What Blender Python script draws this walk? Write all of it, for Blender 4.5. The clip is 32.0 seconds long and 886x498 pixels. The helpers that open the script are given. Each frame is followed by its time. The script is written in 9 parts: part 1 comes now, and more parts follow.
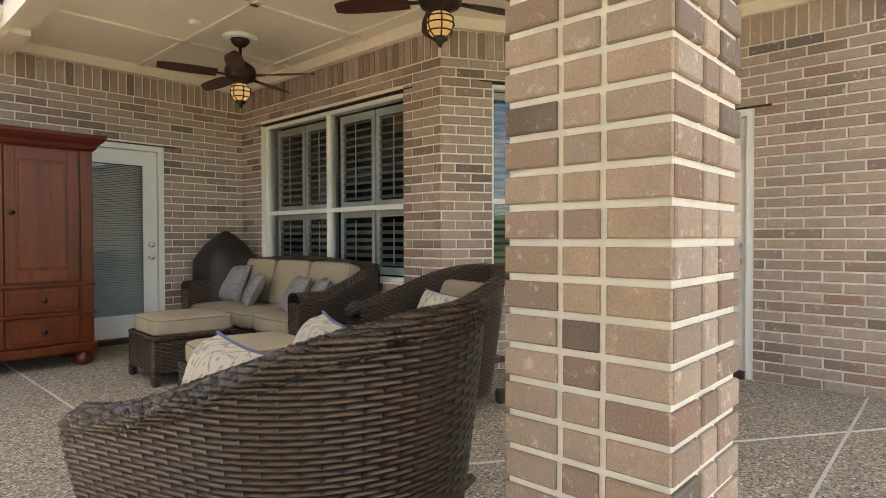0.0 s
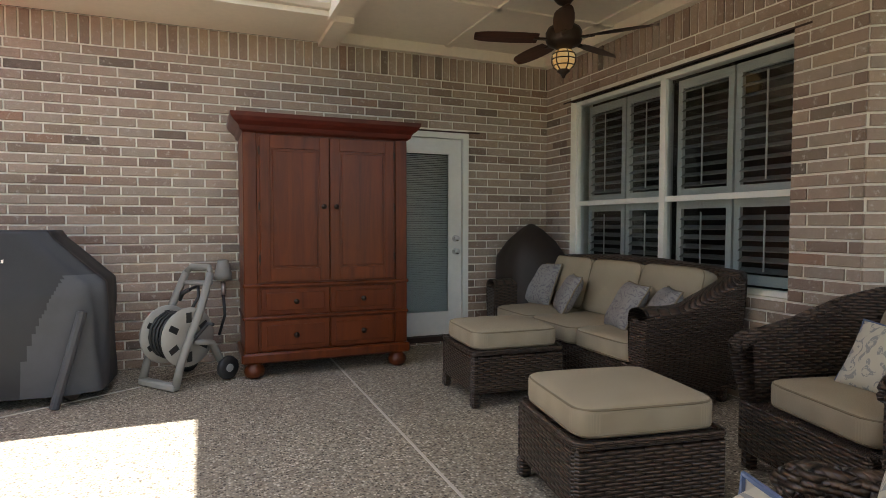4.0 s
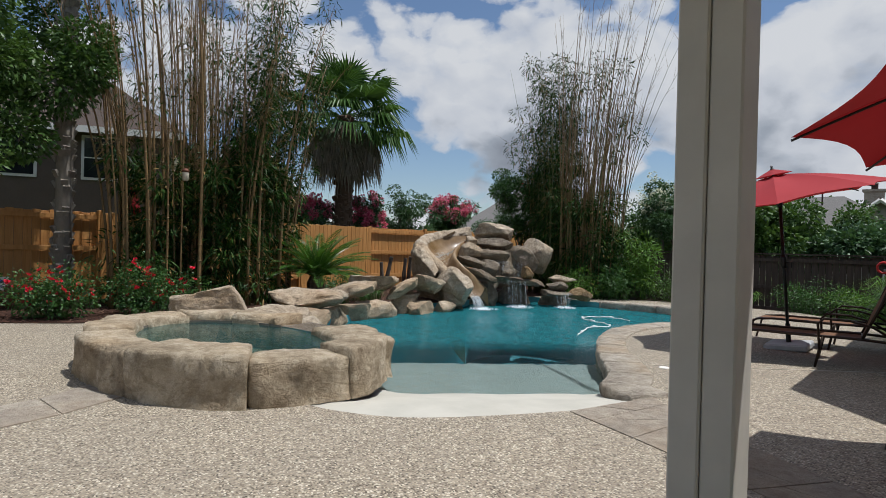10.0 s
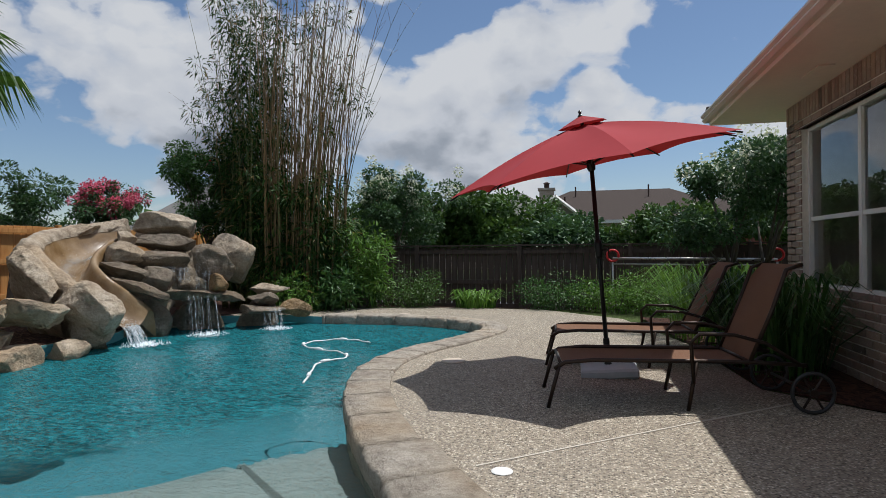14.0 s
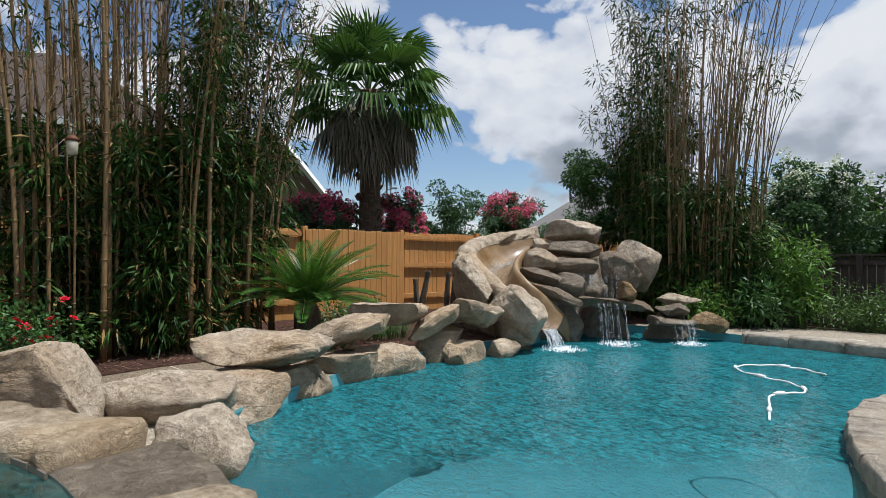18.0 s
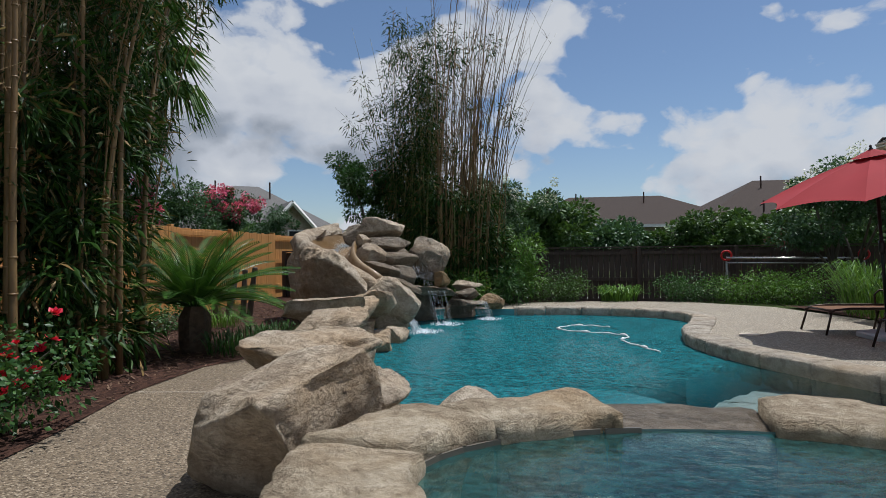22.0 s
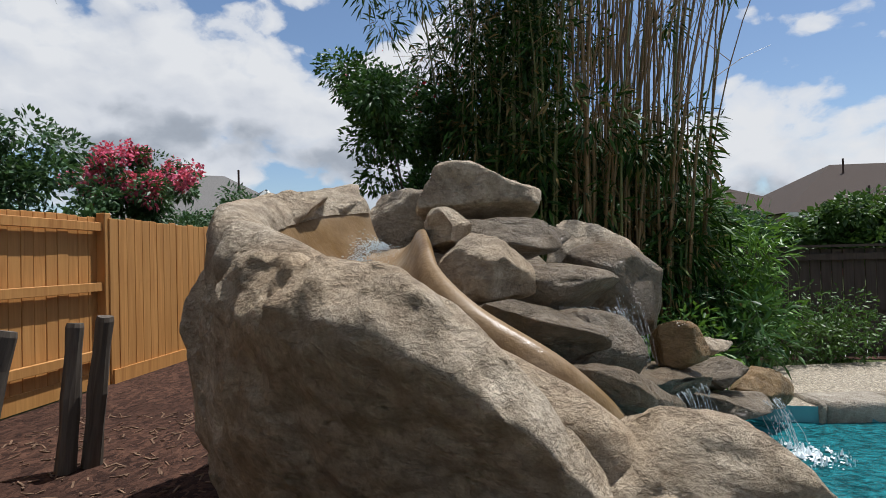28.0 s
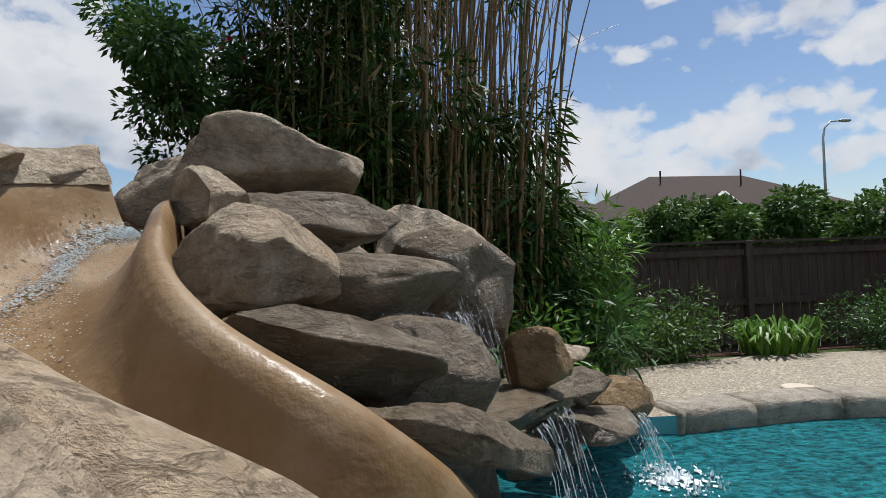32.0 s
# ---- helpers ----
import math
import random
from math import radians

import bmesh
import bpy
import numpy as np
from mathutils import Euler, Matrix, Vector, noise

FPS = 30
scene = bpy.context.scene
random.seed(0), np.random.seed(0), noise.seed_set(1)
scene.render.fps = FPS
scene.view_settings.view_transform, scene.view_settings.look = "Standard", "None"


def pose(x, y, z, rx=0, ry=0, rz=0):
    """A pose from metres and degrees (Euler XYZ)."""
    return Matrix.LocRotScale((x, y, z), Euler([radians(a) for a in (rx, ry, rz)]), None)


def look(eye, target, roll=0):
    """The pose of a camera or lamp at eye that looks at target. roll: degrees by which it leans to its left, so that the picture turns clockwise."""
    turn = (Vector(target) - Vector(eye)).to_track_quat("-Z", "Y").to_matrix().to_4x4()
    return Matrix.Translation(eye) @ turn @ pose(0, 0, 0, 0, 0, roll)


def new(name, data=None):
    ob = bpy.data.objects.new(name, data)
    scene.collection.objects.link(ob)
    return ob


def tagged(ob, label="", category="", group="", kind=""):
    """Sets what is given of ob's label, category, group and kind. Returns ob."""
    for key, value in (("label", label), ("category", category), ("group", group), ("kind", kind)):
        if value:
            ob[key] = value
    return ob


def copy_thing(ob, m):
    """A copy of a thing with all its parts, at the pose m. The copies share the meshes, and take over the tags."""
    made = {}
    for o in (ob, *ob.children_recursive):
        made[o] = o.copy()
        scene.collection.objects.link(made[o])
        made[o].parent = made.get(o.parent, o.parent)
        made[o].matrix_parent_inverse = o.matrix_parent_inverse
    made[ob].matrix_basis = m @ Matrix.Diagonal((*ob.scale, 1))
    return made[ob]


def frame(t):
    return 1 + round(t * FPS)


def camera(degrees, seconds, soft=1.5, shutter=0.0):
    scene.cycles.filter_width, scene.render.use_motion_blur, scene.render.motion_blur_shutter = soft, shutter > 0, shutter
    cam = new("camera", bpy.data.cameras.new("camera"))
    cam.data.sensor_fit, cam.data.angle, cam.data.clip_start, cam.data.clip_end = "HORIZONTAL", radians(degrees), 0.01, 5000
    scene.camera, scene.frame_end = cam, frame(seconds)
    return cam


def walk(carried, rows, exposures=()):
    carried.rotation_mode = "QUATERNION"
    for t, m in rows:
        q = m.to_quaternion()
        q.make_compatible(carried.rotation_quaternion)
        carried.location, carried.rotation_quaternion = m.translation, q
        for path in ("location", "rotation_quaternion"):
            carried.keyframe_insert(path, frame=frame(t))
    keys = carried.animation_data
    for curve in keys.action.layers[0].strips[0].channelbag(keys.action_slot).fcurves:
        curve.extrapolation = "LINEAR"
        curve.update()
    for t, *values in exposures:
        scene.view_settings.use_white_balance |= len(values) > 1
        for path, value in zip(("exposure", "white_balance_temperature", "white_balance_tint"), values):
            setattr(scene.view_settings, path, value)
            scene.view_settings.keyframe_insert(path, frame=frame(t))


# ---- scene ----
cam = camera(74.4, 32.0, soft=0.75)
PATH = [
    (0, (-0.1, 0.048, 1.113), (1.368, 1.406, 1.076), -0.1),
    (0.5, (-0.618, 0.052, 1.075), (0.79, 1.469, 0.974), -0.3),
    (1, (-0.89, 0.141, 1.128), (0.418, 1.649, 1.013), 0.0),
    (1.5, (-0.94, 0.394, 1.178), (0.327, 1.937, 1.056), 0.2),
    (2, (-0.763, 0.732, 1.207), (0.442, 2.323, 1.071), 0.3),
    (2.5, (-0.484, 1.056, 1.227), (0.608, 2.726, 1.089), 0.1),
    (4.5, (0.052, 1.212, 1.191), (0.589, 3.138, 1.126), 0.2),
    (5, (-0.066, 1.059, 1.194), (0.107, 3.05, 1.141), 0.4),
    (5.5, (-0.265, 0.897, 1.221), (-0.618, 2.865, 1.162), 0.8),
    (6, (-0.372, 0.828, 1.234), (-1.23, 2.633, 1.169), 1.0),
    (6.5, (-0.412, 0.845, 1.231), (-1.621, 2.437, 1.164), 1.3),
    (7, (-0.513, 0.889, 1.259), (-1.935, 2.294, 1.195), 1.3),
    (7.5, (-0.822, 0.833, 1.277), (-2.29, 2.19, 1.229), 1.3),
    (8, (-1.249, 0.753, 1.273), (-2.713, 2.116, 1.239), 1.3),
    (8.5, (-1.781, 0.636, 1.282), (-3.209, 2.036, 1.252), 1.3),
    (9, (-2.39, 0.392, 1.237), (-3.762, 1.847, 1.221), 1.7),
    (9.5, (-3.204, 0.421, 1.286), (-4.555, 1.896, 1.271), 1.6),
    (10, (-3.954, 0.511, 1.273), (-5.278, 2.01, 1.264), 1.5),
    (10.5, (-4.591, 0.665, 1.258), (-5.887, 2.188, 1.255), 1.4),
    (11, (-5.094, 0.823, 1.241), (-6.351, 2.379, 1.242), 1.0),
    (11.5, (-5.452, 1.022, 1.199), (-6.688, 2.594, 1.205), 0.9),
    (12, (-5.671, 1.264, 1.152), (-6.853, 2.877, 1.165), 0.5),
    (12.5, (-5.766, 1.679, 1.166), (-6.766, 3.411, 1.181), -0.0),
    (13, (-5.864, 2.273, 1.223), (-6.556, 4.149, 1.229), -0.5),
    (13.5, (-5.918, 3.07, 1.186), (-6.364, 5.02, 1.193), -0.5),
    (15.5, (-6.052, 5.012, 1.21), (-6.575, 6.942, 1.206), -0.8),
    (16, (-6.094, 5.011, 1.271), (-6.983, 6.802, 1.27), -0.9),
    (16.5, (-5.997, 4.807, 1.265), (-7.149, 6.442, 1.283), -0.5),
    (17, (-6.214, 4.564, 1.252), (-7.51, 6.088, 1.283), -0.0),
    (17.5, (-6.54, 4.325, 1.257), (-7.952, 5.741, 1.289), 0.2),
    (18, (-6.891, 3.916, 1.22), (-8.36, 5.273, 1.249), 0.2),
    (18.5, (-7.166, 3.46, 1.153), (-8.638, 4.813, 1.179), 0.1),
    (19, (-7.404, 2.971, 1.093), (-8.793, 4.41, 1.113), 0.2),
    (19.5, (-7.725, 2.471, 1.052), (-8.949, 4.053, 1.074), 0.1),
    (20, (-8.071, 2.071, 1.062), (-9.108, 3.781, 1.078), 0.0),
    (20.5, (-8.483, 1.671, 1.087), (-9.359, 3.469, 1.103), 0.1),
    (21, (-8.986, 1.453, 1.094), (-9.577, 3.364, 1.111), -0.1),
    (21.5, (-9.611, 1.366, 1.142), (-9.941, 3.338, 1.165), -1.3),
    (22, (-10.43, 1.403, 1.163), (-10.68, 3.387, 1.182), -0.7),
    (22.5, (-11.014, 1.533, 1.288), (-11.231, 3.521, 1.295), -1.0),
    (23, (-11.66, 2.11, 1.301), (-11.846, 4.101, 1.301), -0.6),
    (23.5, (-12.089, 2.767, 1.301), (-12.292, 4.757, 1.289), 0.0),
    (24, (-12.406, 3.524, 1.251), (-12.645, 5.509, 1.257), -0.3),
    (24.5, (-12.51, 4.15, 1.262), (-12.752, 6.135, 1.266), -0.4),
    (25, (-12.582, 4.777, 1.27), (-12.822, 6.763, 1.272), -0.5),
    (25.5, (-12.627, 5.397, 1.274), (-12.947, 7.371, 1.287), -1.0),
    (27.5, (-13.008, 8.093, 1.214), (-13.322, 10.068, 1.249), -1.1),
    (28, (-13.007, 8.767, 1.274), (-13.202, 10.757, 1.302), -1.4),
    (28.5, (-13.024, 9.327, 1.314), (-13.304, 11.307, 1.35), -0.8),
    (29, (-12.972, 9.759, 1.332), (-13.446, 11.701, 1.369), -0.8),
    (29.5, (-12.937, 10.033, 1.303), (-13.585, 11.924, 1.35), -0.6),
    (30, (-12.896, 10.17, 1.23), (-13.541, 12.062, 1.278), -0.4),
    (30.5, (-12.848, 10.187, 1.191), (-13.343, 12.124, 1.249), -0.8),
    (31, (-12.8, 10.155, 1.18), (-13.016, 12.142, 1.238), -1.2),
    (31.5, (-12.793, 10.025, 1.165), (-12.787, 12.024, 1.211), -1.9),
    (32, (-12.772, 9.815, 1.177), (-12.466, 11.791, 1.217), -2.0),
]
walk(cam, [(t, look(eye, target, roll)) for t, eye, target, roll in PATH],
     exposures=[(0.0, 2.45, 6900, 10), (1.0, 2.25, 6750, 10), (2.5, 1.9, 6700, 10), (4.5, 1.93, 6350, 10), (5.5, 1.68, 6150, 10), (6.5, 1.15, 6200, 10),
                (7.5, 0.65, 6300, 10), (8.5, 0.28, 6300, 10), (9.5, -0.07, 6150, 10), (11.0, -0.25, 6120, 10), (13.5, -0.25, 6120, 10), (16.5, -0.02, 6120, 10), (18.5, 0.12, 6100, 10), (20.0, 0.05, 6100, 10), (21.5, -0.28, 6000, 10), (25.5, -0.2, 6000, 10), (28.0, 0.06, 6200, 10), (32.0, 0.02, 6200, 10)])

# ---- light ----
# The sun stands high over the north-east: shadows fall 0.28 m to -x and 0.24 m to -y for each metre of height.
TO_SUN = Vector((0.277, 0.24, 1.0)).normalized()
sun = new("sun", bpy.data.lights.new("sun", "SUN"))
sun.data.energy, sun.data.angle, sun.data.color = 5.0, radians(0.53), (1.0, 0.965, 0.91)
sun.matrix_world = look((20, 20, 60), Vector((20, 20, 60)) - TO_SUN)

world = bpy.data.worlds.new("sky")
scene.world = world
world.use_nodes = True
wt = world.node_tree
wn, wl = wt.nodes, wt.links
wn.clear()
SKY_ELEVATION = math.asin(TO_SUN.z)
SKY_ROTATION = math.atan2(TO_SUN.x, TO_SUN.y)


def wnode(kind, **values):
    n = wn.new(kind)
    for key, value in values.items():
        if key.startswith("i_"):
            n.inputs[key[2:].replace("_", " ")].default_value = value
        elif key.startswith("n_"):
            n.inputs[int(key[2:])].default_value = value
    return n


def wmath(op, a, b=None, c=None, clamp=False):
    n = wn.new("ShaderNodeMath")
    n.operation, n.use_clamp = op, clamp
    for k, v in enumerate((a, b, c)):
        if v is None:
            continue
        if isinstance(v, (int, float)):
            n.inputs[k].default_value = v
        else:
            wl.new(v, n.inputs[k])
    return n.outputs[0]


sky = wn.new("ShaderNodeTexSky")
sky.sky_type, sky.sun_disc, sky.sun_elevation, sky.sun_rotation = "NISHITA", False, SKY_ELEVATION, SKY_ROTATION
sky.air_density, sky.dust_density, sky.ozone_density = 1.0, 0.5, 2.0
coord = wn.new("ShaderNodeTexCoord")
split = wn.new("ShaderNodeSeparateXYZ")
wl.new(coord.outputs["Generated"], split.inputs[0])
# Cumulus: heaped cells and noise over the directions of the sky
flat = wn.new("ShaderNodeCombineXYZ")
wl.new(split.outputs[0], flat.inputs[0])
wl.new(split.outputs[1], flat.inputs[1])
wl.new(wmath("MULTIPLY", split.outputs[2], 1.5), flat.inputs[2])


def wnoise(scale, detail, rough, shift=(0, 0, 0), dist=0.0):
    mp = wn.new("ShaderNodeMapping")
    mp.inputs["Location"].default_value = shift
    wl.new(flat.outputs[0], mp.inputs["Vector"])
    n = wn.new("ShaderNodeTexNoise")
    n.inputs["Scale"].default_value, n.inputs["Detail"].default_value = scale, detail
    n.inputs["Roughness"].default_value, n.inputs["Distortion"].default_value = rough, dist
    wl.new(mp.outputs[0], n.inputs["Vector"])
    return n.outputs["Fac"]


def wramp(fac, *stops):
    n = wn.new("ShaderNodeValToRGB")
    e = n.color_ramp.elements
    while len(e) > 1:
        e.remove(e[-1])
    for k, (pos, col) in enumerate(stops):
        q = e[0] if k == 0 else e.new(pos)
        q.position, q.color = pos, (*col, 1)
    wl.new(fac, n.inputs[0])
    return n.outputs[0]


def heap(shift):
    """How much cloud there is: wide drifts with round heaps on them, at a place shifted in the sky."""
    warp = wn.new("ShaderNodeMapping")
    warp.inputs["Location"].default_value = shift
    wl.new(flat.outputs[0], warp.inputs["Vector"])
    wob = wn.new("ShaderNodeTexNoise")
    wob.inputs["Scale"].default_value, wob.inputs["Detail"].default_value = 9.0, 4.0
    wl.new(warp.outputs[0], wob.inputs["Vector"])
    bent = wn.new("ShaderNodeVectorMath")
    bent.operation = "MULTIPLY_ADD"
    wl.new(wob.outputs["Color"], bent.inputs[0])
    bent.inputs[1].default_value = (0.06, 0.06, 0.06)
    wl.new(warp.outputs[0], bent.inputs[2])
    total = None
    wide = wn.new("ShaderNodeTexNoise")
    wide.inputs["Scale"].default_value, wide.inputs["Detail"].default_value, wide.inputs["Roughness"].default_value = 2.5, 8.0, 0.56
    wl.new(bent.outputs[0], wide.inputs["Vector"])
    total = wide.outputs["Fac"]
    for scale, amount in ((6.0, 0.20), (13.0, 0.12), (28.0, 0.065)):
        cell = wn.new("ShaderNodeTexVoronoi")
        cell.feature = "SMOOTH_F1"
        cell.inputs["Scale"].default_value = scale
        cell.inputs["Smoothness"].default_value = 0.25
        wl.new(bent.outputs[0], cell.inputs["Vector"])
        total = wmath("ADD", total, wmath("MULTIPLY", wmath("SUBTRACT", 0.42, cell.outputs["Distance"]), amount))
    return total


HEAP_AT = (3.1, 7.4, 0.3)
cover = wramp(heap(HEAP_AT), (0.455, (0, 0, 0)), (0.492, (0.8, 0.8, 0.8)), (0.54, (1, 1, 1)))
inner = heap((HEAP_AT[0] + 0.02, HEAP_AT[1] + 0.02, HEAP_AT[2] + 0.10))
thick = wramp(inner, (0.46, (1.0, 1.0, 1.0)), (0.56, (0.84, 0.86, 0.90)), (0.66, (0.50, 0.54, 0.60)), (0.78, (0.36, 0.39, 0.44)))
cloud = wn.new("ShaderNodeMix")
cloud.data_type = "RGBA"
wl.new(cover, cloud.inputs["Factor"])
skygain = wn.new("ShaderNodeVectorMath")
skygain.operation = "SCALE"
skygain.inputs["Scale"].default_value = 0.13
wl.new(sky.outputs[0], skygain.inputs[0])
cloudgain = wn.new("ShaderNodeVectorMath")
cloudgain.operation = "SCALE"
cloudgain.inputs["Scale"].default_value = 0.92
wl.new(thick, cloudgain.inputs[0])
wl.new(skygain.outputs[0], cloud.inputs["A"])
wl.new(cloudgain.outputs[0], cloud.inputs["B"])
background = wn.new("ShaderNodeBackground")
background.inputs["Strength"].default_value = 0.80
wl.new(cloud.outputs["Result"], background.inputs["Color"])
wout = wn.new("ShaderNodeOutputWorld")
wl.new(background.outputs[0], wout.inputs["Surface"])

# ---- materials ----
class Nodes:
    """A small builder for node materials; coordinates are the object's own, in metres."""

    def __init__(self, name, coords="Object"):
        self.m = bpy.data.materials.new(name)
        self.m.use_nodes = True
        self.t = self.m.node_tree
        self.n, self.l = self.t.nodes, self.t.links
        self.n.clear()
        self.out = self.n.new("ShaderNodeOutputMaterial")
        self.b = self.n.new("ShaderNodeBsdfPrincipled")
        self.l.new(self.b.outputs[0], self.out.inputs["Surface"])
        if coords == "World":
            self.co = self.n.new("ShaderNodeNewGeometry").outputs["Position"]
        else:
            self.co = self.n.new("ShaderNodeTexCoord").outputs[coords]

    def put(self, socket, value):
        if isinstance(value, bpy.types.NodeSocket):
            self.l.new(value, socket)
        elif isinstance(value, (tuple, list)) and len(value) == 3 and len(socket.default_value) == 4:
            socket.default_value = (*value, 1)
        else:
            socket.default_value = value

    def mapped(self, scale=(1, 1, 1), turn=(0, 0, 0)):
        mp = self.n.new("ShaderNodeMapping")
        mp.inputs["Scale"].default_value = scale
        mp.inputs["Rotation"].default_value = turn
        self.l.new(self.co, mp.inputs["Vector"])
        return mp.outputs[0]

    def noise(self, scale, detail=4.0, rough=0.55, co=None, dist=0.0, color=False):
        q = self.n.new("ShaderNodeTexNoise")
        q.inputs["Scale"].default_value, q.inputs["Detail"].default_value = scale, detail
        q.inputs["Roughness"].default_value, q.inputs["Distortion"].default_value = rough, dist
        self.l.new(co or self.co, q.inputs["Vector"])
        return q.outputs["Color" if color else "Fac"]

    def voronoi(self, scale, feature="F1", out="Distance", co=None, random_=1.0):
        q = self.n.new("ShaderNodeTexVoronoi")
        q.feature = feature
        q.inputs["Scale"].default_value = scale
        q.inputs["Randomness"].default_value = random_
        self.l.new(co or self.co, q.inputs["Vector"])
        return q.outputs[out]

    def wave(self, scale, dist=2.0, detail=2.0, co=None, direction="X", kind="BANDS"):
        q = self.n.new("ShaderNodeTexWave")
        q.wave_type = kind
        if kind == "BANDS":
            q.bands_direction = direction
        q.inputs["Scale"].default_value, q.inputs["Distortion"].default_value, q.inputs["Detail"].default_value = scale, dist, detail
        self.l.new(co or self.co, q.inputs["Vector"])
        return q.outputs["Fac"]

    def ramp(self, fac, *stops):
        q = self.n.new("ShaderNodeValToRGB")
        e = q.color_ramp.elements
        while len(e) > 1:
            e.remove(e[-1])
        for k, (pos, col) in enumerate(stops):
            s = e[0] if k == 0 else e.new(pos)
            s.position = pos
            s.color = (col, col, col, 1) if isinstance(col, (int, float)) else (*col, 1)
        self.l.new(fac, q.inputs[0])
        return q.outputs[0]

    def mix(self, fac, a, b, mode="MIX"):
        q = self.n.new("ShaderNodeMix")
        q.data_type, q.blend_type = "RGBA", mode
        self.put(q.inputs["Factor"], fac)
        self.put(q.inputs["A"], a)
        self.put(q.inputs["B"], b)
        return q.outputs["Result"]

    def math(self, op, a, b=0.0, clamp=False):
        q = self.n.new("ShaderNodeMath")
        q.operation, q.use_clamp = op, clamp
        self.put(q.inputs[0], a)
        self.put(q.inputs[1], b)
        return q.outputs[0]

    def random(self):
        """A number from 0 to 1 for each piece: by object, and by island where pieces are joined."""
        a = self.n.new("ShaderNodeObjectInfo").outputs["Random"]
        b = self.n.new("ShaderNodeNewGeometry").outputs["Random Per Island"]
        return self.math("FRACT", self.math("ADD", a, b))

    def bump(self, height, strength=0.3, distance=0.01, normal=None):
        q = self.n.new("ShaderNodeBump")
        q.inputs["Strength"].default_value, q.inputs["Distance"].default_value = strength, distance
        self.l.new(height, q.inputs["Height"])
        if normal:
            self.l.new(normal, q.inputs["Normal"])
        return q.outputs[0]

    def done(self, color, rough=0.6, normal=None, metal=0.0, spec=None, **more):
        self.put(self.b.inputs["Base Color"], color)
        self.put(self.b.inputs["Roughness"], rough)
        self.put(self.b.inputs["Metallic"], metal)
        if spec is not None:
            self.put(self.b.inputs["Specular IOR Level"], spec)
        if normal:
            self.l.new(normal, self.b.inputs["Normal"])
        for key, value in more.items():
            self.put(self.b.inputs[key.replace("_", " ")], value)
        return self.m


def plain(name, color, rough=0.5, metal=0.0, vary=0.12, scale=18.0, bump=0.1, wear=2.5):
    """Paint, plastic or metal with slight unevenness at two scales."""
    k = Nodes(name)
    f = k.mix(0.5, k.noise(scale, 4), k.noise(wear, 3))
    c = k.ramp(f, (0.3, tuple(v * (1 - vary) for v in color)), (0.7, tuple(min(1, v * (1 + vary)) for v in color)))
    r = k.ramp(f, (0.3, max(0.02, rough - 0.08)), (0.7, min(1, rough + 0.08)))
    return k.done(c, r, k.bump(k.noise(scale * 8, 3), bump, 0.002), metal)


def brick_material(name):
    k = Nodes(name, "World")
    r = k.random()
    tone = k.ramp(r, (0.0, (0.235, 0.165, 0.130)), (0.22, (0.345, 0.250, 0.195)), (0.45, (0.42, 0.315, 0.245)), (0.68, (0.35, 0.28, 0.225)),
                  (0.86, (0.41, 0.30, 0.215)), (0.95, (0.155, 0.122, 0.10)), (1.0, (0.33, 0.20, 0.14)))
    blot = k.noise(9.0, 5, 0.6)
    tone = k.mix(k.ramp(blot, (0.45, 0.0), (0.74, 0.5)), tone, (0.26, 0.20, 0.17))
    lime = k.noise(26.0, 4, 0.7)
    tone = k.mix(k.ramp(lime, (0.58, 0.0), (0.72, 0.65)), tone, (0.62, 0.55, 0.48))
    fine = k.noise(180.0, 3, 0.7)
    tone = k.mix(0.45, tone, fine, "OVERLAY")
    h = k.math("ADD", k.noise(60.0, 4, 0.7), k.math("MULTIPLY", fine, 0.5))
    return k.done(tone, 0.9, k.bump(h, 0.55, 0.004), spec=0.2)


BRICK = brick_material("sand_faced_brick")


def mortar_material():
    k = Nodes("cream_mortar", "World")
    c = k.ramp(k.noise(14, 5, 0.7), (0.3, (0.72, 0.67, 0.57)), (0.7, (0.84, 0.79, 0.69)))
    return k.done(c, 0.95, k.bump(k.noise(150, 4, 0.8), 0.5, 0.004), spec=0.15)


MORTAR = mortar_material()


def aggregate(name, tone=(1.0, 1.0, 1.0)):
    """Washed pebbles in cement: each cell a stone of its own colour."""
    k = Nodes(name, "World")
    cell = k.n.new("ShaderNodeTexVoronoi")
    cell.inputs["Scale"].default_value = 78.0
    k.l.new(k.co, cell.inputs["Vector"])
    sep = k.n.new("ShaderNodeSeparateColor")
    k.l.new(cell.outputs["Color"], sep.inputs[0])
    stone = k.ramp(sep.outputs[0], (0.0, (0.05, 0.039, 0.030)), (0.25, (0.15, 0.118, 0.086)), (0.55, (0.34, 0.282, 0.204)), (0.82, (0.52, 0.445, 0.335)), (1.0, (0.72, 0.66, 0.54)))
    edge = k.ramp(cell.outputs["Distance"], (0.35, 0.0), (0.75, 1.0))
    c = k.mix(edge, stone, (0.28, 0.24, 0.18))
    stain = k.noise(0.9, 5, 0.6)
    c = k.mix(k.ramp(stain, (0.4, 0.0), (0.75, 0.35)), c, (0.22, 0.19, 0.155))
    c = k.mix(1.0, c, tone, "MULTIPLY")
    h = k.math("SUBTRACT", 1.0, cell.outputs["Distance"])
    return k.done(c, k.ramp(sep.outputs[1], (0, 0.55), (1, 0.85)), k.bump(h, 0.7, 0.006), spec=0.3)


AGGREGATE = aggregate("exposed_aggregate")
BROWN_AGGREGATE = aggregate("brown_exposed_aggregate", (0.62, 0.56, 0.50))


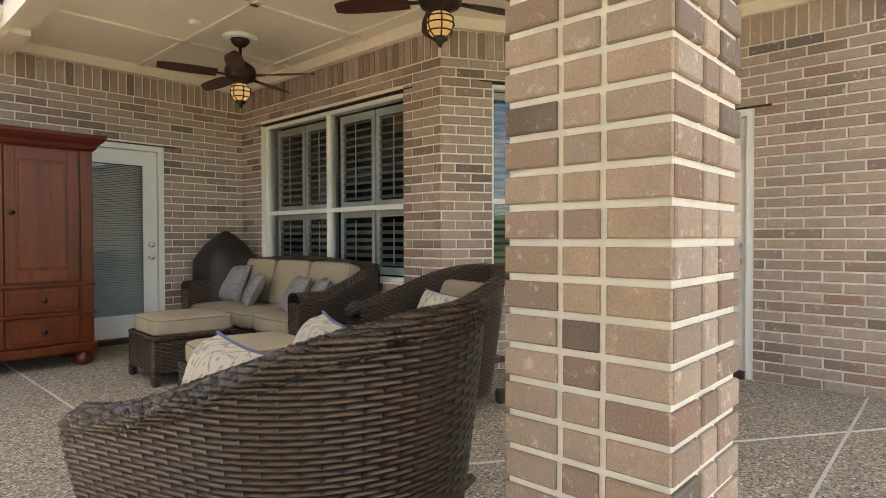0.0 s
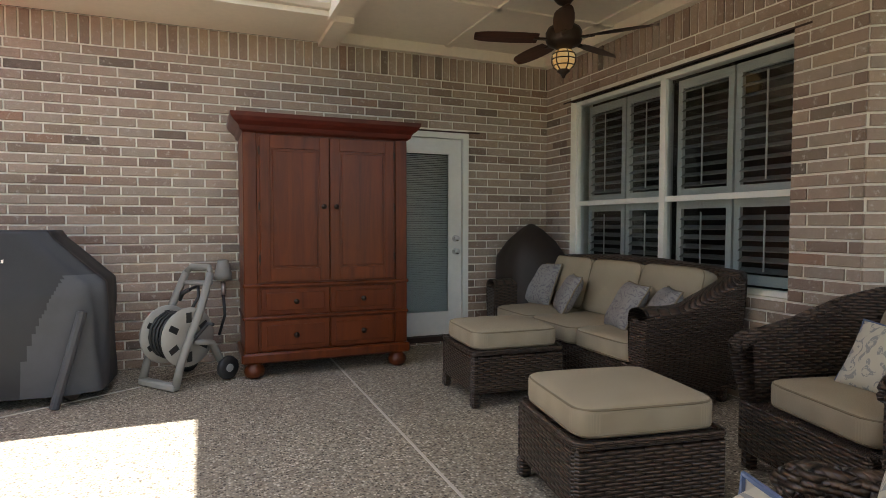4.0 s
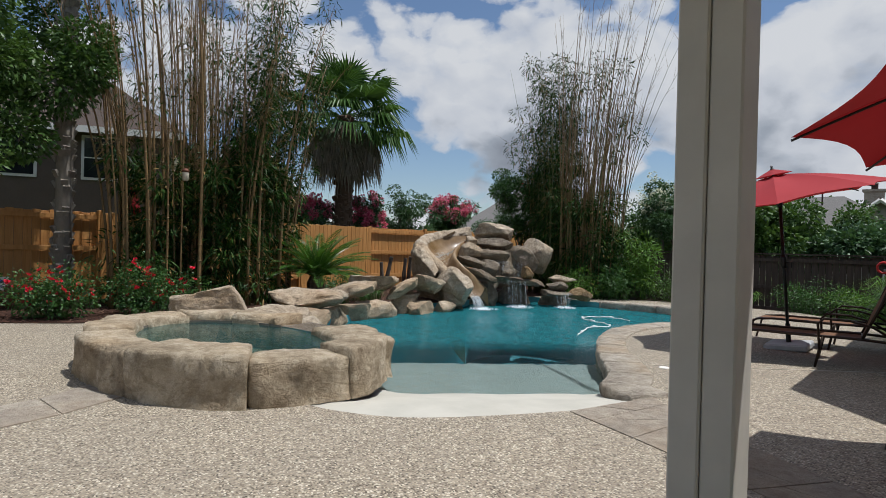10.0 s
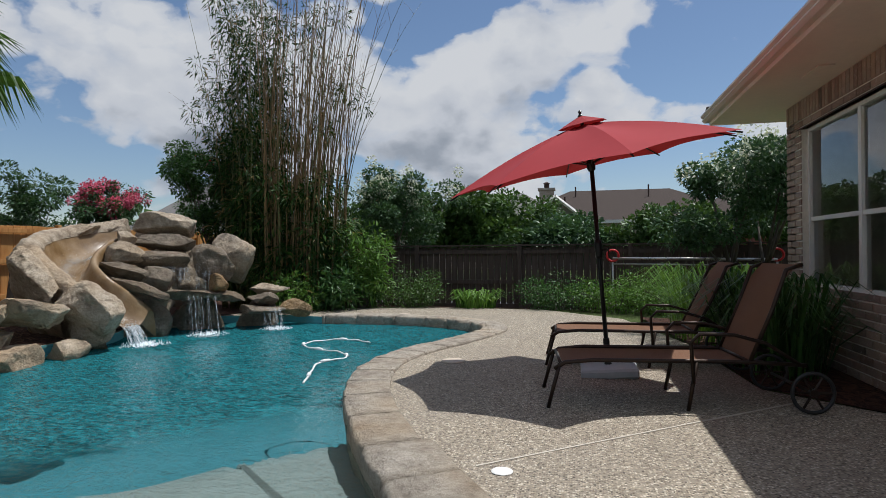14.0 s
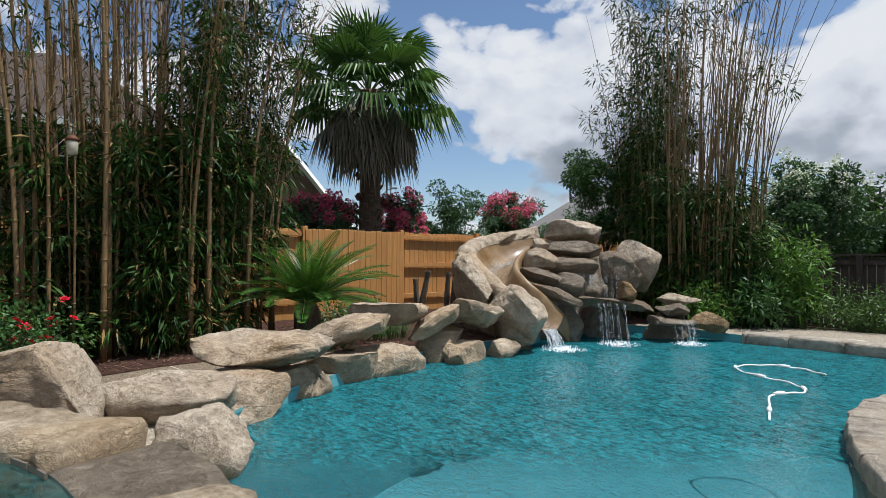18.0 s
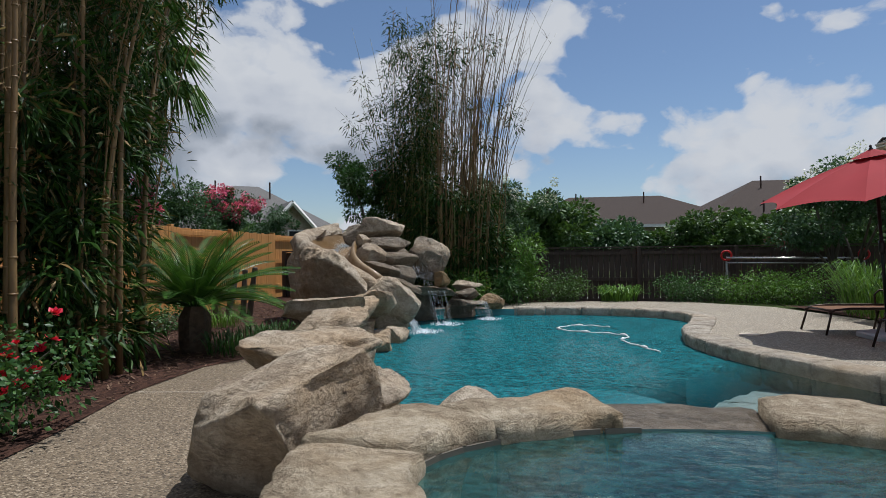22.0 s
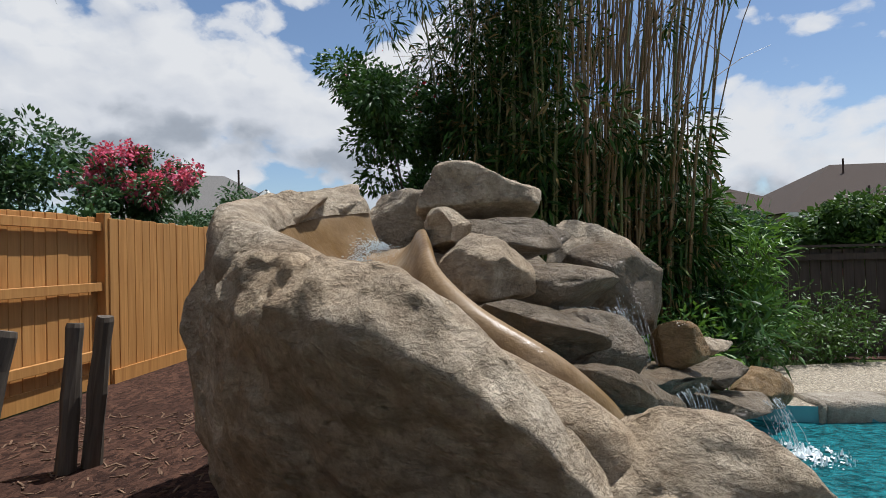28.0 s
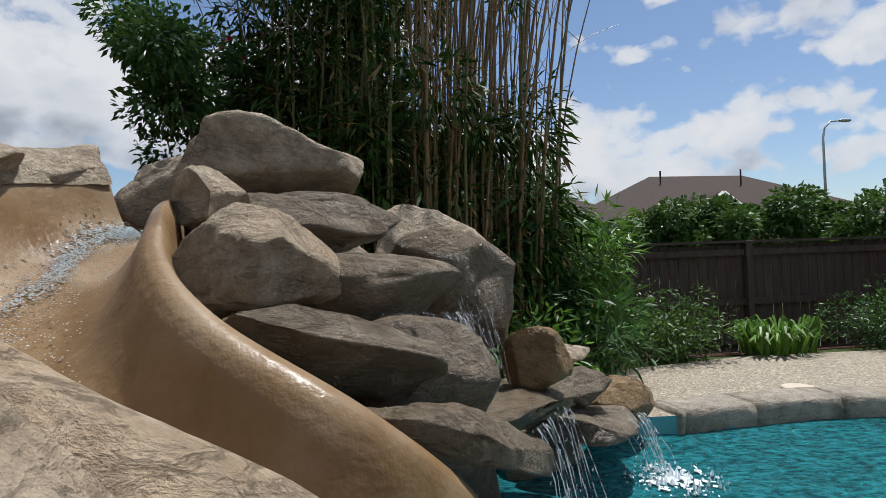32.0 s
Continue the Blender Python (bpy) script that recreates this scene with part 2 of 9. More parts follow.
def stone_material(name, dark, mid, light, scale=1.0, crack=0.5, rough=0.85, chip=0.0):
    k = Nodes(name, "World")
    a = k.noise(1.5 * scale, 9, 0.62, dist=0.3)
    b = k.noise(7.0 * scale, 9, 0.7)
    grain = k.noise(70 * scale, 5, 0.75)
    c = k.ramp(k.mix(0.55, a, b), (0.34, dark), (0.5, mid), (0.64, light))
    warm = k.noise(0.7 * scale, 4)
    c = k.mix(k.ramp(warm, (0.48, 0.0), (0.72, 0.55)), c, (mid[0] * 1.10, mid[1] * 0.90, mid[2] * 0.66))
    scar = k.math("ABSOLUTE", k.math("SUBTRACT", k.noise(2.1 * scale, 7, 0.62, k.mapped((1, 1, 1.8), (0.3, 0.2, 0.7)), 0.5), 0.5))
    scar = k.ramp(scar, (0.0, 0.0), (0.035, 1.0))
    pits = k.ramp(k.noise(24 * scale, 4, 0.6), (0.30, 0.0), (0.42, 1.0))
    h = k.math("ADD", k.math("MULTIPLY", b, 1.5), k.math("MULTIPLY", grain, 0.22))
    h = k.math("ADD", h, k.math("MULTIPLY", scar, 0.25 * crack))
    h = k.math("ADD", h, k.math("MULTIPLY", pits, 0.12))
    c = k.mix(k.ramp(scar, (0.0, 0.5 * crack), (1.0, 0.0)), c, dark)
    c = k.mix(k.ramp(pits, (0.0, 0.35), (1.0, 0.0)), c, dark)
    chips = k.ramp(k.noise(11 * scale, 8, 0.72, k.mapped((1, 1, 2.6), (0.5, 0.3, 0.2)), 1.2), (0.40, 0.0), (0.46, 1.0))
    h = k.math("ADD", h, k.math("MULTIPLY", chips, 0.16 * chip))
    c = k.mix(k.ramp(chips, (0.0, 0.13 * chip), (1.0, 0.0)), c, dark)
    c = k.mix(k.ramp(k.noise(34 * scale, 6, 0.75), (0.40, 0.22 * chip), (0.52, 0.0)), c, dark)
    c = k.mix(0.35, c, grain, "OVERLAY")
    return k.done(c, rough, k.bump(h, 0.95, 0.045), spec=0.25)


ROCK = stone_material("sculpted_rock", (0.20, 0.15, 0.105), (0.46, 0.375, 0.275), (0.68, 0.585, 0.455), chip=1.0)
WET_ROCK = stone_material("wet_rock", (0.11, 0.085, 0.06), (0.21, 0.17, 0.125), (0.36, 0.30, 0.23), rough=0.28, chip=1.0)
SPA_STONE = stone_material("spa_stone", (0.20, 0.145, 0.09), (0.46, 0.37, 0.255), (0.68, 0.585, 0.44), 1.25, 0.7, chip=0.5)
AMBER_ROCK = stone_material("amber_wet_rock", (0.12, 0.075, 0.035), (0.27, 0.175, 0.085), (0.40, 0.29, 0.17), rough=0.3)
COPING = stone_material("cast_coping", (0.20, 0.165, 0.13), (0.44, 0.385, 0.31), (0.58, 0.52, 0.435), 1.3, 0.5, chip=0.4)
FLAG = stone_material("stamped_flagstone", (0.24, 0.20, 0.16), (0.38, 0.325, 0.26), (0.50, 0.44, 0.355), 1.2, 0.2)


def slide_material():
    k = Nodes("slide_gunite", "World")
    a = k.noise(2.6, 5, 0.6)
    c = k.ramp(a, (0.3, (0.135, 0.075, 0.026)), (0.5, (0.215, 0.135, 0.062)), (0.72, (0.31, 0.225, 0.14)))
    return k.done(c, k.ramp(k.noise(2.2, 4), (0.4, 0.28), (0.6, 0.6)), k.bump(k.math("ADD", k.noise(30, 4), k.noise(7, 4)), 0.35, 0.012), spec=0.45)


SLIDE = slide_material()


def wood_material(name, dark, light, grain=(14, 14, 0.9), rough=0.6, knots=0.5):
    k = Nodes(name)
    r = k.random()
    off = k.n.new("ShaderNodeVectorMath")
    off.operation = "ADD"
    k.l.new(k.mapped(grain), off.inputs[0])
    com = k.n.new("ShaderNodeCombineXYZ")
    k.put(com.inputs[0], k.math("MULTIPLY", r, 37.0))
    k.put(com.inputs[1], k.math("MULTIPLY", r, 71.0))
    k.l.new(com.outputs[0], off.inputs[1])
    g = k.noise(1.3, 7, 0.6, off.outputs[0], 0.8)
    c = k.ramp(g, (0.28, dark), (0.72, light))
    c = k.mix(k.ramp(r, (0.0, 0.0), (1.0, 0.5)), c, tuple(v * 0.68 for v in light), "MIX")
    spots = k.noise(3.2, 3, 0.5)
    c = k.mix(k.ramp(spots, (0.62, 0.0), (0.75, knots)), c, dark)
    return k.done(c, rough, k.bump(g, 0.3, 0.004), spec=0.35)


CEDAR = wood_material("new_cedar", (0.40, 0.17, 0.045), (0.66, 0.34, 0.11))
OLD_WOOD = wood_material("weathered_fence_wood", (0.045, 0.032, 0.026), (0.115, 0.088, 0.072), rough=0.9)
CHERRY = wood_material("cherry_stained_wood", (0.050, 0.009, 0.0025), (0.165, 0.036, 0.007), (9, 9, 0.8), 0.30, 0.5)
DARK_CHERRY = wood_material("dark_cherry_cornice", (0.045, 0.007, 0.004), (0.10, 0.016, 0.009), (3, 9, 9), 0.35, 0.2)
STUMP = wood_material("grey_bark", (0.05, 0.038, 0.03), (0.17, 0.14, 0.11), (20, 20, 1.2), 0.95)
WHITE_PAINT = plain("white_trim_paint", (0.78, 0.76, 0.70), 0.45, 0, 0.05)
CREAM_PAINT = plain("cream_soffit_paint", (0.78, 0.70, 0.57), 0.55, 0, 0.06)
POST_PAINT = plain("weathered_post_paint", (0.56, 0.52, 0.46), 0.65, 0, 0.14, 6, 0.3)
GUTTER_PAINT = plain("almond_gutter", (0.62, 0.55, 0.45), 0.4, 0, 0.05)
SIDING = plain("white_siding", (0.80, 0.80, 0.78), 0.55, 0, 0.04)


def shingle_material(name, a, b):
    k = Nodes(name, "World")
    r = k.random()
    c = k.mix(r, a, b)
    c = k.mix(0.5, c, k.ramp(k.noise(220, 2, 0.8), (0.3, tuple(v * 0.5 for v in a)), (0.75, tuple(v * 1.5 for v in b))))
    return k.done(c, 0.95, k.bump(k.noise(300, 2), 0.5, 0.004), spec=0.2)


SHINGLE = shingle_material("grey_shingle", (0.10, 0.095, 0.09), (0.21, 0.20, 0.19))
BROWN_SHINGLE = shingle_material("brown_shingle", (0.045, 0.034, 0.029), (0.085, 0.066, 0.056))


def soil(name, dark, light, scale=30.0, strength=0.9):
    k = Nodes(name, "World")
    chips = k.n.new("ShaderNodeTexVoronoi")
    chips.inputs["Scale"].default_value = scale
    k.l.new(k.mix(0.15, k.mapped((1.0, 0.45, 1.0), (0, 0, 0.6)), k.noise(9, 3, color=True), "ADD"), chips.inputs["Vector"])
    sep = k.n.new("ShaderNodeSeparateColor")
    k.l.new(chips.outputs["Color"], sep.inputs[0])
    c = k.mix(sep.outputs[0], dark, light)
    c = k.mix(k.ramp(k.noise(1.3, 4), (0.4, 0.0), (0.7, 0.5)), c, dark)
    return k.done(c, 0.95, k.bump(k.math("ADD", sep.outputs[1], k.noise(60, 3)), strength, 0.02), spec=0.15)


MULCH = soil("red_brown_mulch", (0.024, 0.012, 0.009), (0.115, 0.058, 0.039), 34)
LAWN = soil("rough_lawn", (0.03, 0.045, 0.012), (0.09, 0.12, 0.035), 60, 0.5)


def water_material(name, tint, murk, amount, ripple, fine, deepen=None):
    """Clear tinted water with a little murk that scatters light; with deepen (x, y, offset, length) the murk grows with the depth that way."""
    k = Nodes(name, "World")
    a = k.noise(4.2, 4, 0.6, k.mapped((1.0, 2.0, 1.0), (0, 0, 0.6)), 0.9)
    b = k.noise(15.0, 3, 0.6, k.mapped((1.0, 1.6, 1.0), (0, 0, 0.9)), 0.5)
    nrm = k.bump(k.math("ADD", a, k.math("MULTIPLY", b, fine)), ripple, 0.09)
    clear = k.n.new("ShaderNodeBsdfTransparent")
    clear.inputs["Color"].default_value = (*tint, 1)
    cloudy = k.n.new("ShaderNodeBsdfDiffuse")
    # Ripple lights and darks are painted into the murk colour beside the bump
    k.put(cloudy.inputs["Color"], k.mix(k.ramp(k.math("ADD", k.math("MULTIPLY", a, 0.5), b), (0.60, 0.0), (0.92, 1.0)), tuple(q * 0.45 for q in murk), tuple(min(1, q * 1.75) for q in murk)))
    k.l.new(nrm, cloudy.inputs["Normal"])
    body = k.n.new("ShaderNodeMixShader")
    body.inputs[0].default_value = amount
    if deepen:
        sep = k.n.new("ShaderNodeSeparateXYZ")
        k.l.new(k.co, sep.inputs[0])
        d = k.math("ADD", k.math("ADD", k.math("MULTIPLY", sep.outputs[0], deepen[0]), k.math("MULTIPLY", sep.outputs[1], deepen[1])), deepen[2])
        k.l.new(k.math("MULTIPLY", k.math("DIVIDE", d, deepen[3], True), amount), body.inputs[0])
    k.l.new(clear.outputs[0], body.inputs[1])
    k.l.new(cloudy.outputs[0], body.inputs[2])
    shine = k.n.new("ShaderNodeBsdfGlossy")
    shine.inputs["Roughness"].default_value = 0.03
    k.l.new(nrm, shine.inputs["Normal"])
    fr = k.n.new("ShaderNodeFresnel")
    fr.inputs["IOR"].default_value = 1.33
    k.l.new(nrm, fr.inputs["Normal"])
    mixer = k.n.new("ShaderNodeMixShader")
    k.l.new(fr.outputs[0], mixer.inputs[0])
    k.l.new(body.outputs[0], mixer.inputs[1])
    k.l.new(shine.outputs[0], mixer.inputs[2])
    k.l.new(mixer.outputs[0], k.out.inputs["Surface"])
    return k.m


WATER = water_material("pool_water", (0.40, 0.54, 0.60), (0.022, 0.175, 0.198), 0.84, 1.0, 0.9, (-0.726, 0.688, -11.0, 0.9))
SPA_WATER = water_material("spa_water", (0.40, 0.62, 0.62), (0.03, 0.125, 0.125), 0.30, 0.10, 0.35)


def plaster(name, a, b):
    k = Nodes(name, "World")
    c = k.mix(k.noise(2.0, 5), a, b)
    return k.done(c, 0.8, k.bump(k.noise(40, 3), 0.2, 0.01))


def pool_plaster():
    """One plaster for the whole pool: pale on the beach, blue-green further in."""
    k = Nodes("pool_plaster", "World")
    sep = k.n.new("ShaderNodeSeparateXYZ")
    k.l.new(k.co, sep.inputs[0])
    d = k.math("ADD", k.math("ADD", k.math("MULTIPLY", sep.outputs[0], -0.726), k.math("MULTIPLY", sep.outputs[1], 0.688)), -11.25)
    d = k.math("ADD", k.math("DIVIDE", d, 1.0), k.math("MULTIPLY", k.noise(1.2, 4), 0.25), True)
    pale = k.mix(k.noise(3.0, 5), (0.37, 0.355, 0.30), (0.56, 0.53, 0.46))
    deep = k.mix(k.noise(2.0, 5), (0.08, 0.30, 0.335), (0.13, 0.39, 0.42))
    return k.done(k.mix(d, pale, deep), 0.8, k.bump(k.noise(40, 3), 0.2, 0.01))


PLASTER = BEACH = pool_plaster()
SPA_PLASTER = plaster("spa_bench_plaster", (0.11, 0.20, 0.19), (0.19, 0.31, 0.29))
# Same plaster as the bench; darkening with depth is put into the colour
SPA_DEPTH_TONE = plaster("spa_well_depth_tone", (0.02, 0.06, 0.058), (0.045, 0.11, 0.105))


def glass_material(name, tint=(0.85, 0.9, 0.9)):
    k = Nodes(name)
    clear = k.n.new("ShaderNodeBsdfTransparent")
    clear.inputs["Color"].default_value = (*tint, 1)
    shine = k.n.new("ShaderNodeBsdfGlossy")
    shine.inputs["Roughness"].default_value = 0.01
    fr = k.n.new("ShaderNodeFresnel")
    fr.inputs["IOR"].default_value = 1.6
    mixer = k.n.new("ShaderNodeMixShader")
    k.l.new(k.math("MULTIPLY", fr.outputs[0], 1.6, True), mixer.inputs[0])
    k.l.new(clear.outputs[0], mixer.inputs[1])
    k.l.new(shine.outputs[0], mixer.inputs[2])
    k.l.new(mixer.outputs[0], k.out.inputs["Surface"])
    return k.m


GLASS = glass_material("window_glass")
UNLIT_ROOM = plain("unlit_room_tone", (0.03, 0.028, 0.025), 0.9)
SHUTTER = plain("white_shutter", (0.62, 0.63, 0.60), 0.4, 0, 0.03)


# ---- mesh helpers ----
class G:
    """Vertices and faces gathered piece by piece."""

    def __init__(self):
        self.v, self.f = [], []

    def add(self, vs, fs):
        o = len(self.v)
        self.v += [tuple(p) for p in vs]
        self.f += [tuple(i + o for i in f) for f in fs]
        return self

    def box(self, c, s, m=None, taper=1.0):
        x, y, z = (q / 2 for q in s)
        vs = [Vector((a * x * (taper if d > 0 else 1), b * y * (taper if d > 0 else 1), d * z)) for d in (-1, 1) for b in (-1, 1) for a in (-1, 1)]
        vs = [(m @ v if m else v) + Vector(c) for v in vs]
        return self.add(vs, [(0, 2, 3, 1), (4, 5, 7, 6), (0, 1, 5, 4), (2, 6, 7, 3), (0, 4, 6, 2), (1, 3, 7, 5)])

    def slab(self, lo, hi):
        return self.box([(a + b) / 2 for a, b in zip(lo, hi)], [b - a for a, b in zip(lo, hi)])

    def tube(self, pts, r, n=8, cap=True, flat=1.0, closed=False):
        pts = [Vector(p) for p in pts]
        k = len(pts)
        rr = r if isinstance(r, (list, tuple)) else [r] * k
        o = len(self.v)
        side = None
        for i, p in enumerate(pts):
            if closed:
                d = pts[(i + 1) % k] - pts[i - 1]
            else:
                d = pts[min(i + 1, k - 1)] - pts[max(i - 1, 0)]
            d = d.normalized() if d.length > 1e-9 else Vector((0, 0, 1))
            if side is None:
                side = d.orthogonal().normalized()
                if abs(d.z) < 0.95:
                    side = d.cross(Vector((0, 0, 1))).normalized()
            side = (side - d * side.dot(d))
            side = side.normalized() if side.length > 1e-6 else d.orthogonal().normalized()
            up = d.cross(side)
            for j in range(n):
                a = 2 * math.pi * j / n
                self.v.append(tuple(p + rr[i] * (math.cos(a) * side + flat * math.sin(a) * up)))
        for i in range(k if closed else k - 1):
            for j in range(n):
                a, b = o + i * n + j, o + i * n + (j + 1) % n
                c, d2 = o + ((i + 1) % k) * n + (j + 1) % n, o + ((i + 1) % k) * n + j
                self.f.append((a, b, c, d2))
        if cap and not closed:
            self.f.append(tuple(o + j for j in reversed(range(n))))
            self.f.append(tuple(o + (k - 1) * n + j for j in range(n)))
        return self

    def lathe(self, prof, n=20, c=(0, 0, 0), wob=None):
        o = len(self.v)
        for r, z in prof:
            for j in range(n):
                a = 2 * math.pi * j / n
                q = r * (wob(a, z) if wob else 1)
                self.v.append((c[0] + q * math.cos(a), c[1] + q * math.sin(a), c[2] + z))
        for i in range(len(prof) - 1):
            for j in range(n):
                self.f.append((o + i * n + j, o + i * n + (j + 1) % n, o + (i + 1) * n + (j + 1) % n, o + (i + 1) * n + j))
        if prof[0][0] > 1e-4:
            self.f.append(tuple(o + j for j in reversed(range(n))))
        if prof[-1][0] > 1e-4:
            self.f.append(tuple(o + (len(prof) - 1) * n + j for j in range(n)))
        return self

    def sheet(self, fn, nu, nv, closed_u=False):
        """A grid of points fn(u, v), u and v from 0 to 1."""
        o = len(self.v)
        for i in range(nu):
            for j in range(nv):
                self.v.append(tuple(fn(i / (nu if closed_u else nu - 1), j / (nv - 1))))
        for i in range(nu if closed_u else nu - 1):
            for j in range(nv - 1):
                a, b = o + i * nv + j, o + ((i + 1) % nu) * nv + j
                self.f.append((a, b, b + 1, a + 1))
        return self

    def prism(self, poly, z0, z1):
        """A flat polygon in plan drawn up from z0 to z1."""
        n, o = len(poly), len(self.v)
        self.v += [(x, y, z0) for x, y in poly] + [(x, y, z1) for x, y in poly]
        self.f += [tuple(o + i for i in reversed(range(n))), tuple(o + n + i for i in range(n))]
        self.f += [(o + i, o + (i + 1) % n, o + n + (i + 1) % n, o + n + i) for i in range(n)]
        return self

    def mesh(self, name, smooth=False):
        me = bpy.data.meshes.new(name)
        me.from_pydata(self.v, [], self.f)
        me.update()
        if smooth:
            me.polygons.foreach_set("use_smooth", [True] * len(me.polygons))
        return me


def part(name, g, material, parent=None, label="", smooth=False, m=None):
    me = g if isinstance(g, bpy.types.Mesh) else g.mesh(name, smooth)
    if material and not me.materials:
        me.materials.append(material)
    ob = new(name, me)
    if parent:
        ob.parent = parent
    if m is not None:
        ob.matrix_basis = m
    if label:
        ob["label"] = label
    return ob


def thing(name, label, category, at=None, group="", kind=""):
    """An Empty at the base of a thing, which its parts hang on."""
    ob = new(name)
    ob.empty_display_size = 0.1
    if at is not None:
        ob.matrix_basis = at
    return tagged(ob, label, category, group, kind)


def bevelled(size, b=0.01, seg=1):
    """A box with its edges taken off, centred."""
    bm = bmesh.new()
    bmesh.ops.create_cube(bm, size=1.0)
    for v in bm.verts:
        v.co = Vector((v.co.x * size[0], v.co.y * size[1], v.co.z * size[2]))
    bmesh.ops.bevel(bm, geom=bm.edges[:], offset=b, segments=seg, affect="EDGES")
    g = G()
    bm.verts.index_update()
    g.add([v.co.copy() for v in bm.verts], [[v.index for v in f.verts] for f in bm.faces])
    bm.free()
    return g


def puffed(size, e=0.35, n=20, puff=0.0, seed=0, rough=0.0):
    """A soft rounded block: a superellipsoid, with its middle puffed up."""
    g = G()

    def sp(a, p):
        return math.copysign(abs(a) ** p, a)

    def fn(u, v):
        a, b = 2 * math.pi * u, math.pi * (v - 0.5)
        x, y, z = sp(math.cos(b), e) * sp(math.cos(a), e), sp(math.cos(b), e) * sp(math.sin(a), e), sp(math.sin(b), e * 1.3)
        q = 1 + puff * (1 - x * x) * (1 - y * y)
        p = Vector((x * size[0] / 2, y * size[1] / 2, z * q * size[2] / 2))
        if rough:
            p += p.normalized() * rough * noise.noise(p * 9 + Vector((seed, 0, 0)))
        return p

    return g.sheet(fn, n * 2, n, True)


def shift(g, m):
    g.v = [tuple(m @ Vector(p)) for p in g.v]
    return g


def smooth_loop(points, per=8, closed=True):
    """A Catmull-Rom curve through plan points."""
    pts = [Vector(p) for p in points]
    n, out = len(pts), []
    for i in range(n if closed else n - 1):
        p0 = pts[(i - 1) % n] if closed else pts[max(i - 1, 0)]
        p1, p2 = pts[i], pts[(i + 1) % n]
        p3 = pts[(i + 2) % n] if closed else pts[min(i + 2, n - 1)]
        for k in range(per):
            t = k / per
            out.append(0.5 * ((2 * p1) + (p2 - p0) * t + (2 * p0 - 5 * p1 + 4 * p2 - p3) * t * t + (3 * p1 - p0 - 3 * p2 + p3) * t ** 3))
    if not closed:
        out.append(pts[-1])
    return out


def filled(outer, holes, z):
    """A flat sheet with holes, as vertices and triangles."""
    bm = bmesh.new()
    edges = []
    for loop in [outer, *holes]:
        vs = [bm.verts.new((p[0], p[1], z)) for p in loop]
        edges += [bm.edges.new((a, b)) for a, b in zip(vs, vs[1:] + vs[:1])]
    bmesh.ops.triangle_fill(bm, use_beauty=True, use_dissolve=False, edges=edges)
    bmesh.ops.recalc_face_normals(bm, faces=bm.faces[:])
    g = G()
    bm.verts.index_update()
    fs = []
    for f in bm.faces:
        i = [v.index for v in f.verts]
        fs.append(i if f.normal.z > 0 else i[::-1])
    g.add([v.co.copy() for v in bm.verts], fs)
    bm.free()
    return g

# ---- ground, deck, pool ----
POOL = [(-8.15, 3.6), (-7.92, 3.28), (-7.44, 3.34), (-6.98, 3.60), (-6.57, 4.11), (-6.16, 4.80), (-6.02, 5.36), (-6.40, 5.62), (-6.62, 6.2), (-7.05, 6.9), (-7.58, 7.85), (-7.95, 8.8), (-8.08, 9.7), (-7.95, 10.5), (-7.6, 11.4), (-7.32, 12.4), (-7.55, 13.1),
        (-8.3, 13.6), (-9.3, 13.82), (-10.5, 13.75), (-11.6, 13.9), (-12.9, 13.2), (-13.0, 12.0), (-12.6, 11.0), (-12.75, 9.9), (-12.6, 8.6), (-12.2, 7.4), (-11.7, 6.3), (-10.9, 5.25), (-10.0, 4.95), (-8.9, 4.98)]
pool_loop = smooth_loop([(x, y, 0) for x, y in POOL], 6)
WATER_Z = -0.13
SPA_C, SPA_R = Vector((-9.50, 3.58, 0)), 1.52
SPA_TOP, SPA_WATER_Z = 0.39, 0.28


def ring(c, r, n, wob=0.0, seed=0.0):
    return [(c[0] + r * (1 + wob * noise.noise((math.cos(2 * math.pi * i / n) * 2 + seed, math.sin(2 * math.pi * i / n) * 2, 1))) * math.cos(2 * math.pi * i / n),
             c[1] + r * (1 + wob * noise.noise((math.cos(2 * math.pi * i / n) * 2 + seed, math.sin(2 * math.pi * i / n) * 2, 1))) * math.sin(2 * math.pi * i / n)) for i in range(n)]


# One ground sheet to the horizon, cut out over the basin and falling a little towards the north fence
hole = [(p.x, p.y) for p in smooth_loop([(x, y, 0) for x, y in POOL], 2)]
gg = filled([(-400, -400), (400, -400), (400, 600), (-400, 600)], [hole, [(-16.9, 16.0), (8, 16.0), (8, 17.6), (-16.9, 17.6)]], -0.03)
ground = part("ground", gg, LAWN)
tagged(ground, "rough grass and soil ground around the yard", "ground", kind="structure")
dip = G().sheet(lambda u, v: (-16.95 + 25 * u, 15.95 + 1.7 * v, -0.02 - 0.40 * (v * v * (3 - 2 * v)) + 0.03 * noise.noise((u * 20, v * 3, 0)) * min(1, 8 * v)), 60, 10)
part("fence_bed", dip, MULCH, ground, "bark-covered bed that falls towards the fence", True)

DECK = [(12, -6), (12, 6.58), (-2.12, 6.58), (-3.5, 7.96), (-3.5, 8.3), (-4.45, 9.2), (-4.6, 11.5), (-5.2, 14.2), (-6.6, 15.55), (-8.5, 15.75), (-9.9, 15.5), (-11.0, 15.2), (-12.4, 14.0), (-12.9, 12.5),
        (-12.7, 9.0), (-13.25, 8.3), (-13.75, 7.2), (-13.75, 6.0), (-13.5, 4.9), (-13.35, 4.0), (-13.7, 3.3), (-14.3, 2.6), (-15.5, 1.4), (-16.5, 0.4), (-16.5, -6)]
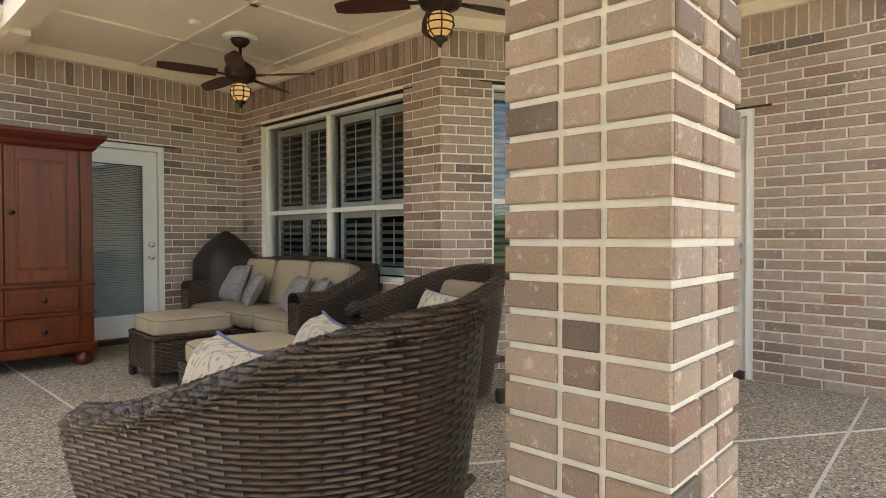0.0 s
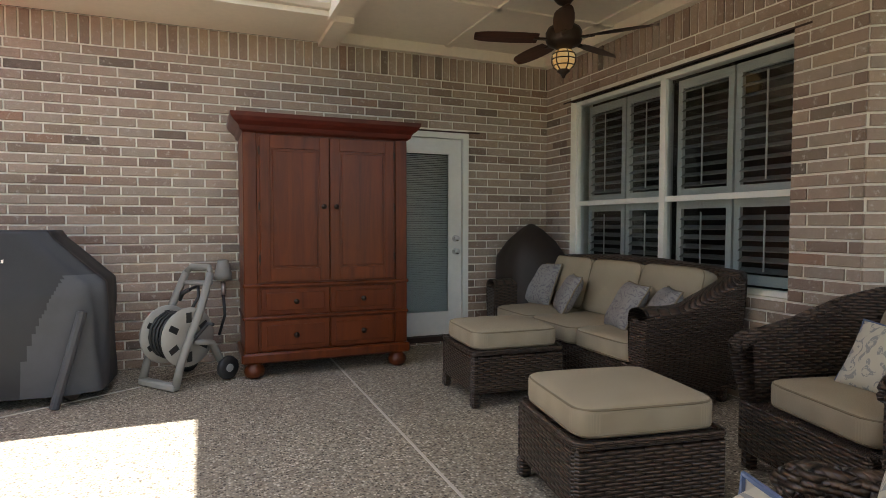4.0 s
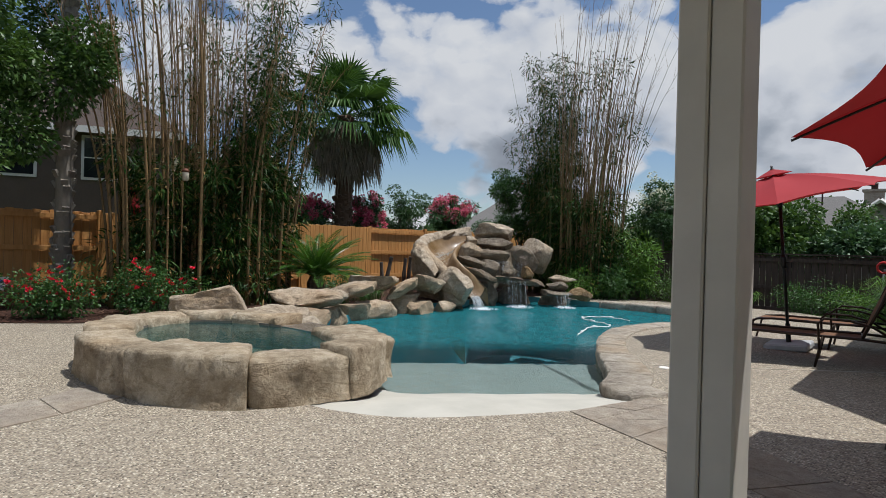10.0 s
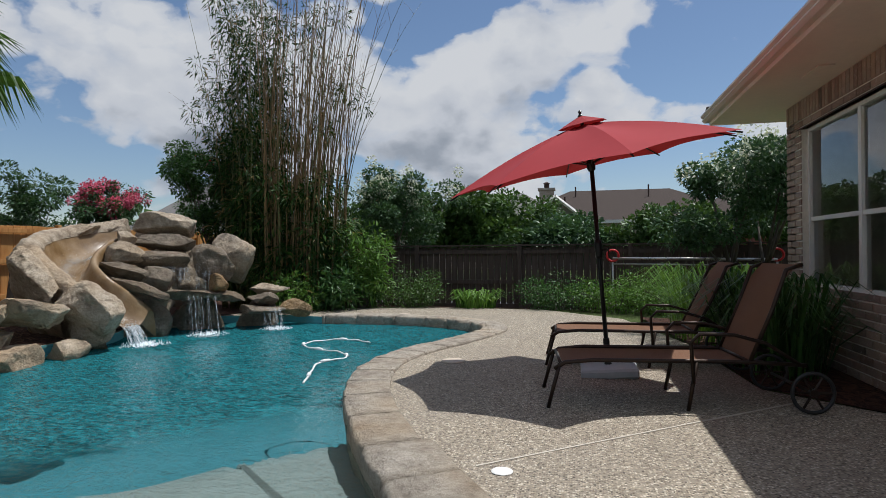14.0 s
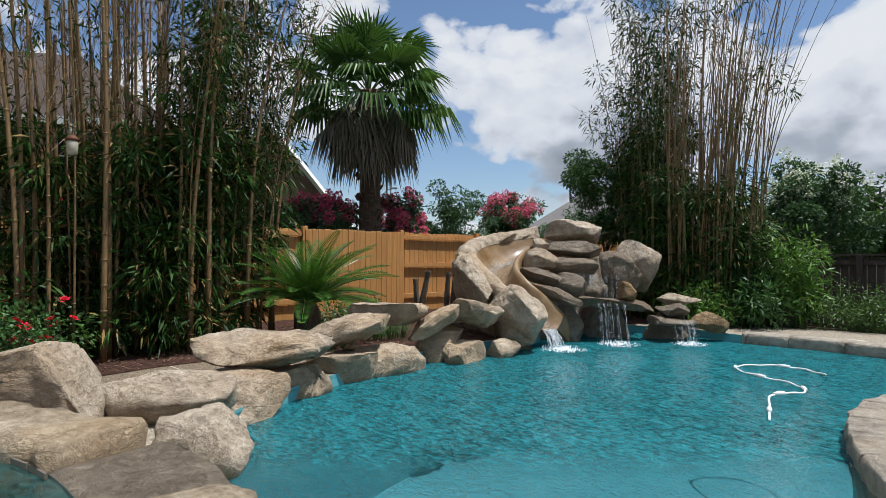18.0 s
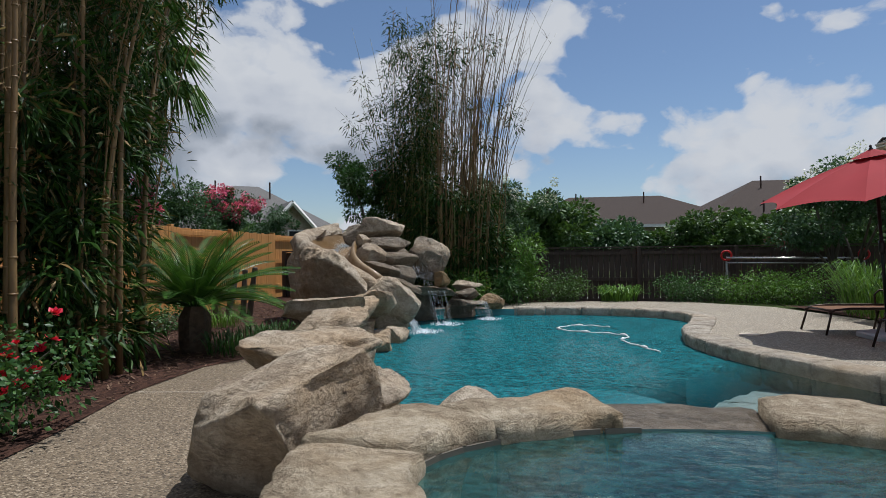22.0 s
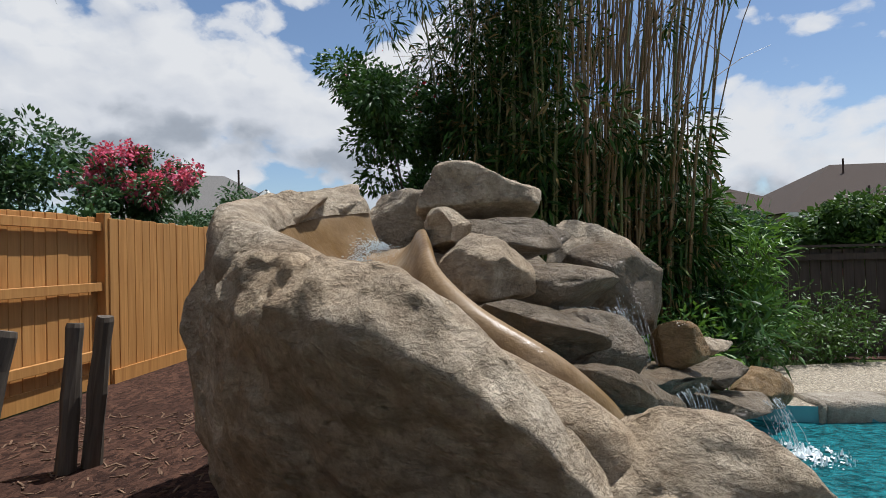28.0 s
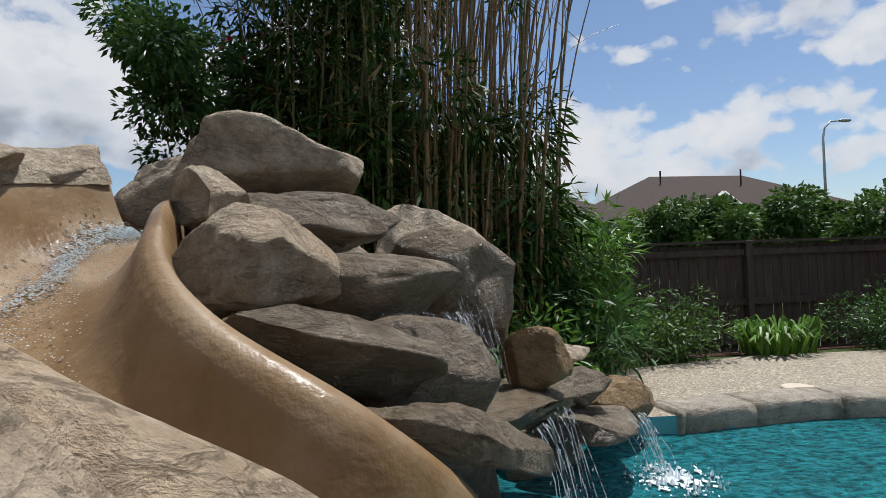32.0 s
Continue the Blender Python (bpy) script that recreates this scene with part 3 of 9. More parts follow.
deck = part("deck", filled(DECK, [[(p.x, p.y) for p in pool_loop]], 0.0), AGGREGATE)
tagged(deck, "pale exposed-aggregate pool deck", "deck", kind="structure")
side_path = part("side_path", filled([(-13.42, 3.9), (-11.6, 3.6), (-11.3, 5.0), (-11.9, 6.4), (-12.5, 7.6), (-12.95, 8.5), (-13.25, 8.3), (-13.75, 7.2), (-13.75, 6.0), (-13.5, 4.9)], [], 0.004), BROWN_AGGREGATE)
tagged(side_path, "brown exposed-aggregate path between boulders and mulch bed", "path", kind="structure")
slab = G()
n = len(DECK)
for i in range(n):
    (ax, ay), (bx, by) = DECK[i], DECK[(i + 1) % n]
    slab.add([(ax, ay, -0.12), (bx, by, -0.12), (bx, by, 0), (ax, ay, 0)], [(0, 1, 2, 3)])
part("slab_edge", slab, AGGREGATE, deck)


def deck_joint(a, b):
    a, b = Vector((*a, 0)), Vector((*b, 0))
    d = b - a
    m = Matrix.Rotation(math.atan2(d.y, d.x), 4, "Z")
    return G().box(((a + b) / 2) + Vector((0, 0, 0.0025)), (d.length, 0.014, 0.005), m)


JOINT = plain("pale_joint_sealant", (0.55, 0.50, 0.42), 0.8)
for a, b in (((1.05, -4), (1.05, 6.5)), ((1.05, 2.62), (4.9, -0.1)), ((4.9, 0.62), (1.6, 0.55)), ((-5.4, 1.05), (-3.25, 3.85)), ((-6.5, 7.0), (-4.3, 8.8)), ((-2.2, 4.9), (0.5, 6.5)), ((-13.7, 6.1), (-12.4, 6.2))):
    part("control_joint", deck_joint(a, b), JOINT, deck)


# Basin: walls and floor, with a beach entry at the near side
def pool_depth(x, y):
    """How far the floor lies under the deck."""
    d = (Vector((x, y)) - Vector((-7.1, 5.0))).dot(Vector((-0.55, 0.835)))
    e = (Vector((x, y)) - Vector((-7.1, 5.0))).dot(Vector((-0.726, 0.688))) - 0.14
    if y < 4.4 and d < 0.6:
        e = min(e, 1.6 * (Vector(((x - SPA_C.x) * 0.82, (y - SPA_C.y) * 1.17)).length - 1.62))
    if e < 0:
        return max(0.006, 0.13 + 0.17 * e)
    if e < 2.6:
        return 0.13 + 0.085 * e
    return min(1.55, 0.351 + 1.2 * (e - 2.6))


basin, beach = G(), G()
bm_v = {}
cx, cy = -9.9, 9.2
NR = 26
m_ = len(pool_loop)
pts = []
for i in range(m_):
    for j in range(NR + 1):
        s = 1 - (j / NR)
        px, py = cx + (pool_loop[i].x - cx) * s, cy + (pool_loop[i].y - cy) * s
        pts.append((px, py, -pool_depth(px, py)))
is_beach = lambda q: (Vector(q[:2]) - Vector((-7.1, 5.0))).dot(Vector((-0.726, 0.688))) < 2.74
for target, want in ((basin, False), (beach, True)):
    target.v = list(pts)
    for i in range(m_):
        for j in range(NR):
            a, b = i * (NR + 1) + j, ((i + 1) % m_) * (NR + 1) + j
            if is_beach(pts[a]) == want:
                target.f.append((a, b, b + 1, a + 1))
for i in range(m_):
    p, q = pool_loop[i], pool_loop[(i + 1) % m_]
    (beach if is_beach(p) else basin).add([(p.x, p.y, 0), (q.x, q.y, 0), (q.x, q.y, -pool_depth(q.x, q.y)), (p.x, p.y, -pool_depth(p.x, p.y))], [(0, 1, 2, 3)])
pool_basin = part("pool_basin", basin, PLASTER, None, "", True)
tagged(pool_basin, "blue-green plastered swimming pool basin", "pool", kind="structure")
tagged(part("pool_beach", beach, BEACH, pool_basin, "pale plastered beach entry", True))
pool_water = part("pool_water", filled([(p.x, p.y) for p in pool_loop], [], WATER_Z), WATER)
tagged(pool_water, "rippled turquoise swimming pool water", "water", kind="structure")
pool_water.visible_shadow = False

# ---- house walls ----
WALL_TOP, SOLDIER = 2.83, 2.60
COURSE, LONG, GAP = SOLDIER / 33, 0.254, 0.014
brick_jobs = []


def wall(name, a, b, label, openings=(), top=WALL_TOP, thick=0.26, bricks=True, near=None):
    """A mortar-coloured wall from a to b in plan; its face is on the right-hand side of that line. Openings: (u0, u1, z0, z1)."""
    a, b = Vector((*a, 0)), Vector((*b, 0))
    d = (b - a).normalized()
    m = Matrix.Translation(a) @ Matrix.Rotation(math.atan2(d.y, d.x), 4, "Z")
    length = (b - a).length
    g = G()
    us = sorted({0.0, length, *[u for o in openings for u in o[:2]]})
    for u0, u1 in zip(us, us[1:]):
        mid = (u0 + u1) / 2
        zs = [(0.0 if near is None else 0.0, top)]
        for o in openings:
            if o[0] < mid < o[1]:
                zs = [q for z0, z1 in zs for q in ((z0, min(z1, o[2])), (max(z0, o[3]), z1)) if q[1] - q[0] > 0.005]
        for z0, z1 in zs:
            g.slab((u0, 0.0, z0 - (0.05 if z0 == 0 else 0)), (u1, thick, z1))
    ob = part(name, g, MORTAR, None, "", False, m)
    tagged(ob, label, "wall", kind="structure")
    if bricks:
        brick_jobs.append((ob, length, openings, near))
    return ob, m


# Frames of the walls: local x along the wall, local -y out into the yard, z up
wall_north, M_NORTH = wall("wall_north", (-2.12, 6.58), (3.42, 6.58), "brown brick house wall with a soldier course", [(3.62, 4.62, 0.06, 2.10)])
wall_east, M_EAST = wall("wall_east", (3.42, 6.58), (3.42, 3.33), "brown brick patio wall around a wide window", [(0.44, 2.81, 0.72, 2.40)])
wall_bay, M_BAY = wall("wall_southeast", (3.42, 3.33), (4.88, 2.42), "brown brick angled wall around a window", [(0.45, 1.41, 0.66, 2.42)])
wall_far, M_FAR = wall("wall_far_east", (4.88, 2.42), (4.88, -5.5), "brown brick house wall beside a door", [(0.14, 1.06, 0.03, 2.12)])
wall_angle, M_ANGLE = wall("wall_northwest", (-3.5, 7.96), (-2.12, 6.58), "brown brick angled wall around a tall window", [(0.42, 1.36, 0.76, 2.48)])
wall_west, M_WEST = wall("wall_west", (-3.5, 11.5), (-3.5, 7.96), "brown brick house wall around a large window", [(0.45, 2.85, 0.77, 2.50)])
wall_back, M_BACK = wall("wall_back", (6.0, 11.5), (-3.5, 11.5), "brown brick end wall of the house", [], bricks=False)

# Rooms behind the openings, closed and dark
# Closed rooms behind the openings; unlit gloom is put into their near-black colour
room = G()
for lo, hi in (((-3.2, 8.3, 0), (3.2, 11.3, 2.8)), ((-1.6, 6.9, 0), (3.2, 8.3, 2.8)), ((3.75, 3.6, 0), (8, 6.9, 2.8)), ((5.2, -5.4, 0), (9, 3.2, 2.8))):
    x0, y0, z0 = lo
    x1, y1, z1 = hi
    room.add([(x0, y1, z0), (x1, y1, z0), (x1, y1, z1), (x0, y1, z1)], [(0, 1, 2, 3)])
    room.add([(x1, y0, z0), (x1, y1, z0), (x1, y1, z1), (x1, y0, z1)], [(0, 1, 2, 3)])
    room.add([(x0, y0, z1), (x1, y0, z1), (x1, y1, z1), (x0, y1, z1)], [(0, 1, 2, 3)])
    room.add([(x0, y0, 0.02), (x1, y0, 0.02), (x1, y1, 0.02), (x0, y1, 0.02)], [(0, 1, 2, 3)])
tagged(part("wall_inside", room, UNLIT_ROOM), "plain room walls coloured near black to look unlit", "wall", kind="structure")

# ---- patio ceiling, eaves, roofs ----
ceil = G()
ceil.prism([(1.0, 6.58), (1.0, 0.3), (4.9, 0.3), (4.9, 2.42), (3.42, 3.33), (3.42, 6.58)], 2.93, 2.99)
for x in (2.25, 3.2):
    ceil.slab((x - 0.03, 0.4, 2.912), (x + 0.03, 6.55, 2.929))
for y in (1.6, 2.9, 4.2, 5.45):
    ceil.slab((1.1, y - 0.03, 2.912), (3.4, y + 0.03, 2.929))
ceiling = tagged(part("ceiling", ceil, CREAM_PAINT), "cream panelled patio ceiling with batten strips", "ceiling", kind="structure")
trim = G()
for (ax, ay), (bx, by) in (((3.42, 3.33), (4.88, 2.42)), ((4.88, 2.42), (4.88, 0.3))):
    q = Vector((bx - ax, by - ay, 0))
    trim.box(((ax + bx) / 2 - 0.012, (ay + by) / 2 - 0.015, 2.88), (q.length + 0.05, 0.06, 0.098), Matrix.Rotation(math.atan2(q.y, q.x), 3, "Z"))
trim.slab((1.05, 6.52, WALL_TOP), (3.42, 6.579, 2.929)).slab((3.355, 3.3, WALL_TOP), (3.419, 6.52, 2.929))
tagged(part("trim", trim, CREAM_PAINT), "cream cornice trim under the patio ceiling", "trim", kind="structure")
fascia = thing("patio_fascia", "white lapped siding fascia along the patio roof edge", "fascia", kind="structure")
for k in range(5):
    part("siding_board", G().box((0.985 - 0.004 * (4 - k), 3.1, 2.93 + 0.15 * k + 0.06), (0.02, 5.6, 0.16), Matrix.Rotation(0.05, 3, "Y")), SIDING, fascia)
part("fascia_board", G().slab((0.955, 0.2, 2.80), (0.998, 5.9, 2.955)), CREAM_PAINT, fascia)
part("soffit_return", G().slab((1.0, 5.86, 2.79), (1.16, 6.575, 2.93)), CREAM_PAINT, fascia)
part("beam", G().slab((1.0, 0.42, 2.84), (1.16, 5.86, 2.929)), CREAM_PAINT, fascia)

# Eaves of the west block: soffit, fascia and gutter along the run of the wall
EAVE = [(1.0, 5.86), (-2.42, 5.86), (-4.2, 7.64), (-4.2, 12.2), (6, 12.2)]
WALLS = [(1.0, 6.57), (-2.115, 6.57), (-3.49, 7.945), (-3.49, 11.5), (6, 11.5)]
soffit = G()
for i in range(4):
    soffit.add([(*EAVE[i], 2.83), (*EAVE[i + 1], 2.83), (*WALLS[i + 1], 2.83), (*WALLS[i], 2.83)], [(0, 1, 2, 3)])
    soffit.add([(*EAVE[i], 2.845), (*EAVE[i + 1], 2.845), (*WALLS[i + 1], 2.845), (*WALLS[i], 2.845)], [(3, 2, 1, 0)])
eaves = thing("eaves", "cream boxed eaves with an almond gutter", "eaves", kind="structure")
part("soffit", soffit, CREAM_PAINT, eaves)
for i in range(4):
    a, b = Vector((*EAVE[i], 0)), Vector((*EAVE[i + 1], 0))
    d = (b - a).normalized()
    out = Vector((d.y, -d.x, 0))
    if out.dot(Vector((-1, -1, 0))) < 0 and i < 3:
        out = -out
    c = (a + b) / 2
    rot = Matrix.Rotation(math.atan2(d.y, d.x), 3, "Z")
    part("fascia_board", G().box(c + Vector((0, 0, 2.895)), ((b - a).length + 0.02, 0.022, 0.15), rot), CREAM_PAINT, eaves)
    prof = [(0.0, 0.0), (0.055, 0.0), (0.085, 0.03), (0.075, 0.055), (0.10, 0.08), (0.10, 0.10), (0.09, 0.10), (0.088, 0.085)]
    gut = G()
    e0, e1 = a - d * (0.04 if i else 0), b + d * 0.04
    gut.sheet(lambda u, v: (e0 + (e1 - e0) * u) + out * (0.013 + prof[round(v * 7)][0]) + Vector((0, 0, 2.86 + prof[round(v * 7)][1])), 2, 8)
    part("gutter", gut, GUTTER_PAINT, eaves, "almond ogee gutter")
for p in ((-3.0, 6.62), (-3.75, 9.9)):
    v = part("soffit_vent", G().box((0, 0, 0), (0.40, 0.14, 0.012)), CREAM_PAINT, eaves)
    v.matrix_basis = pose(p[0], p[1], 2.822, 0, 0, -45 if p[0] > -3.5 else 90)

# Roof of the west block: shingle courses as real steps
roof = thing("roof", "grey asphalt shingle hip roof", "roof", kind="structure")
rg = random.Random(4)


def roof_plane(a, b, rise, inward, rows, shrink=(0.0, 0.0), cover=0.14, parent=roof, mat=None, z=2.97):
    """Courses of tabs from the eave a-b, going in and up."""
    a, b = Vector((*a, z)), Vector((*b, z))
    d = (b - a).normalized()
    up = (Vector((*inward, 0)).normalized() + Vector((0, 0, rise))).normalized()
    nrm = d.cross(up)
    nrm = nrm if nrm.z > 0 else -nrm
    g = G()
    for r in range(rows):
        s0, s1 = a + d * shrink[0] * r * cover, b - d * shrink[1] * r * cover
        L = (s1 - s0).dot(d)
        if L < 0.2:
            break
        u = -rg.random() * 0.3
        while u < L:
            w = rg.choice((0.16, 0.22, 0.30, 0.34))
            u0, u1 = max(0, u), min(L, u + w)
            if u1 - u0 > 0.02:
                t = 0.004 + rg.random() * 0.006
                o = s0 + d * u0 + up * (r * cover)
                e = s0 + d * u1 + up * (r * cover)
                k = up * (cover * 1.15)
                g.add([o + nrm * (t + 0.012), e + nrm * (t + 0.012), e + k + nrm * 0.004, o + k + nrm * 0.004, o, e], [(0, 1, 2, 3), (4, 5, 1, 0)])
            u += w
    g.add([a, b, b + up * rows * cover - d * shrink[1] * rows * cover, a + up * rows * cover + d * shrink[0] * rows * cover], [(0, 1, 2, 3)])
    ob = part("shingles", g, mat or SHINGLE, parent)
    ob["kind"] = "stuff"
    return ob


roof_plane((3.6, 5.80), (-2.45, 5.80), 0.62, (0, 1), 26, (0.0, 0.41))
roof_plane((-2.45, 5.80), (-4.26, 7.61), 0.62, (1, 1), 20, (0.414, 0.414))
roof_plane((-4.26, 7.61), (-4.26, 12.26), 0.62, (1, 0), 26, (0.41, 0.8))
roof_plane((-4.26, 12.26), (6, 12.26), 0.62, (0, -1), 26, (0.8, 0.0))
# Roof over the patio, seen only from below
part("patio_roof_deck", G().add([(0.9, 0.1, 3.0), (6, 0.1, 3.0), (6, 6.6, 3.0), (0.9, 6.6, 3.0), (0.9, 0.1, 3.06), (6, 0.1, 3.06), (6, 6.6, 3.06), (0.9, 6.6, 3.06)],
     [(3, 2, 1, 0), (4, 5, 6, 7), (0, 1, 5, 4), (1, 2, 6, 5), (2, 3, 7, 6), (3, 0, 4, 7)]), SHINGLE, roof)
part("room_roof_deck", G().slab((3.42, 3.0, 3.07), (9, 12, 3.12)), SHINGLE, roof)
part("east_roof_deck", G().slab((4.88, -5.6, 2.9), (9.2, 3.5, 2.96)), SHINGLE, roof)

# Porch roof on a painted post, over the walk
porch = thing("porch_roof", "plain cream porch roof carried on a painted post", "roof", kind="structure")
part("porch_ceiling", G().slab((-5.05, -2.6, 2.74), (0.9, 2.36, 2.82)), CREAM_PAINT, porch)
part("porch_beam", G().slab((-4.9, 1.86, 2.52), (0.9, 2.02, 2.74)), CREAM_PAINT, porch)
porch_post = thing("porch_post", "weathered pale painted square timber post", "post", pose(-4.38, 1.94, 0))
part("post_plank", shift(bevelled((0.07, 0.135, 2.52), 0.005), Matrix.Translation((-0.036, 0, 1.26))), POST_PAINT, porch_post)
part("post_plank", shift(bevelled((0.07, 0.130, 2.52), 0.005), Matrix.Translation((0.036, 0.002, 1.26))), POST_PAINT, porch_post)

# ---- fences ----
west_fence = thing("west_fence", "new orange cedar board fence with exposed rails", "fence", kind="structure")
FX = -17.2
fr = random.Random(9)
picket_mesh = shift(bevelled((0.018, 0.137, 1.76), 0.004), Matrix.Translation((0, 0, 0.90))).mesh("picket")
picket_mesh.materials.append(CEDAR)
bays = [(-6.0 + 2.44 * i, -6.0 + 2.44 * (i + 1)) for i in range(15)]
bays = [(y0 - 0.05 + 1.12, y1 - 0.05 + 1.12) for y0, y1 in bays]
rest = G()
for k, (y0, y1) in enumerate(bays):
    rails_out = k % 2 == 1
    x = FX - 0.06 if rails_out else FX + 0.06
    y = y0 + 0.07
    near_ = 2.0 < y0 < 22
    while y < y1:
        dz = fr.uniform(-0.012, 0.012)
        if near_:
            part("picket", picket_mesh, CEDAR, west_fence, "", False, Matrix.Translation((x + fr.uniform(-0.003, 0.003), y, dz)))
        else:
            rest.box((x, y, 0.90 + dz), (0.018, 0.137, 1.76))
        y += 0.142
    for z in (0.35, 1.05, 1.68):
        part("rail", shift(bevelled((0.04, y1 - y0 - 0.1, 0.09), 0.004), Matrix.Translation((FX + (0.0 if not rails_out else 0.0), (y0 + y1) / 2, z))), CEDAR, west_fence)
    part("fence_post", shift(bevelled((0.10, 0.10, 1.86), 0.006), Matrix.Translation((FX, y0, 0.9))), CEDAR, west_fence)
    part("kick_board", G().box((FX + (0.075 if not rails_out else -0.045), (y0 + y1) / 2, 0.08), (0.022, 2.40, 0.16)), CEDAR, west_fence)
if rest.f:
    ob = part("far_pickets", rest, CEDAR, west_fence)
    ob["kind"] = "stuff"

north_fence = thing("north_fence", "dark weathered board fence with a top cap", "fence", kind="structure")
NY = 17.4
dark_picket = shift(bevelled((0.135, 0.018, 1.66), 0.004), Matrix.Translation((0, 0, 0.43))).mesh("dark_picket")
dark_picket.materials.append(OLD_WOOD)
x = -16.9
while x < 8:
    part("picket", dark_picket, OLD_WOOD, north_fence, "", False, Matrix.Translation((x, NY + fr.uniform(-0.004, 0.004), fr.uniform(-0.01, 0.01))))
    x += 0.145
for k in range(11):
    x0 = -17.0 + 2.44 * k
    part("fence_post", shift(bevelled((0.10, 0.10, 1.75), 0.006), Matrix.Translation((x0, NY - 0.06, 0.44))), OLD_WOOD, north_fence)
    for z in (-0.1, 0.45, 1.15):
        part("rail", G().box((x0 + 1.22, NY - 0.04, z), (2.40, 0.04, 0.09)), OLD_WOOD, north_fence)
    part("cap_rail", G().box((x0 + 1.22, NY - 0.03, 1.30), (2.44, 0.15, 0.035)), OLD_WOOD, north_fence)
    part("kick_board", G().box((x0 + 1.22, NY - 0.03, -0.34), (2.44, 0.03, 0.2)), OLD_WOOD, north_fence)

# ---- rocks, spa, coping ----
def stone(size, seed, sub=4, block=0.75, cuts=14, rough=0.075, layers=0.0, flat=False):
    """A weathered boulder: a blocky ball cut flat by planes, creased and roughened, centred, of that size."""
    r = random.Random(seed)
    bm = bmesh.new()
    bmesh.ops.create_icosphere(bm, subdivisions=sub + 1, radius=1.0)
    planes = []
    for _ in range(cuts):
        v = Vector((r.gauss(0, 1), r.gauss(0, 1), r.gauss(0, 0.8))).normalized()
        planes.append((v, r.uniform(0.58, 0.92)))
    if flat:
        planes.append((Vector((r.gauss(0, 0.10), r.gauss(0, 0.10), 1)).normalized(), r.uniform(0.62, 0.76)))
    off = Vector((r.uniform(-50, 50), r.uniform(-50, 50), r.uniform(-50, 50)))
    sc = Vector(size) / 2
    big = max(size)
    g = G()
    for v in bm.verts:
        d = v.co
        p = Vector([math.copysign(abs(q) ** block, q) for q in d])
        for n_, k in planes:
            over = p.dot(n_) - k
            if over > 0:
                p -= n_ * over * 0.97
        q = Vector((p.x * sc.x, p.y * sc.y, p.z * sc.z))
        f = q / big
        a = noise.fractal(f * 2.3 + off, 1.0, 2.0, 3)
        ridge = 1.0 - abs(noise.noise(f * 4.6 + off * 1.7)) * 2.2
        b = noise.fractal(q * 14.0 + off, 0.8, 2.1, 3)
        q += d * big * rough * (0.55 * a - 0.30 * max(0.0, ridge) ** 5 + 0.09 * b)
        if layers:
            q += Vector((d.x, d.y, 0)) * big * layers * (0.5 + noise.noise(Vector((f.x, f.y, q.z * 16)) + off))
        g.v.append(tuple(q))
    bm.verts.index_update()
    g.f = [tuple(v.index for v in f.verts) for f in bm.faces]
    bm.free()
    return g


def boulder(c, size, yaw, seed, label, tilt=(0, 0), mat=None, block=0.75, sub=4, group="boulders along the pool", layers=0.0):
    ob = part("boulder", stone(size, seed, sub, block, layers=layers, flat=True), mat or ROCK, None, "", True, pose(*c, tilt[0], tilt[1], yaw))
    return tagged(ob, label, "boulder", group)


TAN = "tan sculpted boulder edging the pool"
FLATB = "flat-topped tan boulder slab beside the pool"
for c, size, yaw, tilt, label, block in (
    ((-11.72, 4.46, 0.26), (1.35, 1.05, 0.98), 64, (8, -4), "large tan boulder beside the spa", 0.62),
    ((-11.62, 5.52, 0.16), (1.10, 0.85, 0.46), 40, (-4, 4), FLATB, 0.62),
    ((-12.16, 6.60, 0.34), (1.62, 0.98, 0.40), 70, (0, -2), FLATB, 0.50),
    ((-12.10, 6.62, -0.04), (1.35, 0.62, 0.60), 76, (0, 0), TAN, 0.52),
    ((-12.50, 7.62, 0.42), (1.12, 0.92, 0.34), 62, (2, -12), FLATB, 0.52),
    ((-12.36, 7.46, -0.02), (0.80, 0.60, 0.56), 76, (0, 0), TAN, 0.60),
    ((-12.78, 8.45, 0.54), (1.16, 0.76, 0.34), 52, (2, 0), FLATB, 0.54),
    ((-12.36, 8.10, 0.0), (1.00, 0.62, 0.50), 96, (0, 0), TAN, 0.66),
    ((-12.50, 8.95, 0.40), (0.92, 0.52, 0.30), 78, (0, -32), FLATB, 0.64),
    ((-12.50, 9.70, 0.46), (1.05, 0.80, 0.38), 66, (-4, 10), FLATB, 0.62),
    ((-12.70, 9.20, 0.05), (0.80, 0.70, 0.66), 60, (0, 0), TAN, 0.70),
    ((-12.36, 9.28, -0.04), (0.80, 0.46, 0.40), 98, (0, 0), TAN, 0.70),
    ((-12.30, 10.05, -0.04), (0.62, 0.46, 0.38), 80, (0, 0), TAN, 0.74),
    ((-11.75, 6.05, 0.0), (0.80, 0.70, 0.56), 50, (0, 0), TAN, 0.66),
    ((-10.75, 5.30, 0.02), (0.85, 0.55, 0.56), 10, (0, 0), TAN, 0.66),
):
    boulder(c, size, yaw, hash((round(c[0] * 100), round(c[1] * 100))) % 9973, label, tilt, None, block - 0.06)

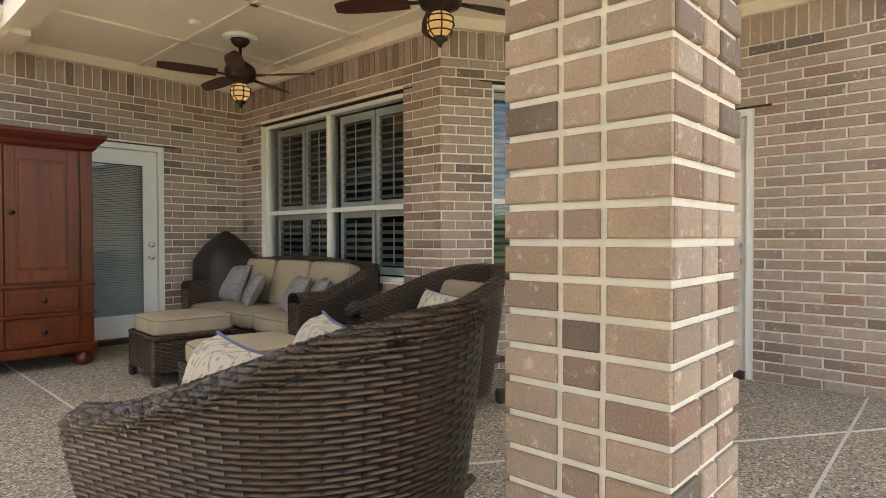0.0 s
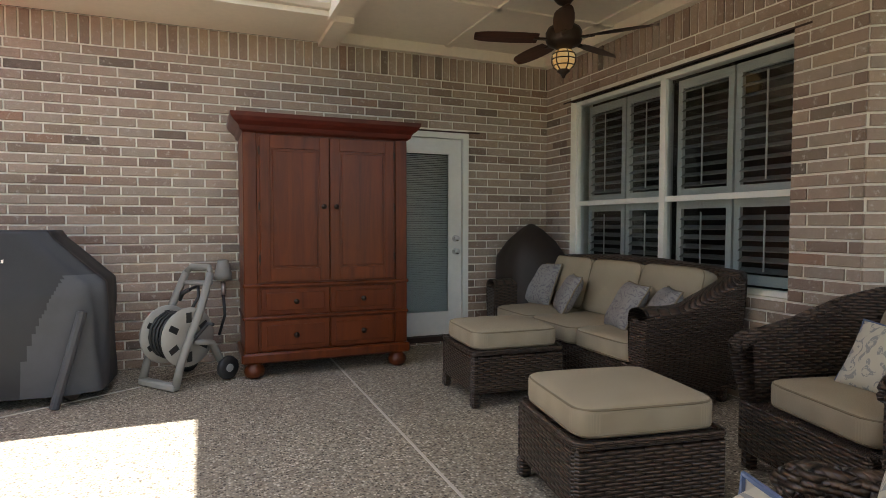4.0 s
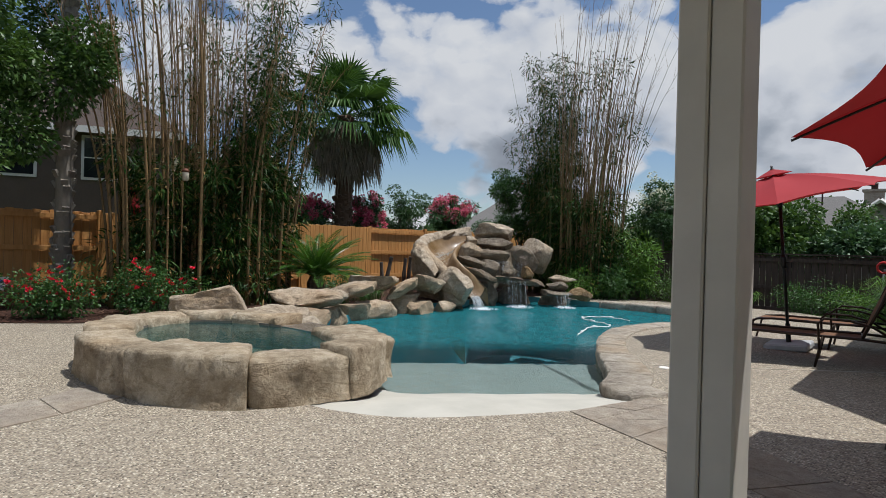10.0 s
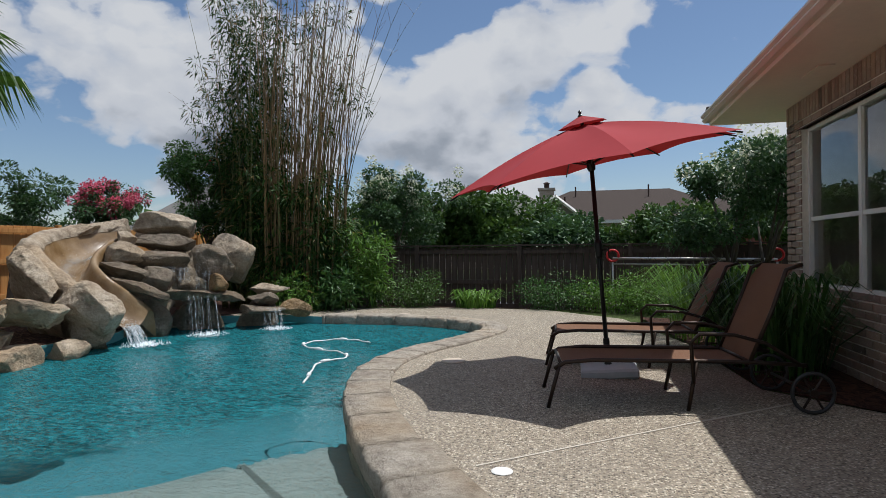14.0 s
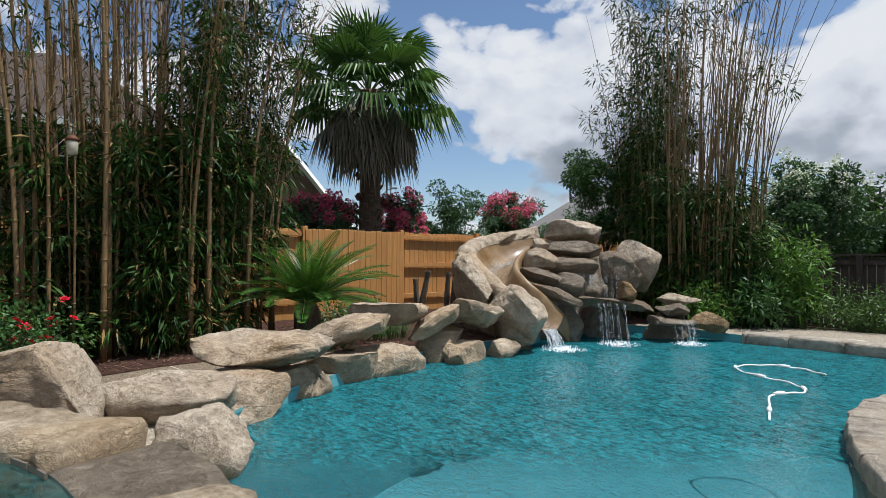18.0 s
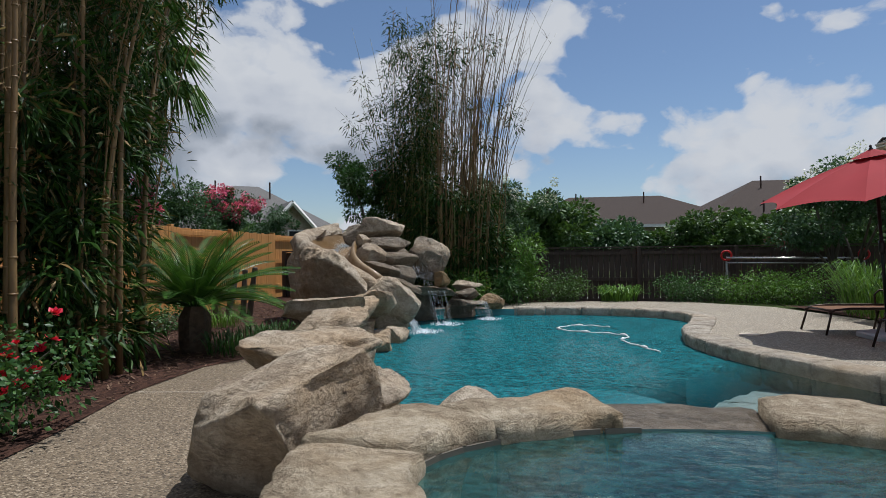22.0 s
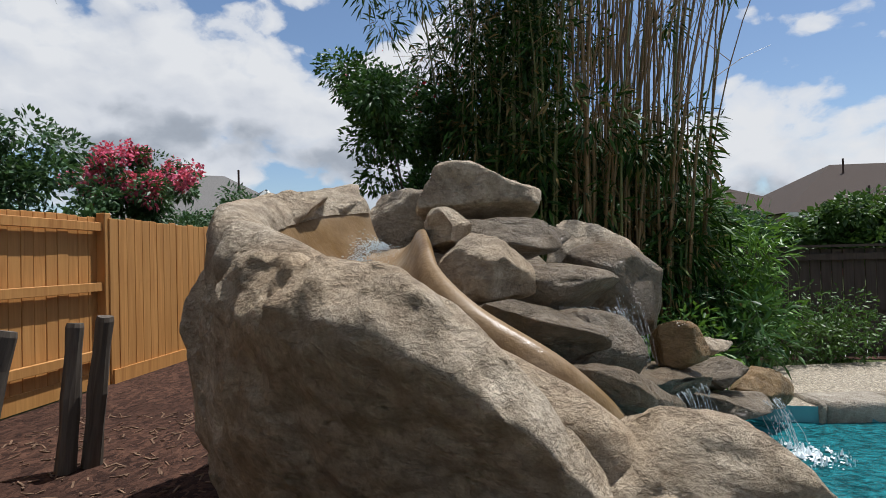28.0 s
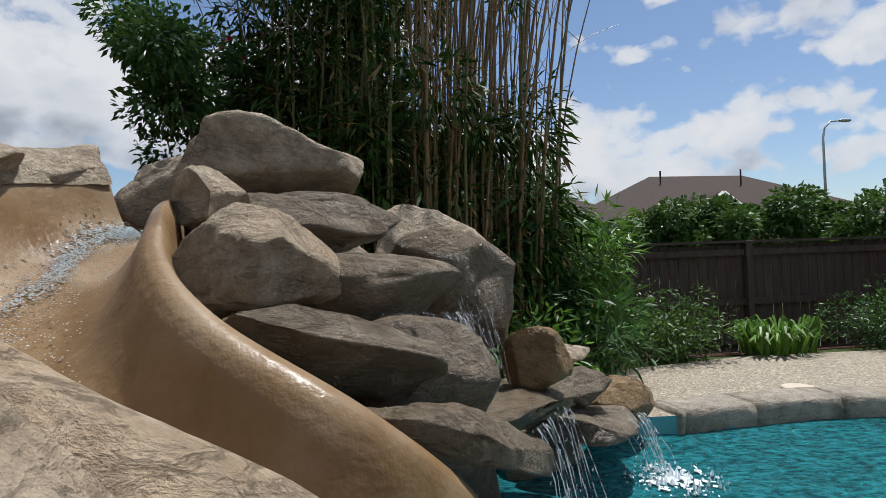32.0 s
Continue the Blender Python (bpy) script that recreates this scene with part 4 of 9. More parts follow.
# The slide: a winding channel between an inner lip and an outer rim, in a rock shell
slide = thing("rock_water_slide", "tan sculpted rock water slide with a wet winding channel", "water slide", pose(0, 0, 0))
LIP = smooth_loop([(-13.60, 12.75, 1.40), (-13.48, 12.10, 1.41), (-13.38, 11.62, 1.22), (-13.17, 11.30, 1.04), (-12.80, 11.13, 0.82), (-12.52, 11.28, 0.56), (-12.33, 11.50, 0.30)], 9, False)
RIM = smooth_loop([(-13.95, 12.90, 1.64), (-14.22, 12.30, 1.56), (-14.13, 11.50, 1.40), (-13.64, 10.92, 1.21), (-13.15, 10.68, 0.98), (-12.72, 10.62, 0.75), (-12.26, 10.70, 0.32)], 9, False)
BED = smooth_loop([(1.34, 0, 0), (1.16, 0, 0), (0.90, 0, 0), (0.68, 0, 0), (0.47, 0, 0), (0.27, 0, 0), (0.11, 0, 0)], 9, False)
NS = len(LIP)


def slide_at(i, w):
    """A point across the slide: w is 0 on the inner lip and 1 on the outer rim, and the bed hangs between them."""
    a, b, z = LIP[i], RIM[i], BED[i].x
    p = a.lerp(b, w)
    if w < 0.5:
        k = max(0.0, 1 - w / 0.34) ** 2.2
        p.z = z + (a.z - z) * k
    else:
        k = max(0.0, (w - 0.58) / 0.42) ** 1.9
        p.z = z + (b.z - z) * k
    return p


LIP_SIDE = [(-0.20, -0.42), (-0.165, -0.16), (-0.135, -0.03), (-0.09, 0.025), (-0.04, 0.022)]
ACROSS = [0.0, 0.03, 0.07, 0.12, 0.18, 0.25, 0.33, 0.42, 0.50, 0.58, 0.66, 0.74, 0.82, 0.89, 0.95, 1.0]


def channel_point(u, v):
    i, j = round(u * (NS - 1)), round(v * (len(LIP_SIDE) + len(ACROSS) - 1))
    if j < len(LIP_SIDE):
        o, z = LIP_SIDE[j]
        side = (RIM[i] - LIP[i])
        side.z = 0
        return LIP[i] + side.normalized() * o * (0.45 + 0.55 * u) + Vector((0, 0, z))
    p = slide_at(i, ACROSS[j - len(LIP_SIDE)])
    return p + Vector((0, 0, 0.012 * noise.noise(p * 4.0)))


part("channel", G().sheet(channel_point, NS, len(LIP_SIDE) + len(ACROSS)), SLIDE, slide, "smooth wet tan slide channel", True)
SHELL = [(-0.02, -0.03), (0.01, 0.05), (0.06, 0.10), (0.13, 0.13), (0.22, 0.13), (0.28, 0.08), (0.31, -0.03), (0.27, -0.22), (0.17, -0.45), (0.04, -0.75), (-0.08, -1.10), (-0.12, -1.7)]


def shell_point(u, v):
    i = round(u * (NS - 1))
    o, z = SHELL[min(len(SHELL) - 1, round(v * (len(SHELL) - 1)))]
    side = (RIM[i] - LIP[i])
    side.z = 0
    k = 1.0 - 0.45 * max(0.0, (u - 0.5) / 0.5)
    p = RIM[i] + side.normalized() * o * k + Vector((0, 0, z * (k if z > 0 else 1.0)))
    bump = noise.fractal(p * 2.4, 1.0, 2.0, 4)
    return p + (side.normalized() + Vector((0, 0, 0.4))) * 0.07 * bump * (1.0 if v > 0.2 else 0.25)


shell = G().sheet(shell_point, NS, len(SHELL))
me = shell.mesh("shell", True)
bm = bmesh.new()
bm.from_mesh(me)
bmesh.ops.subdivide_edges(bm, edges=bm.edges[:], cuts=2, use_grid_fill=True, smooth=0.6)
for v in bm.verts:
    v.co += Vector((-0.3, -0.8, 0.4)).normalized() * 0.03 * noise.fractal(v.co * 6.0, 1.0, 2.0, 4) * (1.0 if v.co.z < 1.3 else 0.5)
bm.to_mesh(me)
bm.free()
me.polygons.foreach_set("use_smooth", [True] * len(me.polygons))
part("shell", me, ROCK, slide, "weathered tan rock shell of the slide")


def laid(a, b, thick, deep, seed, block=0.6, back=0.25, rough=0.06, cuts=13, spin=0.0):
    """A stone whose long axis runs from a to b, set back a little from that line, with its place."""
    a, b = Vector(a), Vector(b)
    d = b - a
    flat_d = Vector((d.x, d.y, 0))
    yaw, pitch = math.atan2(d.y, d.x), math.atan2(d.z, flat_d.length)
    away = Vector((-flat_d.y, flat_d.x, 0)).normalized()
    c = (a + b) / 2 + away * deep * back
    m = Matrix.Translation(c) @ Matrix.Rotation(yaw, 4, "Z") @ Matrix.Rotation(-pitch, 4, "Y") @ Matrix.Rotation(radians(spin), 4, "X")
    return stone((d.length * 1.06, deep, thick), seed, 4, block, cuts, rough), m


for a, b, thick, deep, seed, block, back, spin in (
    ((-12.90, 10.42, 0.68), (-12.00, 10.46, 0.30), 0.64, 0.54, 506, 0.58, 0.0, 8),
    ((-14.34, 11.52, 0.66), (-14.02, 11.14, 0.62), 1.36, 0.42, 512, 0.60, 0.0, 10),
    ((-14.52, 11.72, 1.42), (-14.16, 12.55, 1.60), 0.34, 0.44, 507, 0.66, 0.15, 0),
    ((-14.34, 12.52, 1.60), (-14.02, 13.10, 1.70), 0.36, 0.46, 508, 0.66, 0.10, 0),
    ((-14.12, 13.30, 1.55), (-13.45, 13.30, 1.52), 0.62, 0.50, 509, 0.72, 0.10, 0),
    ((-12.62, 10.42, 0.20), (-12.10, 10.62, 0.10), 0.50, 0.42, 513, 0.70, 0.0, 0),
):
    g, m = laid(a, b, thick, deep, seed, block, back, 0.07, 12, spin)
    part("rim_stone", g, ROCK, slide, "", True, m)

# The brow: a ledge of rock that hangs out from the shell over a deep hollow down to the mulch
BROW_IN = smooth_loop([(-14.02, 11.25, 1.24), (-13.74, 10.90, 1.20), (-13.46, 10.70, 1.12), (-13.14, 10.58, 0.96), (-12.88, 10.54, 0.76), (-12.70, 10.52, 0.55)], 9, False)
BROW_TOP = smooth_loop([(-14.04, 11.02, 1.32), (-13.74, 10.68, 1.31), (-13.44, 10.46, 1.29), (-13.22, 10.34, 1.23), (-12.98, 10.33, 0.99), (-12.78, 10.38, 0.72)], 9, False)
BROW_EDGE = smooth_loop([(-14.20, 10.95, 1.18), (-13.87, 10.57, 1.14), (-13.53, 10.29, 1.11), (-13.20, 10.10, 1.03), (-12.92, 10.13, 0.84), (-12.72, 10.24, 0.58)], 9, False)
BROW_FOOT = smooth_loop([(-14.25, 11.40, -0.1), (-14.04, 11.10, -0.1), (-13.72, 10.98, -0.1), (-13.38, 10.92, -0.1), (-13.06, 10.74, -0.1), (-12.84, 10.62, -0.1)], 9, False)
NB = len(BROW_IN)


def brow_point(u, v):
    i = round(u * (NB - 1))
    a, b, e, f = BROW_IN[i], BROW_TOP[i], BROW_EDGE[i], BROW_FOOT[i]
    if v < 0.18:
        p = a.lerp(b, v / 0.18)
    elif v < 0.46:
        w = (v - 0.18) / 0.28
        p = b.lerp(e, w) + Vector((0, 0, 0.05 * math.sin(math.pi * w)))
    else:
        w = (v - 0.46) / 0.54
        p = e.lerp(f, w)
        p += (f - e).normalized().cross(BROW_EDGE[min(NB - 1, i + 1)] - BROW_EDGE[max(0, i - 1)]).normalized() * 0.06 * math.sin(math.pi * w)
    return p + Vector((-0.3, -0.8, 0.5)) * (0.055 * noise.fractal(p * 2.6, 1.0, 2.0, 3) + 0.030 * noise.fractal(p * 9.0, 0.9, 2.0, 4)) - Vector((0, 0, 0.035)) * max(0.0, 1 - abs(noise.noise(p * 3.1)) * 5) ** 2


brow = G().sheet(brow_point, NB, 60)
me = brow.mesh("brow", True)
bm = bmesh.new()
bm.from_mesh(me)
bmesh.ops.subdivide_edges(bm, edges=[e for e in bm.edges if e.calc_length() > 0.035], cuts=1, use_grid_fill=True, smooth=0.0)
for v in bm.verts:
    v.co += Vector((-0.2, -0.6, 0.5)) * 0.012 * noise.fractal(v.co * 17.0, 0.9, 2.0, 3)
bm.to_mesh(me)
bm.free()
me.polygons.foreach_set("use_smooth", [True] * len(me.polygons))
part("brow", me, ROCK, slide, "overhanging tan rock ledge above a dark hollow")

# The stacked waterfall beside it
falls = thing("rock_waterfall", "stacked tan rock waterfall with wet ledges over a dark hollow", "waterfall", pose(0, 0, 0))
for name, a, b, thick, deep, seed, mat, block, back, spin in (
    ("top_stone", (-13.54, 12.62, 1.70), (-12.54, 13.26, 1.66), 0.48, 0.74, 521, ROCK, 0.66, 0.20, 0),
    ("stone", (-13.52, 12.12, 1.43), (-13.18, 12.02, 1.44), 0.26, 0.34, 523, ROCK, 0.72, 0.30, 0),
    ("ledge_stone", (-13.36, 12.36, 1.40), (-12.42, 13.00, 1.33), 0.28, 0.80, 522, WET_ROCK, 0.56, 0.20, 0),
    ("stone", (-13.43, 11.78, 1.21), (-12.78, 11.74, 1.17), 0.40, 0.60, 524, ROCK, 0.66, 0.25, -6),
    ("ledge_stone", (-13.10, 11.96, 1.06), (-12.30, 12.46, 1.02), 0.34, 0.70, 525, WET_ROCK, 0.58, 0.25, 0),
    ("stone", (-12.46, 12.70, 1.14), (-11.86, 13.18, 0.80), 0.62, 0.66, 526, WET_ROCK, 0.66, 0.10, 0),
    ("back_stone", (-12.70, 13.50, 1.22), (-11.90, 13.80, 0.92), 0.90, 0.80, 536, ROCK, 0.72, 0.10, 0),
    ("lip_stone", (-13.20, 11.36, 1.03), (-12.40, 11.72, 0.80), 0.26, 0.46, 527, WET_ROCK, 0.60, 0.25, 0),
    ("lip_stone", (-12.72, 11.72, 0.80), (-12.26, 11.86, 0.70), 0.44, 0.52, 528, WET_ROCK, 0.64, 0.25, 0),
    ("low_stone", (-12.78, 11.28, 0.82), (-12.10, 11.62, 0.48), 0.19, 0.30, 541, WET_ROCK, 0.62, 0.20, 0),
    ("amber_stone", (-12.04, 12.52, 0.70), (-11.70, 12.62, 0.66), 0.34, 0.34, 529, AMBER_ROCK, 0.80, 0.20, 0),
    ("shelf_stone", (-12.36, 11.78, 0.52), (-11.44, 13.02, 0.42), 0.20, 0.84, 531, WET_ROCK, 0.54, 0.30, 0),
    ("shelf_stone", (-11.62, 12.86, 0.20), (-10.92, 13.42, 0.16), 0.16, 0.66, 532, WET_ROCK, 0.56, 0.15, 0),
    ("step_stone", (-11.66, 13.08, 0.36), (-11.14, 13.46, 0.34), 0.24, 0.50, 533, WET_ROCK, 0.60, 0.15, 0),
    ("step_stone", (-11.82, 13.34, 0.54), (-11.16, 13.74, 0.50), 0.22, 0.46, 534, ROCK, 0.62, 0.15, 0),
    ("end_stone", (-11.20, 13.52, 0.28), (-10.72, 13.72, 0.08), 0.34, 0.42, 535, AMBER_ROCK, 0.66, 0.10, 0),
    ("back_stone", (-13.60, 12.90, 0.80), (-12.60, 13.40, 0.80), 1.30, 0.90, 537, ROCK, 0.66, 0.20, 0),
    ("back_stone", (-13.30, 12.10, 0.50), (-12.60, 12.50, 0.50), 1.10, 0.70, 538, ROCK, 0.66, 0.30, 0),
    ("hollow_wall", (-12.64, 11.62, 0.02), (-12.30, 12.00, 0.02), 0.90, 0.46, 539, WET_ROCK, 0.66, 0.20, 0),
    ("hollow_wall", (-12.56, 12.36, 0.05), (-11.96, 13.10, 0.05), 0.80, 0.46, 540, WET_ROCK, 0.66, 0.30, 0),
    ("hollow_wall", (-11.90, 13.20, 0.0), (-11.20, 13.62, 0.0), 0.70, 0.44, 542, WET_ROCK, 0.66, 0.20, 0),
):
    g, m = laid(a, b, thick, deep, seed, block, back, 0.06, 13, spin)
    part(name, g, mat, falls, "", True, m)


def froth_material():
    k = Nodes("falling_water")
    a = k.noise(60, 3, 0.6, k.mapped((1, 1, 0.15)))
    clear = k.n.new("ShaderNodeBsdfTransparent")
    white = k.n.new("ShaderNodeBsdfPrincipled")
    white.inputs["Base Color"].default_value = (0.86, 0.90, 0.92, 1)
    white.inputs["Roughness"].default_value = 0.15
    mixer = k.n.new("ShaderNodeMixShader")
    k.l.new(k.ramp(a, (0.42, 0.05), (0.62, 0.75)), mixer.inputs[0])
    k.l.new(clear.outputs[0], mixer.inputs[1])
    k.l.new(white.outputs[0], mixer.inputs[2])
    k.l.new(mixer.outputs[0], k.out.inputs["Surface"])
    return k.m


FROTH = froth_material()
wr = random.Random(77)


def fall(p, q, out, drop, n, label, thick=0.008):
    """Strands of falling water from the edge p-q, thrown out a little, down to the pool."""
    g = G()
    p, q, out = Vector(p), Vector(q), Vector((*out, 0))
    for _ in range(n):
        a = p.lerp(q, wr.random()) + Vector((wr.uniform(-0.02, 0.02), wr.uniform(-0.02, 0.02), 0))
        h = a.z - drop
        w = wr.uniform(0.4, 1.2)
        pts = [a + out * (0.16 * w * t + 0.05 * t * t) - Vector((0, 0, h * t * t * 0.9 + h * 0.1 * t)) + Vector((wr.uniform(-1, 1), wr.uniform(-1, 1), 0)) * 0.01 for t in (0, 0.15, 0.35, 0.55, 0.8, 1.0)]
        r = thick * wr.uniform(0.5, 1.4)
        g.tube(pts, [r * 1.3, r, r * 0.8, r, r * 0.7, r * 1.2], 5)
    for _ in range(n * 5):
        t = wr.random()
        a = p.lerp(q, wr.random()) + out * (0.2 * t + wr.uniform(-0.05, 0.06)) - Vector((0, 0, (p.z - drop) * t))
        s = wr.uniform(0.003, 0.007)
        g.box(a, (s, s, s * 2.2))
    return g


def splash(c, r, n):
    g = G()
    for _ in range(n):
        a, d = wr.uniform(0, 6.28), r * wr.random() ** 0.8
        s = wr.uniform(0.008, 0.03) * (1.2 - d / r)
        g.add([(c[0] + d * math.cos(a) + s * math.cos(b) * wr.uniform(0.6, 1.4), c[1] + d * math.sin(a) + s * math.sin(b) * wr.uniform(0.6, 1.4), WATER_Z + 0.006 + wr.random() * 0.01) for b in (0.4, 1.9, 3.2, 4.4, 5.6)] +
              [(c[0] + d * math.cos(a), c[1] + d * math.sin(a), WATER_Z + 0.012 + wr.random() ** 3 * 0.05)], [(0, 1, 5), (1, 2, 5), (2, 3, 5), (3, 4, 5), (4, 0, 5)])
    return g


FOAM = plain("white_foam", (0.80, 0.86, 0.88), 0.3, 0, 0.06)
tagged(part("slide_fall", fall((-12.27, 10.92, 0.13), (-12.27, 11.20, 0.13), (1, -0.2), WATER_Z, 34, "", 0.006), FROTH), "white water running off the slide end", "water", kind="stuff")
tagged(part("shelf_fall", fall((-12.12, 12.00, 0.50), (-11.80, 12.46, 0.47), (0.8, -0.6), WATER_Z, 16, "", 0.0026), FROTH), "thin strands of water falling off the rock shelf", "water", kind="stuff")
tagged(part("step_fall", fall((-11.30, 13.00, 0.22), (-11.02, 13.22, 0.20), (0.7, -0.7), WATER_Z, 14, "", 0.0026), FROTH), "thin strands of water falling off the lower rock step", "water", kind="stuff")
tagged(part("upper_fall", fall((-12.72, 12.12, 0.98), (-12.26, 12.42, 0.94), (0.5, -0.8), 0.74, 40, "", 0.0016), FROTH), "water trickling down between the stacked stones", "water", kind="stuff")
tagged(part("side_fall", fall((-12.30, 12.66, 1.08), (-12.12, 12.80, 1.00), (0.5, -0.8), 0.56, 18, "", 0.0012), FROTH), "white water running down between two stones", "water", kind="stuff")
for c, r, n_ in (((-12.00, 11.02), 0.36, 300), ((-11.72, 12.10), 0.34, 260), ((-10.98, 12.96), 0.30, 220)):
    tagged(part("splash", splash(c, r, n_), FOAM), "white splash where falling water meets the pool", "water", kind="stuff")

spark = G()
for _ in range(7000):
    u = wr.random() ** 0.9
    i = min(NS - 1, int(u * NS))
    w = max(0.22, min(0.74, wr.gauss(0.50, 0.13)))
    p = slide_at(i, w)
    if i + 1 < NS:
        p = p.lerp(slide_at(i + 1, w), wr.random())
    p += Vector((0, 0, 0.014 + 0.010 * wr.random()))
    s = wr.uniform(0.0010, 0.0040) * (1.6 if wr.random() < 0.08 else 1.0)
    spark.box(p, (s * 1.7, s, s * 0.5), Matrix.Rotation(wr.random() * 3, 3, "Z"))
for _ in range(2600):
    i = min(NS - 2, int(wr.random() ** 1.6 * 22))
    w = 0.62 + 0.10 * math.sin(i * 0.5) + wr.gauss(0, 0.05)
    p = slide_at(i, w).lerp(slide_at(i + 1, w), wr.random()) + Vector((0, 0, 0.012 + 0.03 * wr.random() ** 2))
    s = wr.uniform(0.002, 0.007)
    spark.box(p, (s * 1.8, s, s * 0.6), Matrix.Rotation(wr.random() * 3, 3, "Z"))
tagged(part("slide_drops", spark, FOAM), "bright drops of water running down the slide", "water", kind="stuff")

# ---- spa: a ring of rough cap stones round a raised basin ----
spa = thing("spa", "raised round spa ringed with tan cast stone blocks", "spa", Matrix.Translation(SPA_C))


def ring_block(a0, a1, r0, r1, z0, z1, seed, n=12, bulge=0.03):
    """A curved block between two angles, with rounded and roughened faces."""
    prof = [(0, 0), (0, 0.25), (0, 0.55), (0, 0.82), (0.03, 0.975), (0.2, 1.0), (0.4, 1.0), (0.6, 1.0), (0.8, 1.0), (0.975, 0.975), (1.0, 0.90), (1.0, 0.6), (1.0, 0.35), (0.99, 0.15), (1.0, 0)]

    def fn(u, v):
        s, t = prof[round(v * (len(prof) - 1))]
        end = 0.012 * (1 if 0.02 < u < 0.98 else 0)
        a = a0 + (a1 - a0) * u
        r = r0 + (r1 - r0) * s
        z = z0 + (z1 - z0) * t
        p = Vector(((r + 0.34) * math.cos(a), (r - 0.22) * math.sin(a), z))
        d = noise.fractal(p * 2.6 + Vector((seed * 7.0, 0, 0)), 0.9, 2.1, 6)
        edge = 0.0 if 0.02 < u < 0.98 else -0.010
        out = Vector((math.cos(a), math.sin(a), 0)) * (1 if s > 0.5 else -1)
        return p + out * (bulge * d + (edge if s in (0, 1) or True else 0)) + Vector((0, 0, (0.018 * d + edge) * (1 if t > 0.8 else 0)))

    g = G().sheet(fn, n, len(prof))
    k = len(prof)
    g.f.append(tuple(range(k)))
    g.f.append(tuple((n - 1) * k + j for j in reversed(range(k))))
    return g


GAP0, GAP1 = radians(78), radians(108)
cuts = [108, 138, 168, 205, 246, 288, 326, 362, 398, 438]
for k, (a, b) in enumerate(zip(cuts, cuts[1:])):
    part("cap_stone", ring_block(radians(a + 0.12), radians(b - 0.12), 1.02 + 0.04 * math.sin(k * 2.1), SPA_R + 0.05 * math.sin(k * 1.7), 0.0, SPA_TOP + 0.025 * math.sin(k * 2.9), k + 1, 30, 0.055), SPA_STONE, spa, "", True)
part("spillway", ring_block(GAP0, GAP1, 0.98, SPA_R + 0.1, -0.3, SPA_WATER_Z + 0.005, 20, 14, 0.02), WET_ROCK, spa, "wet brown stone spillway", True)
well = [(0.0, -0.95), (0.45, -0.95), (0.52, -0.90), (0.55, -0.32), (0.565, -0.286)]


def well_point(u, v):
    r, z = well[round(v * (len(well) - 1))]
    return Vector((1.34 * r * math.cos(2 * math.pi * u), 0.79 * r * math.sin(2 * math.pi * u), z))


part("spa_well", G().sheet(well_point, 49, len(well)), SPA_DEPTH_TONE, spa, "plastered well of the spa, darkened in colour for its depth", True)
bench = [(0.56, -0.285), (0.62, -0.275), (0.80, -0.27), (0.98, -0.26), (1.03, -0.20), (1.05, 0.0), (1.05, SPA_TOP - 0.10)]


def bench_point(u, v):
    r, z = bench[round(v * (len(bench) - 1))]
    return Vector((1.34 * r * math.cos(2 * math.pi * u), 0.79 * r * math.sin(2 * math.pi * u), z))


part("spa_bench", G().sheet(bench_point, 61, len(bench)), SPA_PLASTER, spa, "green-grey plastered bench of the spa", True)
tile = G()
for k in range(40):
    a = 2 * math.pi * k / 40
    if GAP0 < a < GAP1:
        continue
    tile.box((1.375 * math.cos(a), 0.81 * math.sin(a), SPA_WATER_Z + 0.0), (0.012, 0.18, 0.05), Matrix.Rotation(math.atan2(1.375 * math.sin(a), 0.81 * math.cos(a)), 3, "Z"))
part("waterline_tiles", tile, plain("slate_tile", (0.14, 0.12, 0.095), 0.4), spa)
spa_water = part("spa_water", filled([(1.40 * math.cos(2 * math.pi * k / 64), 0.825 * math.sin(2 * math.pi * k / 64)) for k in range(64)], [], SPA_WATER_Z), SPA_WATER, spa, "clear green spa water")
spa_water.visible_shadow = False

# ---- coping along the house side of the pool ----
coping = thing("pool_coping", "pale cast stone coping blocks round the pool", "coping", kind="structure")
edge = smooth_loop([(x, y, 0) for x, y in POOL[6:20]], 12, False)
acc, cut = 0.0, [0]
cr = random.Random(3)
want = 0.5
for i in range(1, len(edge)):
    acc += (edge[i] - edge[i - 1]).length
    if acc > want:
        cut.append(i)
        acc, want = 0.0, cr.uniform(0.42, 0.66)
cut.append(len(edge) - 1)


